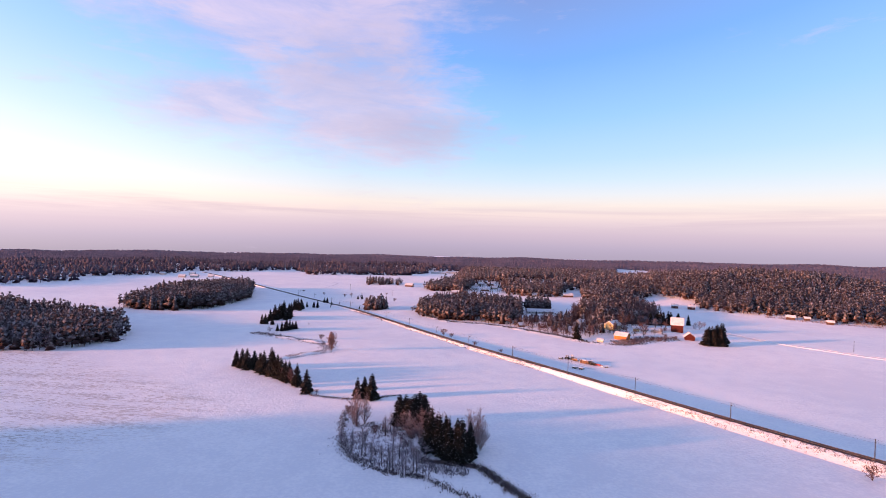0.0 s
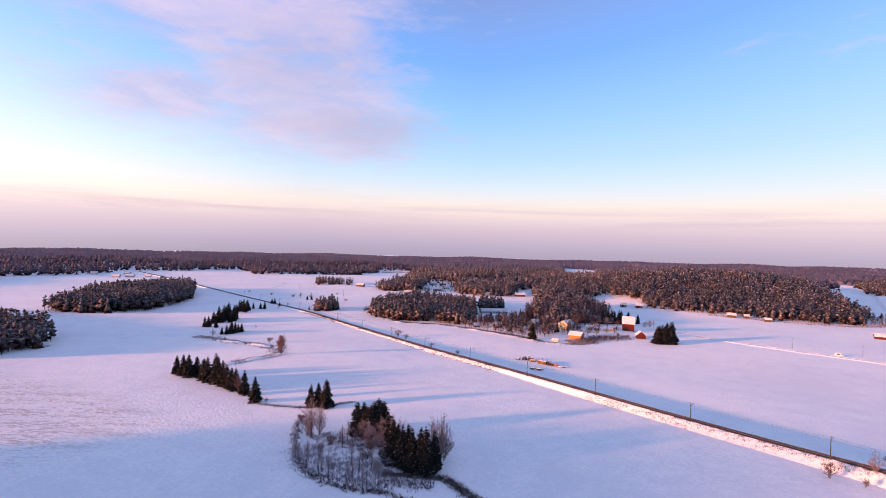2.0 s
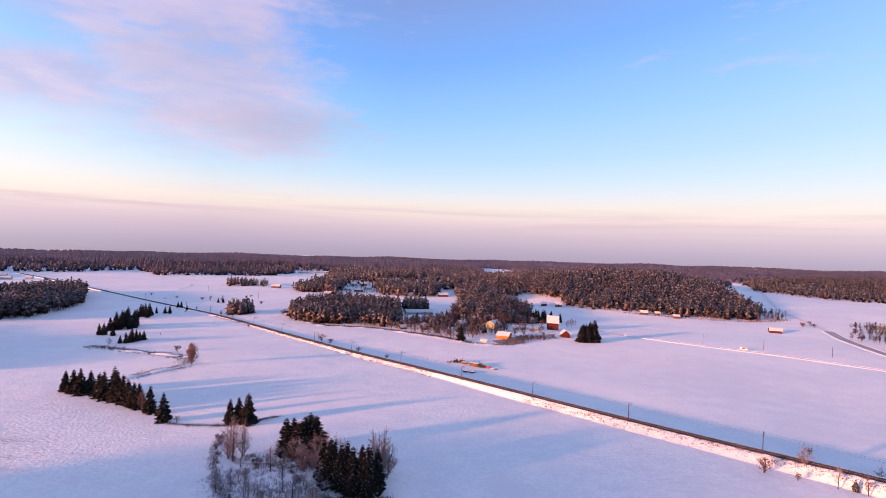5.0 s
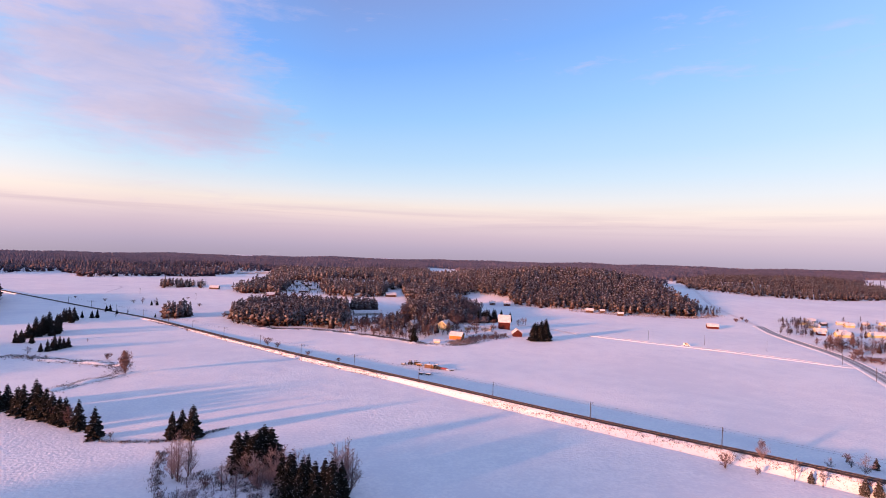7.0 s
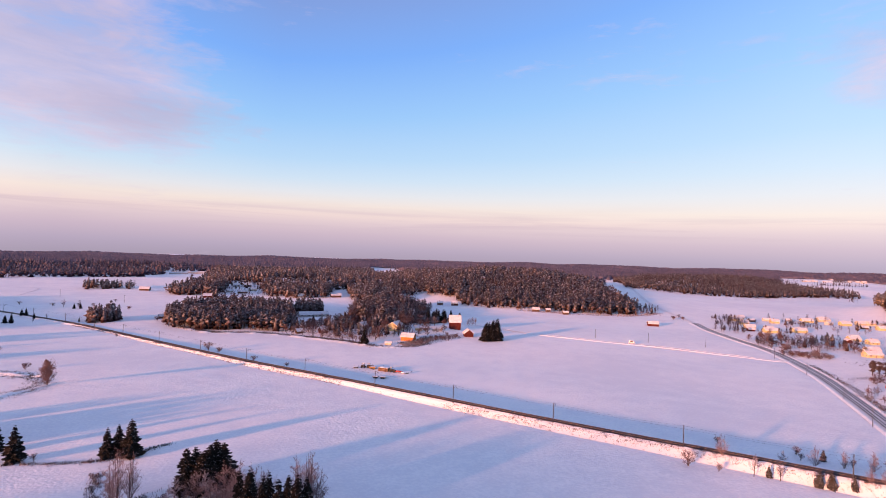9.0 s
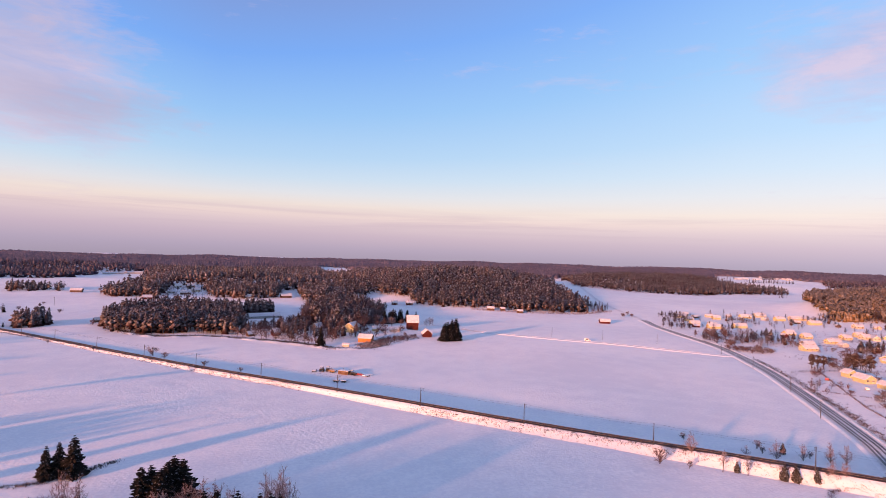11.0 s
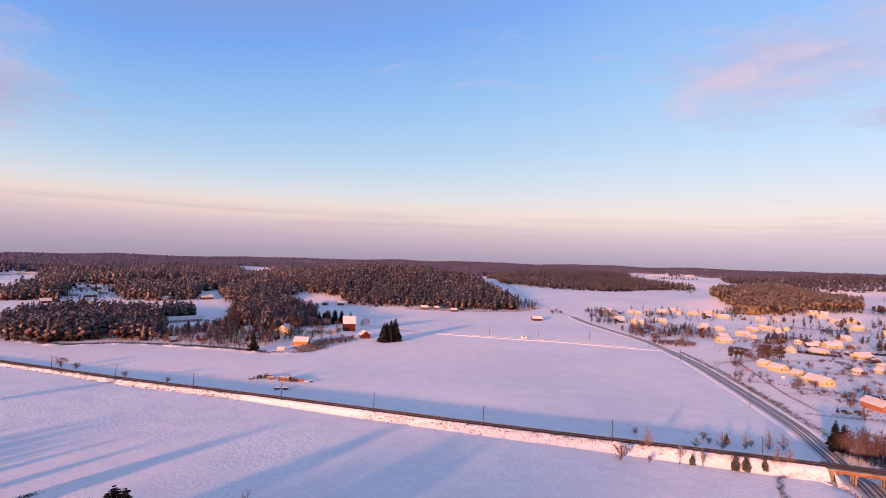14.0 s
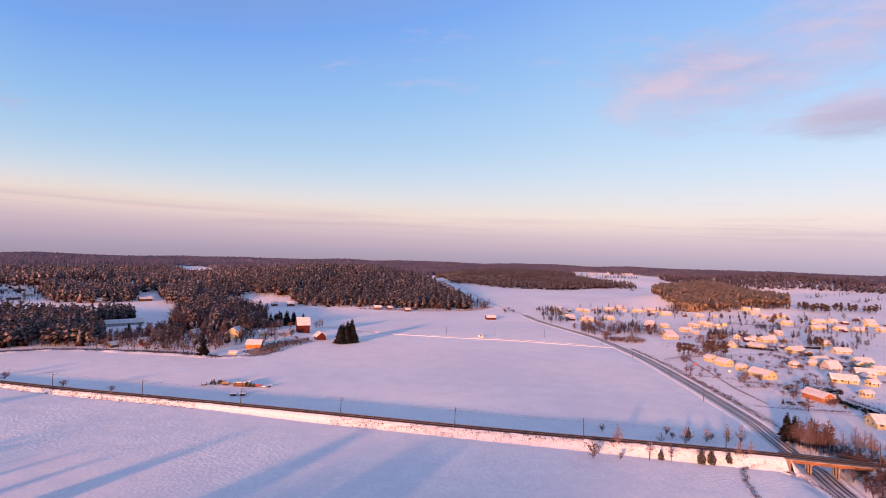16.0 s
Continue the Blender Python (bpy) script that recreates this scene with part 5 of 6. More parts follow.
house(386, 463, 10.0, 6.5, -30, RED_WALL, "lone red field barn with a snowy roof", high=2.3, rise=0.32, name="barn", cat="barn", chimney=False, openings=False)
# houses at the wood's edge and in clearings
for x, y, l, d, a, w, words in ((318, 578, 8, 5.5, -25, BROWN_WALL, "dark farm building at the forest edge"), (331, 572, 5, 4, -15, BROWN_WALL, "dark shed at the forest edge"), (341, 551, 6, 4, -20, BROWN_WALL, "low dark shed at the forest edge"),
                                (225, 648, 7, 6, -20, RED_WALL, "red cottage in the forest clearing"), (241, 640, 8, 6, -20, RED_WALL, "low red cottage in the forest clearing"), (330, 622, 9, 7, -20, CREAM_WALL, "pale house among forest trees"),
                                (69, 741, 10, 7, 10, GREY_WALL, "grey house in front of the forest"), (114, 742, 13, 8, 5, BROWN_WALL, "large dark house in front of the forest"), (147, 681, 9, 6, 0, BROWN_WALL, "brown house at the forest edge"),
                                (-7, 870, 9, 7, 10, GREY_WALL, "grey house on the forest slope"), (8, 866, 9, 7, 10, BROWN_WALL, "brown house on the forest slope"), (13, 821, 10, 7, 10, CREAM_WALL, "pale house on the forest slope"), (-16, 806, 9, 6, 0, GREY_WALL, "grey shed on the forest slope"), (0, 793, 12, 6, 5, BROWN_WALL, "long brown shed on the forest slope")):
    house(x, y, l, d, a, w, words, openings=w not in (BROWN_WALL,), chimney=w is not BROWN_WALL)
house(-41, 742, 9, 7, 10, RED_WALL, "small red house beyond the wood", openings=False)
house(-118, 822, 12, 7, -10, BROWN_WALL, "dark field barn beside the small grove", chimney=False, openings=False, name="barn", cat="barn")
house(-278, 345, 15, 8, 10, CREAM_WALL, "pale house among pines", high=2.6)
house(-61, 553, 9, 7, 15, CREAM_WALL, "pale house at the corner of the pine wood", openings=False)
house(-70, 562, 7, 5, 15, BROWN_WALL, "dark garage beside the pale house", high=2.2, openings=False, chimney=False, name="garage", cat="garage")
house(-300, 500, 10, 8, 10, GREY_WALL, "grey cabin at the wood's edge", openings=False)
for x, y, l in ((-540, 850, 9), (-485, 815, 10), (-470, 825, 12), (-450, 840, 8), (-500, 870, 9), (-112, 1238, 34), (-76, 1246, 26), (-92, 1262, 20), (672, 950, 14), (690, 962, 16), (707, 976, 14)):
    house(x, y, l, 6, 8, GREY_WALL, "far pale farm building before the forest", high=2.6, openings=False, chimney=False, group="far farm buildings")

# village: x, y, length, depth, angle
WALLS = (YELLOW_WALL, CREAM_WALL, YELLOW_WALL, YELLOW_WALL, CREAM_WALL)
WALL_WORDS = {YELLOW_WALL.name: "pale yellow", CREAM_WALL.name: "cream", BRICK_WALL.name: "orange brick", GREY_WALL.name: "grey", RED_WALL.name: "red"}


def village(rows, near, walls=WALLS, **more):
    for k, (x, y, l, d, a) in enumerate(rows):
        w = walls[k % len(walls)]
        house(x, y, l * 0.68, d * 0.74, a, w, f"{WALL_WORDS[w.name]} single-storey village house with a snowy roof", group="village houses", openings=near, chimney=k % 2 == 0, high=2.45, **more)


village([(321, 178, 20, 10, 62), (340, 207, 14, 9, 62), (349, 219, 9, 8, 62), (332, 193, 8, 7, 62)], True, (YELLOW_WALL,))
village([(285, 141, 19, 9, 55)], True, (BRICK_WALL,))
village([(347, 144, 19, 10, -62), (384, 141, 15, 10, -62), (402, 136, 16, 11, -40), (414, 172, 18, 9, -25), (376, 177, 7, 5, -25), (255.5, 107, 26, 11, -50), (436, 152, 17, 9, -40)], True)
house(387, 159, 9, 7.5, -30, GREY_WALL, "grey village house with a steep snowy dormer roof", high=2.4, rise=0.5, group="village houses")
village([(452, 197, 20, 10, -20), (444, 222, 18, 9, 60), (438, 239, 9, 8, 20), (497, 231, 20, 10, -30), (492, 254, 9, 7, 10), (498, 243, 8, 6, -20), (482, 174, 18, 9, -40), (314, 127, 7, 5, -30), (350, 131, 8, 6, -30), (561, 244, 16, 8, -30), (522, 194, 10, 8, -30)], True)
village([(431, 287, 17, 9, -20), (457, 302, 14, 8, -20), (497, 303, 18, 8, -20), (538, 313, 12, 9, -20), (563, 309, 12, 9, -20), (573, 319, 11, 8, -20), (562, 300, 12, 8, 40), (509, 347, 14, 9, -20), (506, 330, 12, 9, -20), (642, 352, 13, 9, -20)], True)
village([(667, 265, 18, 9, -30), (706, 297, 18, 9, -25), (730, 289, 18, 9, -25), (754, 339, 16, 9, -25), (736, 322, 14, 9, -20), (721, 248, 22, 9, -30), (737, 238, 14, 9, -30), (656, 232, 24, 9, -28), (668, 215, 18, 9, -28), (676, 201, 18, 9, -28), (743, 202, 20, 9, -28), (780, 211, 18, 9, -30), (697, 184, 18, 9, -30)], False)
village([(618, 421, 16, 9, -20), (639, 417, 15, 9, -20), (624, 386, 20, 9, -20), (598, 450, 18, 9, -25), (626, 450, 18, 10, -25), (521, 479, 18, 9, -25), (481, 429, 14, 8, -20), (478, 404, 18, 9, -25), (511, 398, 18, 9, -20), (647, 412, 13, 8, -20), (552, 455, 12, 8, -25), (540, 490, 14, 8, -25), (505, 455, 12, 8, -20)], False)

# far village on the plain
far_rng = np.random.default_rng(88)
for k in range(34):
    x = far_rng.uniform(1750, 2300)
    y = 0.62 * x + far_rng.uniform(-60, 160)
    house(x, y, far_rng.uniform(8, 14), 7, far_rng.uniform(-40, 0), GREY_WALL, "far pale house on the snowy plain", high=2.6, openings=False, chimney=False, group="far village houses")
shed_rng = np.random.default_rng(61)
for group in ([(371, 137), (398, 170), (421, 150), (444, 186), (463, 208), (430, 235), (480, 240), (509, 222)],
              [(484, 265), (523, 236), (445, 300), (487, 290), (551, 322), (585, 302), (524, 355), (493, 342), (655, 340), (630, 365)],
              [(680, 285), (717, 306), (745, 300), (765, 330), (690, 245), (735, 225), (655, 208), (700, 200), (760, 190), (790, 225)],
              [(605, 430), (650, 402), (585, 462), (535, 470), (494, 418), (465, 415), (525, 405), (560, 470), (612, 398), (575, 440)]):
    for x, y in group:
        w = (CREAM_WALL, YELLOW_WALL, GREY_WALL, RED_WALL, BROWN_WALL)[int(shed_rng.integers(5))]
        house(x, y, shed_rng.uniform(4.5, 8.5), shed_rng.uniform(3.5, 5.5), shed_rng.uniform(-70, 70), w, "small garage or shed in a village garden", high=2.1, rise=0.3, name="shed", cat="shed", group="village sheds", chimney=False, openings=False)


# ---- weeds and rough edges ----
def weeds(name, label, line, half, count, height, seed, material=WEED, clump=1.0):
    """Dead stalks and snow-laden tufts along a line."""
    rng = np.random.default_rng(seed)
    pts = spline(line, 1.5)
    i = rng.integers(len(pts), size=count)
    nrm = normals_2d(pts)
    c = pts[i, :2] + nrm[i] * rng.normal(0, half * 0.55, (count, 1)) + rng.normal(0, 0.5, (count, 2))
    z = np.array([bank_z(*p) for p in c])
    blades = 7
    a = rng.uniform(0, 6.28, (count, blades))
    hh = height * rng.uniform(0.35, 1.0, (count, blades))
    lean = rng.uniform(0.15, 0.8, (count, blades)) * hh
    w = 0.06 * clump * rng.uniform(0.6, 1.6, (count, blades))
    o = rng.normal(0, 0.35 * clump, (count, blades, 2))
    bx, by = c[:, None, 0] + o[..., 0], c[:, None, 1] + o[..., 1]
    v = np.stack([np.stack([bx - np.sin(a) * w, by + np.cos(a) * w, z[:, None] - 0.1 + 0 * a], -1), np.stack([bx + np.sin(a) * w, by - np.cos(a) * w, z[:, None] - 0.1 + 0 * a], -1),
                  np.stack([bx + np.cos(a) * lean, by + np.sin(a) * lean, z[:, None] + hh], -1)], 2).reshape(-1, 3)
    ob = link_mesh(name, v, np.arange(len(v)).reshape(-1, 3), material)
    return tagged(ob, label, "weeds", kind="stuff")


def berm(line, width, height, label, seed, material=BANK):
    pts = spline(line, 2.0)
    rng = np.random.default_rng(seed)
    n = len(pts)
    hh = height * (0.6 + 0.4 * np.sin(np.arange(n) * 0.7 + seed)) + rng.normal(0, height * 0.2, n)
    ob = strip("snow_berm", pts, [-width, -width * 0.45, 0.0, width * 0.5, width], [-0.15, hh * 0.6, hh, hh * 0.5, -0.15], material, base=ground_z, rough=height * 0.12, seed=seed)
    return tagged(ob, label, "snow bank", kind="structure")


weeds("ditch_weeds", "dead weeds along the ditch round the copse", [(-50, 206), (-47, 185), (-40, 162), (-31, 150), (-20, 145), (-12, 143.5), (-5, 138), (2, 133), (8, 126)], 1.3, 900, 0.8, 700)
weeds("ditch_weeds", "dead weeds along the ditch beyond the copse", [(-14, 156), (-8, 155), (3, 154), (8, 148), (12, 141), (17, 135), (22, 126)], 1.5, 900, 0.9, 701)
weeds("undergrowth", "dark frosted undergrowth on the copse floor", [(-40, 176), (-30, 165), (-20, 158), (-10, 155)], 9.0, 700, 0.8, 702, GREYTWIG)
weeds("undergrowth", "dark frosted undergrowth inside the copse", [(-38, 186), (-30, 180), (-20, 176)], 4.0, 350, 0.8, 703)
weeds("undergrowth", "thicket of fine frosted twigs inside the copse", [(-20, 181), (-13, 177), (-7, 173)], 4.5, 600, 3.0, 704, TWIG, 0.4)
weeds("undergrowth", "dense violet-grey undergrowth along the copse's rim", [(-42, 172), (-38, 160), (-29, 152), (-18, 149), (-8, 150), (0, 150)], 4.0, 700, 0.8, 717, TWIG)
weeds("field_ditch_weeds", "line of dead grass along the field ditch", [(-74, 221), (-64, 218), (-54, 217), (-44, 220), (-34, 227)], 0.7, 240, 0.7, 705)
weeds("creek_weeds", "frosted weeds along the winding creek", [(-112, 288), (-104, 303), (-96, 312), (-94, 325), (-104, 340), (-118, 350), (-133, 356), (-150, 366), (-165, 372)], 4.5, 1500, 0.7, 706)
weeds("bank_weeds", "dead grass on the foot of the railway bank", [(70, 246), (88, 222), (112, 191), (134, 164), (152, 141), (160, 131)], 1.5, 900, 0.45, 707)
weeds("bank_weeds", "dead grass along the railway's far side", [(175, 132), (157, 154), (134, 184), (108, 217), (80, 254), (44, 304)], 1.6, 900, 0.9, 708)
weeds("bank_weeds", "dead grass beside the low railway stretch", [(36, 296), (0, 343), (-38, 396), (-78, 455), (-128, 524)], 2.2, 1500, 0.6, 709)
weeds("wood_edge_grass", "brown grass along the edge of the wood", [(-62, 520), (-30, 476), (0, 468), (24, 452), (46, 434), (62, 421), (78, 402)], 3.4, 3200, 0.9, 710)
weeds("yard_scrub", "frosted scrub between the farm buildings", [(100, 400), (112, 405), (124, 416), (138, 422), (152, 424)], 7.0, 2400, 1.2, 711, FROSTY)
weeds("yard_scrub", "dry grass at the field edge by the farm", [(74, 402), (88, 396), (104, 394), (120, 402)], 3.0, 500, 0.8, 712)
weeds("roadside_grass", "dead grass on the road bank", [(203, 124), (228, 145), (266, 183), (312, 230), (356, 282)], 2.2, 900, 0.8, 713)
weeds("grove_edge_weeds", "dead grass before the pine grove", [(-285, 262), (-262, 280), (-246, 304), (-230, 322)], 2.5, 500, 0.9, 714)
weeds("forest_edge_scrub", "frosted scrub along the forest edge", [(300, 590), (345, 556), (388, 535), (430, 532), (470, 545)], 6.0, 800, 2.0, 715, FROSTY)
berm([(-112, 288), (-104, 302), (-97, 311), (-90, 322)], 3.0, 0.8, "low rough snow bank beside the creek", 1, SNOW)
berm([(-98, 338), (-110, 345), (-126, 352), (-146, 361)], 2.6, 0.9, "rough snow bank beyond the creek", 2, SNOW)
berm([(4, 158), (9, 151), (14, 143), (20, 135), (26, 126)], 1.6, 0.7, "snow ridge along the ditch", 4)
berm([(-60, 514), (-30, 472), (0, 464), (24, 448), (46, 430), (62, 416), (80, 398), (98, 392)], 4.0, 0.7, "grassy snow bank at the wood's foot", 5)
weeds("field_edge_weeds", "thin curved line of dead grass below the bank", [(133, 118), (146, 126), (157, 129), (163, 122), (160, 112), (150, 102)], 0.4, 260, 0.35, 716)
berm([(-290, 258), (-266, 276), (-250, 300)], 2.0, 0.6, "rough snow edge before the pine grove", 7)

# ---- trees round the farm ----
for x, y, h in ((167, 405, 14.5), (169.5, 407, 15.5), (172, 404, 15), (174.5, 407, 16.5), (177, 405, 16), (179, 409, 18), (181.5, 412, 18), (173, 410, 15.5), (177, 411, 17), (170, 410, 14)):
    tree("spruce", x, y, h, "beside the red outbuilding", group="farm spruces", wide=1.1)
tree("spruce", 73, 408, 14.5, "alone at the field edge", wide=1.1)
for x, y in ((449, 499), (452, 502), (458, 494), (470, 512)):
    tree("bush", x, y, 4.5, "near the lone barn", group="field bushes")
tree("spruce", 99, 440, 10, "beside the farmhouse")
for x, y, h in ((158, 492, 13), (162, 497, 15), (166, 502, 14), (170, 500, 15), (174, 506, 14), (155, 488, 12), (180, 505, 13), (186, 520, 12), (192, 512, 11), (150, 486, 13)):
    tree("spruce", x, y, h, "behind the red barn", group="farmyard spruces")
for x, y, h in ((182, 468, 8), (188, 474, 9), (194, 480, 8)):
    tree("birch", x, y, h, "beside the red barn", group="farmyard trees", wide=1.3)
farm_rng = np.random.default_rng(15)
for k in range(20):
    t = k / 19
    tree("thin", 26 + t * 48 + farm_rng.normal(0, 1), 457 - t * 50 + farm_rng.normal(0, 1.5), farm_rng.uniform(6, 10), "along the field edge", group="edge birches")
for k in range(26):
    tree("thin", farm_rng.uniform(56, 132), farm_rng.uniform(416, 500), farm_rng.uniform(8, 13), "in the farm garden", group="garden trees", wide=1.4)
x, y = scatter([(28, 470), (62, 428), (92, 426), (118, 438), (140, 470), (150, 505), (84, 512), (40, 500)], 4.6, farm_rng)
clear = np.ones(len(x), bool)
for hx, hy, r in ((110, 454, 11), (86, 468, 8), (100, 442, 9), (52, 456, 6), (78, 452, 7), (128, 449, 8)):
    clear &= np.hypot(x - hx, y - hy) > r
wood("garden_trees", "dense bare russet trees round the farmhouse", x[clear], y[clear], (7, 13), (0.25, 0.3, 6), 70, 970, [BARK, PINE, REDTWIG], (1.0, 1.5))
x, y = scatter([(120, 508), (140, 486), (150, 470), (158, 480), (150, 512)], 4.0, farm_rng)
wood("garden_trees", "round-crowned bare trees behind the farmyard", x, y, (8, 11), (0, 0.1, 6), 90, 971, [BARK, PINE, TWIG], (1.2, 1.6))
for k in range(44):
    t = farm_rng.uniform(0, 1)
    tree("shrub", 104 + t * 46 + farm_rng.normal(0, 2), 402 + t * 22 + farm_rng.normal(0, 4), farm_rng.uniform(2, 3.6), "in the farmyard scrub", group="yard shrubs")
for x, y, h in ((50, 495, 11), (56, 470, 9), (78, 500, 12), (84, 496, 10), (92, 505, 9)):
    tree("spruce" if h > 10 else "pine", x, y, h, "near the long farm building", group="yard conifers")
for x, y, h in ((118, 440, 8), (124, 436, 7), (133, 440, 9), (138, 434, 7), (146, 438, 8), (150, 446, 6), (128, 428, 6), (120, 428, 7), (155, 462, 9), (148, 464, 10), (140, 462, 9), (134, 460, 8)):
    tree("thin", x, y, h, "in the farmyard", group="farmyard trees", wide=1.5)
for k in range(10):
    tree("thin", 128 + k * 4.2, 502 + farm_rng.normal(0, 3), farm_rng.uniform(8, 11), "in the avenue behind the farm", group="avenue trees", wide=1.1)

# ---- along the railway ----
tree("shrub", 122, 164.5, 5.5, "on the railway bank", variant=1)
for x, y, h, k in ((135, 163, 8, "plume"), (136, 152, 7.5, "birch"), (141, 147, 7, "birch"), (159, 132, 6, "plume"), (161.5, 129.5, 5.5, "plume"), (128, 158, 3, "shrub"), (150, 141, 3, "shrub"), (167, 154, 8, "plume"), (183, 145, 8, "plume"), (187, 142, 8, "plume"), (176, 150, 7, "plume"), (160, 160, 5, "plume"), (154, 181, 3, "shrub"), (172, 164, 3.5, "shrub"), (180, 150, 3, "shrub"), (169, 160, 3, "shrub")):
    tree(k, x, y, h, "beside the railway", group="bankside trees", wide=1.05)
for x, y, h in ((148, 140, 5), (150.5, 138, 5.2), (154.5, 134, 4), (176, 157, 4), (140, 150, 3.5)):
    tree("snowspruce", x, y, h, "on the railway bank", group="bankside spruces", wide=1.0)
for x, y, h in ((-28, 402, 6), (-22, 394, 4), (-3, 356, 3.5), (-88, 460, 3), (-60, 424, 3.5), (-52, 506, 6), (-73, 545, 5), (14, 346, 3)):
    tree("shrub", x, y, h, "beside the railway", group="railway shrubs", wide=1.2)
for x, y, h in ((-106, 548, 8), (-104, 567, 5), (-148, 636, 6), (-153, 635, 6), (-129, 545, 4)):
    tree("spruce", x, y, h, "in the field beyond the railway", group="field spruces")
for x, y, h in ((-141, 653, 7), (-124, 630, 8), (-107, 631, 7), (-150, 640, 9), (-165, 650, 9), (-175, 655, 7), (-205, 668, 6), (-240, 690, 5), (-130, 700, 5)):
    tree("birch" if h > 7 else "shrub", x, y, h if h > 7 else h * 0.6, "in the far field", group="far field trees", wide=1.3)

# ---- by the bridge ----
bridge_rng = np.random.default_rng(21)
for x, y, h, k in ((206, 132, 12, "spruce"), (208, 130, 11, "spruce"), (207, 128, 10, "plume"), (203, 127, 12, "russet"), (200, 123, 12, "plume"), (201, 121, 12, "russet"), (202, 119, 11, "russet"), (205, 117, 11, "russet"), (207, 123, 12, "plume"), (209, 119, 12, "birch"), (210, 125, 11, "russet"), (204, 124, 12, "plume"), (206, 120, 11, "birch")):
    tree(k, x, y, h, "beyond the railway bridge", group="bridge trees", wide=1.05)
for k in range(12):
    tree("plume", 206 + (k % 2) * 5 + k * 0.6 + bridge_rng.normal(0, 0.8), 113 - k * 1.5 + bridge_rng.normal(0, 0.8), bridge_rng.uniform(8, 10), "beyond the bridge", group="row of birches", wide=0.7)
for x, y, h in ((171, 98, 6), (175, 97, 7), (178, 102, 5), (176, 105, 5), (181, 104, 6), (185, 106, 7), (188, 108, 6), (192, 106, 6), (195, 102, 6), (197, 108, 5), (165.5, 98, 6), (161.5, 95, 7), (158, 92, 7), (169.5, 100.5, 6), (168, 93, 7), (163, 90, 7), (154, 88, 7), (173, 94, 7), (158, 86, 7), (187, 104, 7), (190, 106, 7), (186, 107, 7), (189, 110, 7), (193, 103, 7), (183, 109, 5), (194, 109, 7), (180, 97, 7), (190, 100, 7), (186, 110, 5), (191, 112, 5)):
    tree("shrub" if h < 6 else "russet", x, y, h * (0.7 if h < 6 else 1), "under the railway bridge", z=float(ground_z(x, y)) - 1.2, group="bridge shrubs", wide=1.5)
tree("spruce", 214, 120, 4.5, "beyond the railway bridge")

x, y = scatter([(-38, 770), (10, 745), (34, 800), (40, 885), (-10, 890), (-30, 840)], 8.0, farm_rng)
clear = np.ones(len(x), bool)
for hx, hy, r in ((-7, 870, 9), (8, 866, 9), (13, 821, 10), (-16, 806, 9), (0, 793, 10), (34, 826, 5), (34, 860, 5), (33, 776, 5)):
    clear &= np.hypot(x - hx, y - hy) > r
wood("garden_trees", "bare bushes and trees between houses on the forest slope", x[clear], y[clear], (4, 9), (0.3, 0.3, 5), 40, 972, [BARK, PINE, REDTWIG], (1.2, 1.8))

# ---- village greenery ----
village_rng = np.random.default_rng(31)
BEYOND = {"bush": [], "thin": []}


def garden_tree(kind, x, y, h, place, wide):
    """A tree of its own near the road, one of the many far gardens' trees beyond."""
    if x > 455 and kind in BEYOND:
        BEYOND[kind].append((x, y))
    else:
        tree(kind, x, y, h, place, group="village trees", wide=wide)


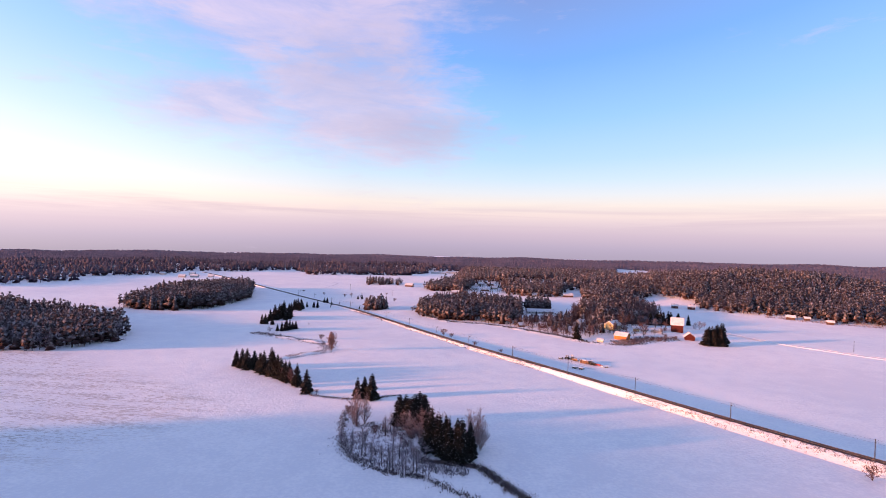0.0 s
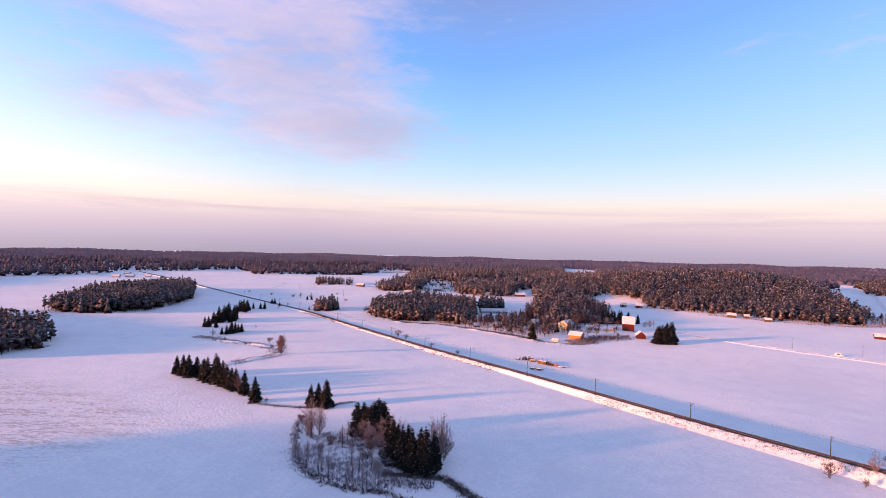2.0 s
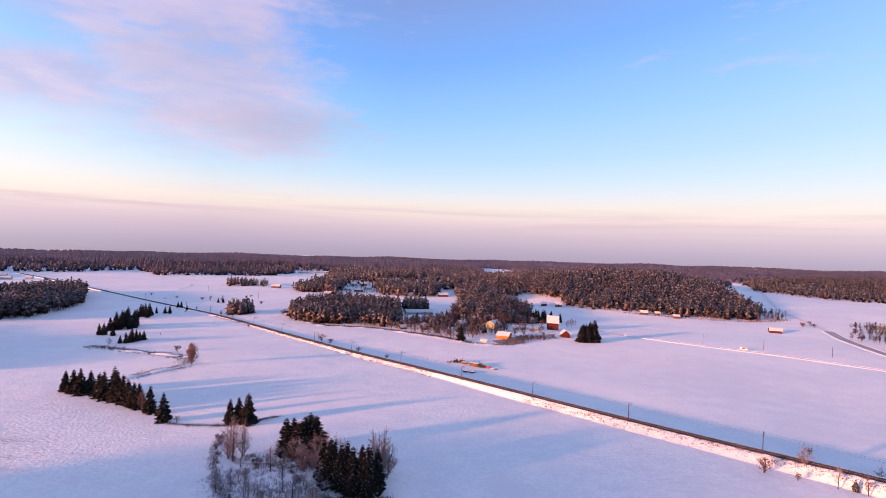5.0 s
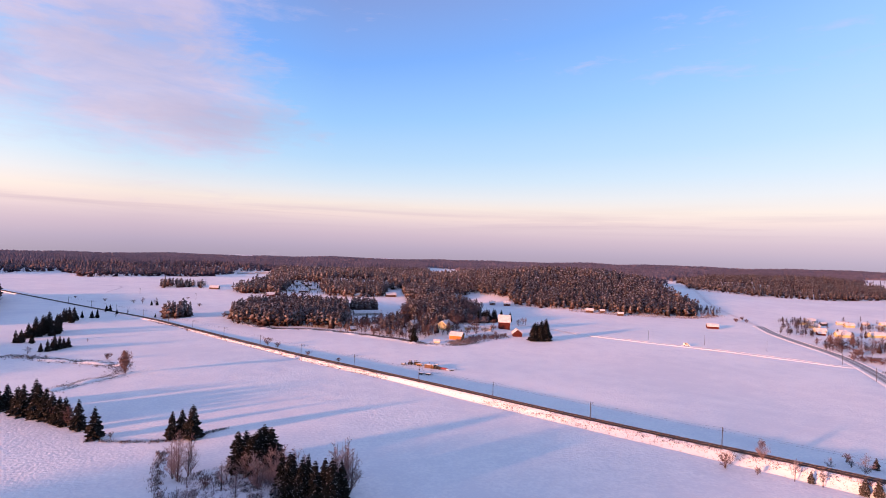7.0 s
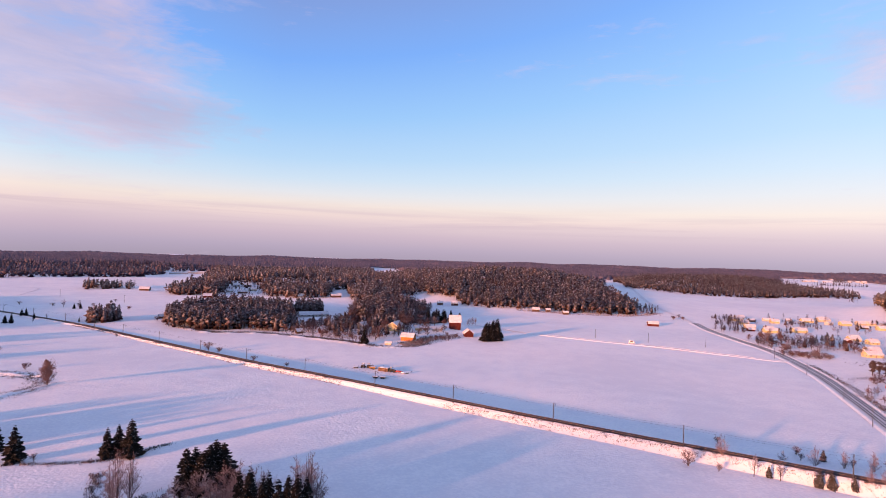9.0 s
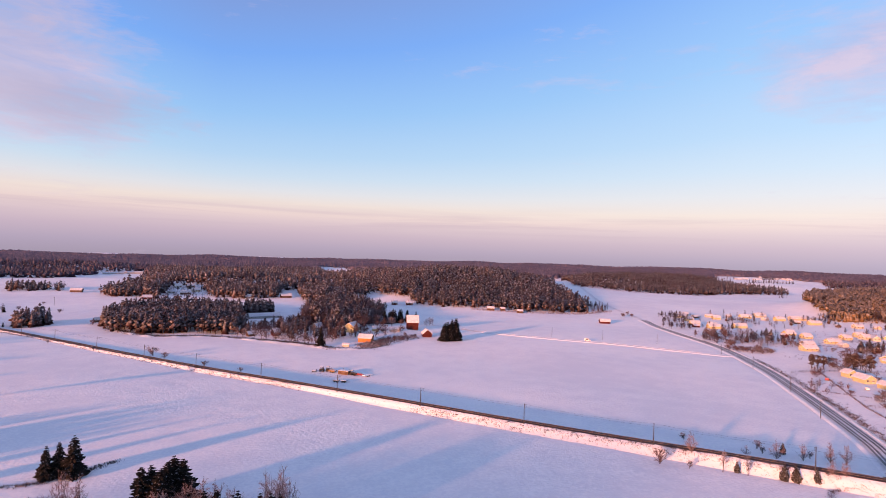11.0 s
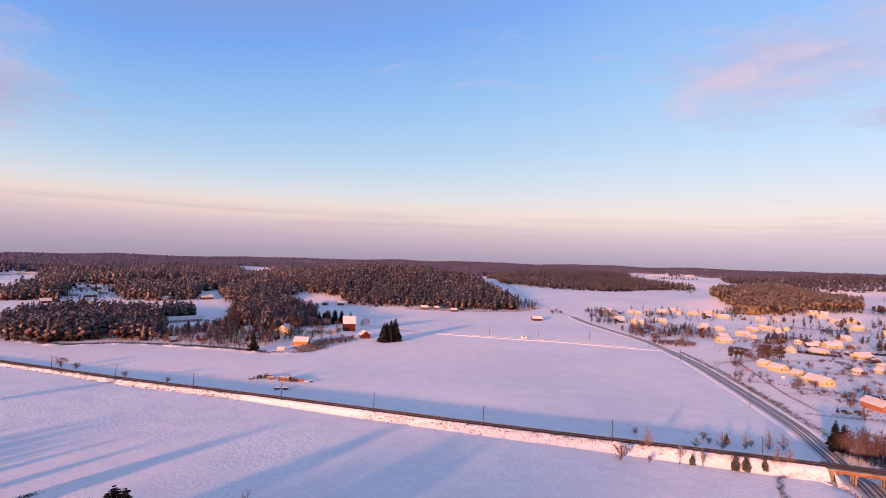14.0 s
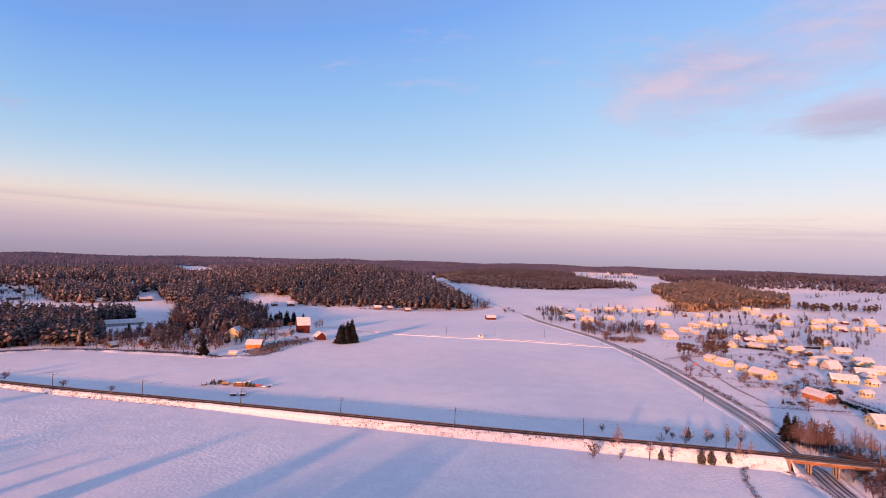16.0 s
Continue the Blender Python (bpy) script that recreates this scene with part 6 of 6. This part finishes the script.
for x, y, r, n, kind, h0, h1 in ((508, 480, 16, 8, "thin", 7, 11), (490, 447, 10, 6, "thin", 6, 10), (430, 362, 14, 9, "thin", 8, 12), (455, 350, 14, 9, "thin", 8, 12), (478, 342, 10, 5, "thin", 7, 11), (452, 322, 14, 6, "thin", 6, 10), (388, 300, 9, 9, "shrub", 3, 4.5), (381, 315, 6, 4, "shrub", 3, 4),
                                 (361, 243, 5, 3, "pine", 7, 9), (382, 228, 8, 6, "pine", 7, 11), (386, 234, 6, 3, "thin", 6, 9), (490, 268, 9, 7, "thin", 8, 11), (556, 222, 10, 6, "thin", 7, 11), (508, 196, 9, 5, "pine", 6, 9), (511, 178, 10, 6, "thin", 8, 12), (558, 176, 8, 6, "thin", 9, 13), (615, 200, 25, 8, "thin", 6, 10),
                                 (620, 340, 40, 9, "thin", 6, 10), (560, 390, 30, 9, "thin", 6, 10), (690, 280, 40, 5, "pine", 6, 9), (410, 195, 16, 6, "shrub", 2, 3), (290, 160, 12, 4, "shrub", 2, 3), (282, 134, 6, 5, "shrub", 2, 3.5), (470, 215, 20, 6, "shrub", 2, 4), (660, 225, 40, 10, "thin", 6, 10), (335, 160, 20, 5, "shrub", 2, 3), (300, 200, 14, 5, "thin", 5, 8),
                                 (700, 330, 50, 10, "thin", 6, 10), (760, 240, 50, 12, "thin", 6, 10), (590, 280, 40, 10, "thin", 5, 9), (440, 260, 25, 8, "thin", 4, 7), (360, 190, 25, 9, "thin", 3, 6), (520, 220, 30, 8, "thin", 4, 8), (600, 440, 50, 12, "thin", 6, 10), (540, 440, 40, 10, "thin", 6, 10), (420, 340, 30, 9, "thin", 6, 10), (470, 400, 20, 6, "thin", 6, 10),
                                 (395, 165, 25, 10, "shrub", 2, 3.5), (440, 180, 25, 8, "shrub", 2, 3), (310, 140, 20, 8, "shrub", 1.5, 3), (550, 290, 30, 8, "shrub", 2, 3.5), (640, 300, 40, 4, "pine", 5, 8), (860, 290, 22, 12, "pine", 9, 13), (930, 255, 30, 12, "pine", 8, 12)):
    kind = "bush" if kind == "shrub" else kind
    for k in range(int(n * 1.6)):
        a, d = village_rng.uniform(0, 6.28), r * math.sqrt(village_rng.uniform(0, 1))
        garden_tree(kind, x + math.cos(a) * d, y + math.sin(a) * d, village_rng.uniform(h0, h1), "among the village houses", 1.2)
for x, y, h in ((288, 136, 3.5), (290, 134, 4), (286, 132, 3), (297, 158, 3), (263, 150, 2.6), (276, 128, 2.4)):
    tree("snowspruce", x, y, h, "in a village garden", group="garden spruces")


for k in range(80):
    t = village_rng.uniform(0, 1) ** 0.8
    x, y = 290 + 460 * t + village_rng.normal(0, 18), 150 + 130 * t + village_rng.normal(0, 26 + 55 * t)
    if (x - 232) * 0.70 - (y - 166) * 0.71 > 14:
        garden_tree("bush" if k % 3 else "thin", x, y, village_rng.uniform(1.6, 3.6) if k % 3 else village_rng.uniform(5, 9), "between the village gardens", 1.2)
for k in range(70):
    t = village_rng.uniform(0, 1)
    x, y = 280 + 420 * t + village_rng.normal(0, 12), 142 + 120 * t + village_rng.normal(0, 20 + 50 * t)
    if (x - 232) * 0.70 - (y - 166) * 0.71 > 16:
        garden_tree("bush", x, y, village_rng.uniform(1.4, 3.0), "between the village gardens", 1.5)
for x, y, n, r in ((386, 308, 9, 9), (405, 345, 8, 12), (420, 372, 8, 12), (440, 300, 7, 8), (372, 236, 9, 8), (395, 246, 7, 8), (336, 230, 4, 4), (418, 252, 8, 8), (455, 262, 8, 10), (470, 330, 8, 10), (404, 330, 8, 9), (300, 178, 5, 6), (318, 152, 5, 6), (280, 150, 3, 4)):
    for k in range(n):
        garden_tree("bush" if k % 2 else "thin", x + village_rng.normal(0, r * 0.55), y + village_rng.normal(0, r * 0.55), village_rng.uniform(2.5, 4.5) if k % 2 else village_rng.uniform(5, 8), "by village gardens", 1.35)
for kind, hs, wide, words, seed in (("bush", (2.0, 4.2), (1.3, 2.0), "bare dark bushes in the far village gardens", 961), ("thin", (5.5, 10), (0.9, 1.3), "bare frosted trees in the far village gardens", 962)):
    spots = np.array(BEYOND[kind])
    wood("garden_trees", words, spots[:, 0], spots[:, 1], hs, (0, 0.06, 1), 80, seed, [BARK, PINE, TWIG], wide)


# thickets of leafless trees between the plots
thicket_x, thicket_y = [], []
for x, y, r, n in ((427, 336, 13, 26), (446, 320, 10, 18), (440, 418, 14, 24), (474, 266, 10, 20), (498, 256, 9, 14), (524, 198, 10, 16), (508, 482, 14, 22), (470, 448, 12, 18), (402, 352, 9, 14), (590, 262, 14, 16), (640, 395, 16, 18), (556, 428, 14, 16)):
    a, d = village_rng.uniform(0, 6.28, n), r * np.sqrt(village_rng.uniform(0, 1, n))
    thicket_x.append(x + np.cos(a) * d)
    thicket_y.append(y + np.sin(a) * d)
wood("thicket", "dense leafless violet-brown trees between the village plots", np.concatenate(thicket_x), np.concatenate(thicket_y), (6, 10.5), (0.2, 0.2, 6), 70, 975, [BARK, PINE, REDTWIG], (1.1, 1.6))


def hedge(line, height, label, seed):
    rng = np.random.default_rng(seed)
    pts = spline(line, 0.7)
    n = len(pts)
    s = Soup()
    for p in pts:
        for k in range(9):
            c = np.array((p[0] + rng.normal(0, 0.35), p[1] + rng.normal(0, 0.35), float(ground_z(p[0], p[1])) + height * rng.uniform(0.05, 1)))
            d1, d2 = rng.normal(0, 0.4, 3), rng.normal(0, 0.35, 3)
            s.add([c + d1, c - d1 * 0.5 + d2, c - d1 * 0.5 - d2], [(0, 1, 2)])
    v, f, sl = s.arrays()
    return tagged(link_mesh("hedge", v, f, NEEDLE, sl), label, "hedge")


hedge([(433, 231), (437, 219), (443, 207)], 1.6, "clipped dark hedge along a village garden", 1)
hedge([(304, 152), (306, 144), (307, 136)], 2.2, "dark hedge behind the brick house", 2)
hedge([(284, 131), (276, 121), (268, 111)], 1.8, "long dark hedge down the village slope", 3)
hedge([(-272, 286), (-264, 292), (-256, 298)], 2.2, "dark clipped hedge before the pine grove", 4)
hedge([(476, 206), (492, 190)], 1.5, "dark garden hedge between village houses", 5)
hedge([(516, 262), (530, 246)], 1.5, "dark garden hedge beside a village street", 6)

def bare_hedge(line, height, label, seed):
    """A row of leafless hedge twigs."""
    rng = np.random.default_rng(seed)
    pts = spline(line, 0.5)
    s = Soup()
    for p in pts:
        z = float(ground_z(p[0], p[1]))
        if rng.random() < 0.25:
            continue
        for k in range(8):
            b = np.array((p[0] + rng.normal(0, 0.3), p[1] + rng.normal(0, 0.3), z))
            e = b + np.array((rng.normal(0, 0.35), rng.normal(0, 0.35), height * rng.uniform(0.5, 1.1)))
            w = rng.normal(0, 0.05, 3)
            s.add([b + w, b - w, e], [(0, 1, 2)])
    v, f, sl = s.arrays()
    return tagged(link_mesh("hedge", v, f, TWIG, sl), label, "hedge")


for k, (line, height) in enumerate((([(431, 232), (434, 218), (439, 204)], 1.5), ([(297, 182), (305, 157)], 1.2), ([(297, 132), (289, 122), (282, 114)], 2.0), ([(669, 248), (669, 213), (671, 181)], 1.6),
                                    ([(351, 238), (310, 204), (279, 178)], 0.9), ([(279, 178), (257, 155)], 0.9), ([(249, 158), (257, 140), (269, 124)], 0.8), ([(291, 222), (301, 186)], 0.9), ([(424, 171), (433, 138)], 1.4),
                                    ([(390, 160), (405, 132)], 1.3), ([(360, 190), (372, 168)], 1.2), ([(520, 320), (540, 282)], 1.5), ([(600, 330), (640, 250)], 1.6), ([(470, 300), (484, 272)], 1.4))):
    bare_hedge(line, height, "thin leafless hedge along a village plot" if height < 1.3 else "dense leafless hedge between village plots", 80 + k)

weeds("garden_scrub", "low frosted scrub and stalks over the village gardens", [(270, 130), (330, 165), (400, 175), (470, 200)], 30.0, 700, 0.7, 720, TWIG)
weeds("garden_scrub", "low frosted scrub between the village houses", [(380, 250), (440, 240), (520, 225), (600, 215)], 30.0, 700, 1.0, 721, TWIG)
weeds("garden_scrub", "low frosted scrub beyond the village street", [(430, 330), (500, 320), (580, 300), (680, 260), (760, 220)], 45.0, 1000, 1.2, 722, TWIG)
weeds("roadside_scrub", "russet scrub on the slope above the road", [(206, 124), (236, 152), (276, 192), (320, 238)], 4.0, 500, 0.4, 723, WEED)
weeds("bridge_scrub", "dark scrub on the slopes round the bridge", [(176, 82), (186, 92), (196, 104), (206, 116), (212, 126)], 7.0, 1600, 1.4, 724, REDTWIG)

# streets of the village
for pts, w in (([(293, 216), (331, 241), (360, 231), (400, 214), (436, 203), (470, 182)], 2.2), ([(255, 146), (262, 126), (272, 108), (300, 96), (392, 130), (432, 166)], 2.0), ([(400, 276), (436, 236), (480, 215), (540, 230), (610, 250)], 2.2), ([(358, 303), (400, 317), (430, 320), (480, 322), (560, 330), (640, 330)], 2.2), ([(580, 270), (642, 254), (700, 225), (760, 190)], 2.2)):
    st = strip("street", spline(pts, 4.0), [-w, 0, w], [0.08, 0.14, 0.08], PACKED, base=ground_z)
    tagged(st, "narrow village street of packed snow", "street", kind="structure")


for pts, w in (([(34, 860), (34, 826), (33, 776), (37, 706), (45, 643), (20, 625), (-15, 616), (-45, 581), (-72, 556), (-84, 520)], 2.4), ([(-330, 845), (-240, 838), (-227, 742), (-180, 700)], 1.4)):
    st = strip("field_track", spline(pts, 5.0), [-w, 0, w], [0.08, 0.14, 0.08], PACKED, base=ground_z)
    tagged(st, "packed snow track across the far fields", "track", kind="structure")


# ---- fences, poles, cars ----
def fence(line, height, label):
    pts = spline(line, 2.6)
    f = thing("fence", Matrix(), label, "fence")
    for k, p in enumerate(pts):
        bm = bmesh.new()
        z = float(ground_z(p[0], p[1]))
        add_tube(bm, (p[0], p[1], z - 0.3), (p[0], p[1], z + height), 0.07, 0.06, 5)
        part("post", bm, BROWN_WALL, f)
    for hgt in (0.45, 0.9):
        bm = bmesh.new()
        for a, b in zip(pts, pts[1:]):
            add_tube(bm, (a[0], a[1], float(ground_z(a[0], a[1])) + height * hgt), (b[0], b[1], float(ground_z(b[0], b[1])) + height * hgt), 0.05, 0.05, 4)
        part("rail", bm, BROWN_WALL, f)


fence([(254, 149), (258, 138), (264, 124)], 1.2, "brown wooden fence below the village gardens")
fence([(280, 178), (288, 168), (297, 157)], 1.2, "brown wooden fence beside the brick house")
fence([(331, 243), (350, 236), (366, 220)], 1.2, "brown wooden fence at the village edge")


def pole(x, y, h, label):
    p = thing("utility_pole", pose(x, y, float(ground_z(x, y)), 0, 0, 40), label, "pole", "poles along the lane")
    bm = bmesh.new()
    add_tube(bm, (0, 0, -1), (0, 0, h), 0.16, 0.11, 7)
    part("post", bm, POLE_WOOD, p)
    bm = bmesh.new()
    add_box(bm, -0.9, -0.06, h - 0.6, 0.9, 0.06, h - 0.45)
    part("crossarm", bm, POLE_WOOD, p)
    for u in (-0.8, 0.8):
        bm = bmesh.new()
        add_tube(bm, (u, 0, h - 0.45), (u, 0, h - 0.2), 0.05, 0.04, 6)
        part("insulator", bm, WHITE_TRIM, p, "white insulator")


for x, y in ((352, 306), (336, 352), (302, 378), (268, 402), (278, 213), (322, 262), (240, 178), (-190, 740), (-120, 690), (-60, 645), (-66, 586)):
    pole(x, y, 8.0, "slim wooden utility pole standing in snow")


def car(x, y, angle, paint, label, van=False, z=0.1):
    c = thing("car" if not van else "van", pose(x, y, float(ground_z(x, y)) + z, 0, 0, angle), label, "car" if not van else "van")
    L, W, H = (4.9, 1.95, 2.2) if van else (4.4, 1.8, 1.45)
    bm = bmesh.new()
    side = [(-L / 2, 0.35), (L / 2, 0.35), (L / 2, 0.8), (L * 0.30, 0.95), (L * 0.17, H - 0.06), (L * 0.10, H), (-L * (0.46 if van else 0.28), H), (-L * (0.49 if van else 0.42), 0.95), (-L / 2, 0.85)]
    a = [bm.verts.new((p[0], -W / 2, p[1])) for p in side]
    b = [bm.verts.new((p[0], W / 2, p[1])) for p in side]
    bm.faces.new(a)
    bm.faces.new(b[::-1])
    for k in range(len(side)):
        j = (k + 1) % len(side)
        bm.faces.new((a[j], a[k], b[k], b[j]))
    bmesh.ops.recalc_face_normals(bm, faces=bm.faces)
    bmesh.ops.bevel(bm, geom=list(bm.edges), offset=0.06, segments=1, affect="EDGES")
    part("body", bm, paint, c)
    for s in (-1, 1):
        bm = bmesh.new()
        add_box(bm, -L * 0.26, s * W / 2 - 0.01, 0.98, L * 0.14, s * W / 2 + 0.015, H - 0.18)
        part("side_window", bm, DARKGLASS, c)
    bm = bmesh.new()
    vs = [bm.verts.new(p) for p in ((L * 0.295, -W * 0.42, 0.99), (L * 0.295, W * 0.42, 0.99), (L * 0.19, W * 0.40, H - 0.1), (L * 0.19, -W * 0.40, H - 0.1))]
    bm.faces.new(vs)
    bmesh.ops.translate(bm, verts=bm.verts, vec=(0.05, 0, 0.02))
    part("windscreen", bm, DARKGLASS, c)
    for u in (-L * 0.31, L * 0.31):
        for s in (-1, 1):
            bm = bmesh.new()
            add_tube(bm, (u, s * (W / 2 - 0.2), 0.32), (u, s * (W / 2 + 0.02), 0.32), 0.33, 0.33, 12)
            part("wheel", bm, TYRE, c)


car(284, 376.5, -43, CAR_WHITE, "white van driving along the snowy lane", van=True, z=0.2)
car(267, 143, 60, CAR_DARK, "snow-dusted dark car parked in a yard")
car(264, 147, 60, CAR_DARK, "snow-dusted dark car parked beside another car")
car(319, 196, 30, CAR_WHITE, "pale car parked beside a yellow house")
car(327, 220, 20, RED_PAINT, "red car parked by the village street")
car(300, 158, 40, CAR_DARK, "dark car parked by the hedge")
car(148, 452, 10, CAR_DARK, "dark car parked beside the red barn")
car(134, 447, 10, CAR_DARK, "dark car parked in the farmyard")
car(198, 452, -40, CAR_WHITE, "pale car standing at the farm entrance")


# ---- timber and farm machines in the field ----
def timber_stack(x, y, angle, length, label):
    st = thing("timber_stack", pose(x, y, float(ground_z(x, y)), 0, 0, angle), label, "timber stack")
    rng = np.random.default_rng(int(x * 7))
    for row in range(5):
        for k in range(7):
            bm = bmesh.new()
            u, w = -1.5 + k * 0.48 + (row % 2) * 0.2, 0.45 + row * 0.36
            e = rng.uniform(-0.2, 0.2)
            add_tube(bm, (-length / 2 + e, u, w), (length / 2 + e, u, w), 0.21, 0.19, 7)
            part("log", bm, LOG_END, st)
    for u in (-length * 0.3, length * 0.3):
        bm = bmesh.new()
        for s in (-1.85, 1.95):
            add_box(bm, u - 0.08, s - 0.08, 0, u + 0.08, s + 0.08, 2.9)
        add_box(bm, u - 0.1, -2, 0.05, u + 0.1, 2.1, 0.22)
        part("stake", bm, BROWN_WALL, st)
    bm = bmesh.new()
    add_box(bm, -length / 2, -1.6, 2.08, length / 2, 1.7, 2.24, bevel=0.06)
    part("snow_cap", bm, SNOW, st, "layer of snow on the logs")


def wheel_part(parent, x, y, r, w=0.35):
    bm = bmesh.new()
    add_tube(bm, (x, y - w / 2, r), (x, y + w / 2, r), r, r, 14)
    wh = part("wheel", bm, TYRE, parent)
    bm = bmesh.new()
    add_tube(bm, (x, y - w / 2 - 0.02, r), (x, y + w / 2 + 0.02, r), r * 0.5, r * 0.5, 10)
    part("rim", bm, DARK_STEEL, wh)


def trailer(x, y, angle, length, material, label, load=0.0):
    t = thing("farm_trailer", pose(x, y, float(ground_z(x, y)), 0, 0, angle), label, "trailer")
    bm = bmesh.new()
    add_box(bm, -length / 2, -1.1, 0.75, length / 2, 1.1, 0.95, bevel=0.03)
    part("bed", bm, material, t)
    bm = bmesh.new()
    add_box(bm, length / 2, -0.08, 0.7, length / 2 + 1.5, 0.08, 0.85)
    part("drawbar", bm, DARK_STEEL, t)
    for s in (-1, 1):
        bm = bmesh.new()
        add_box(bm, -length / 2, s * 1.1 - 0.04, 0.95, length / 2, s * 1.1 + 0.04, 0.98 + load, bevel=0.01)
        part("side_board", bm, material, t)
    bm = bmesh.new()
    add_box(bm, -length / 2 + 0.1, -1.0, 0.96, length / 2 - 0.1, 1.0, 1.12 + load * 0.6, bevel=0.08)
    part("snow_load", bm, SNOW, t, "snow lying on the bed")
    for u in (-0.6, 0.6):
        for s in (-1, 1):
            wheel_part(t, u, s * 0.95, 0.42, 0.3)


def tractor(x, y, angle, paint, label):
    t = thing("tractor", pose(x, y, float(ground_z(x, y)), 0, 0, angle), label, "tractor")
    bm = bmesh.new()
    add_box(bm, 0.2, -0.45, 0.85, 2.2, 0.45, 1.65, bevel=0.08)
    part("bonnet", bm, paint, t)
    bm = bmesh.new()
    add_box(bm, -1.3, -0.8, 1.0, 0.3, 0.8, 1.75, bevel=0.05)
    add_box(bm, -1.2, -0.75, 2.55, 0.2, 0.75, 2.75, bevel=0.05)
    for u in (-1.1, 0.1):
        for s in (-0.68, 0.68):
            add_box(bm, u - 0.05, s - 0.05, 1.7, u + 0.05, s + 0.05, 2.6)
    part("cab", bm, DARK_STEEL, t)
    bm = bmesh.new()
    add_box(bm, -1.15, -0.7, 2.75, 0.15, 0.7, 2.95, bevel=0.07)
    part("snow_cap", bm, SNOW, t, "snow on the cab roof")
    bm = bmesh.new()
    add_tube(bm, (1.3, 0.3, 1.6), (1.3, 0.3, 2.5), 0.05, 0.05, 6)
    part("exhaust", bm, DARK_STEEL, t)
    for s in (-1, 1):
        wheel_part(t, -0.8, s * 0.95, 0.8, 0.45)
        wheel_part(t, 1.5, s * 0.8, 0.5, 0.35)


def harrow(x, y, angle, label):
    t = thing("harrow", pose(x, y, float(ground_z(x, y)), 0, 0, angle), label, "farm machine")
    for v in (-1.0, 0.0, 1.0):
        bm = bmesh.new()
        add_box(bm, -2.2, v - 0.08, 0.7, 2.2, v + 0.08, 0.86)
        part("beam", bm, RED_PAINT, t)
    for u in (-1.9, -0.6, 0.6, 1.9):
        bm = bmesh.new()
        add_box(bm, u - 0.07, -1.1, 0.86, u + 0.07, 1.1, 1.0)
        part("cross_beam", bm, RED_PAINT, t)
        for v in (-1, 0, 1):
            bm = bmesh.new()
            add_tube(bm, (u, v, 0.75), (u - 0.25, v, 0.0), 0.05, 0.03, 5)
            part("tine", bm, DARK_STEEL, t)
    bm = bmesh.new()
    add_box(bm, -1.6, -0.6, 1.0, 1.4, 0.7, 1.35, bevel=0.1)
    part("seed_box", bm, RED_PAINT, t)


trailer(52, 338, 70, 5.0, DARK_STEEL, "low dark farm trailer standing in snow")
tractor(56, 337, 60, DARK_STEEL, "old dark tractor with snow on its roof")
tractor(59.5, 336, -30, DARK_STEEL, "old dark tractor half buried in snow")
trailer(60.5, 332.5, -45, 4.0, YELLOW_PAINT, "yellow farm trailer loaded with snow", 0.6)
timber_stack(65.5, 326.5, -45, 6.0, "stack of sawn golden timber capped with snow")
tractor(69, 322.5, -50, DARK_STEEL, "dark machine beside the timber stack")
harrow(72, 320.5, -45, "red harrow standing in the snow")
trailer(75.5, 317.5, 20, 5.5, SNOW, "flat trailer covered with snow")
trailer(56.5, 311, -35, 3.0, DARK_STEEL, "small dark cart near the railway")
trailer(60, 309, -35, 3.0, DARK_STEEL, "second small dark cart near the railway")

# unseen wood added past the western field edge to shade the near field
x, y = scatter([(-308, 87), (-275, 46), (-264, -5), (-340, -44), (-407, -64), (-454, -30), (-439, 36)], 6.0, wood_rng)
wood("grove", "dense frosted forest, unseen, added to shade the near field", x, y, (17, 22), (3, 5, 1), 30, 900)
# tree rows on the far fields
far_tree_rng = np.random.default_rng(44)
for (x0, y0), (x1, y1), n in (((1225, 392), (1390, 352), 30), ((1130, 300), (1300, 270), 26), ((1000, 560), (1150, 640), 14), ((960, 620), (1010, 650), 8), ((900, 275), (1010, 232), 24), ((1240, 880), (1500, 905), 60), ((1660, 1400), (1760, 1260), 40), ((1800, 1180), (2060, 1330), 50), ((1560, 1010), (1700, 1080), 30)):
    t = far_tree_rng.uniform(0, 1, n)
    fx = x0 + (x1 - x0) * t + far_tree_rng.normal(0, 5, n)
    fy = y0 + (y1 - y0) * t + far_tree_rng.normal(0, 5, n)
    wood("tree_row", "row of frosted trees across the far fields", fx, fy, (6, 12), (1, 3, 4), 20, 950 + n, [BARK, PINE, REDTWIG])
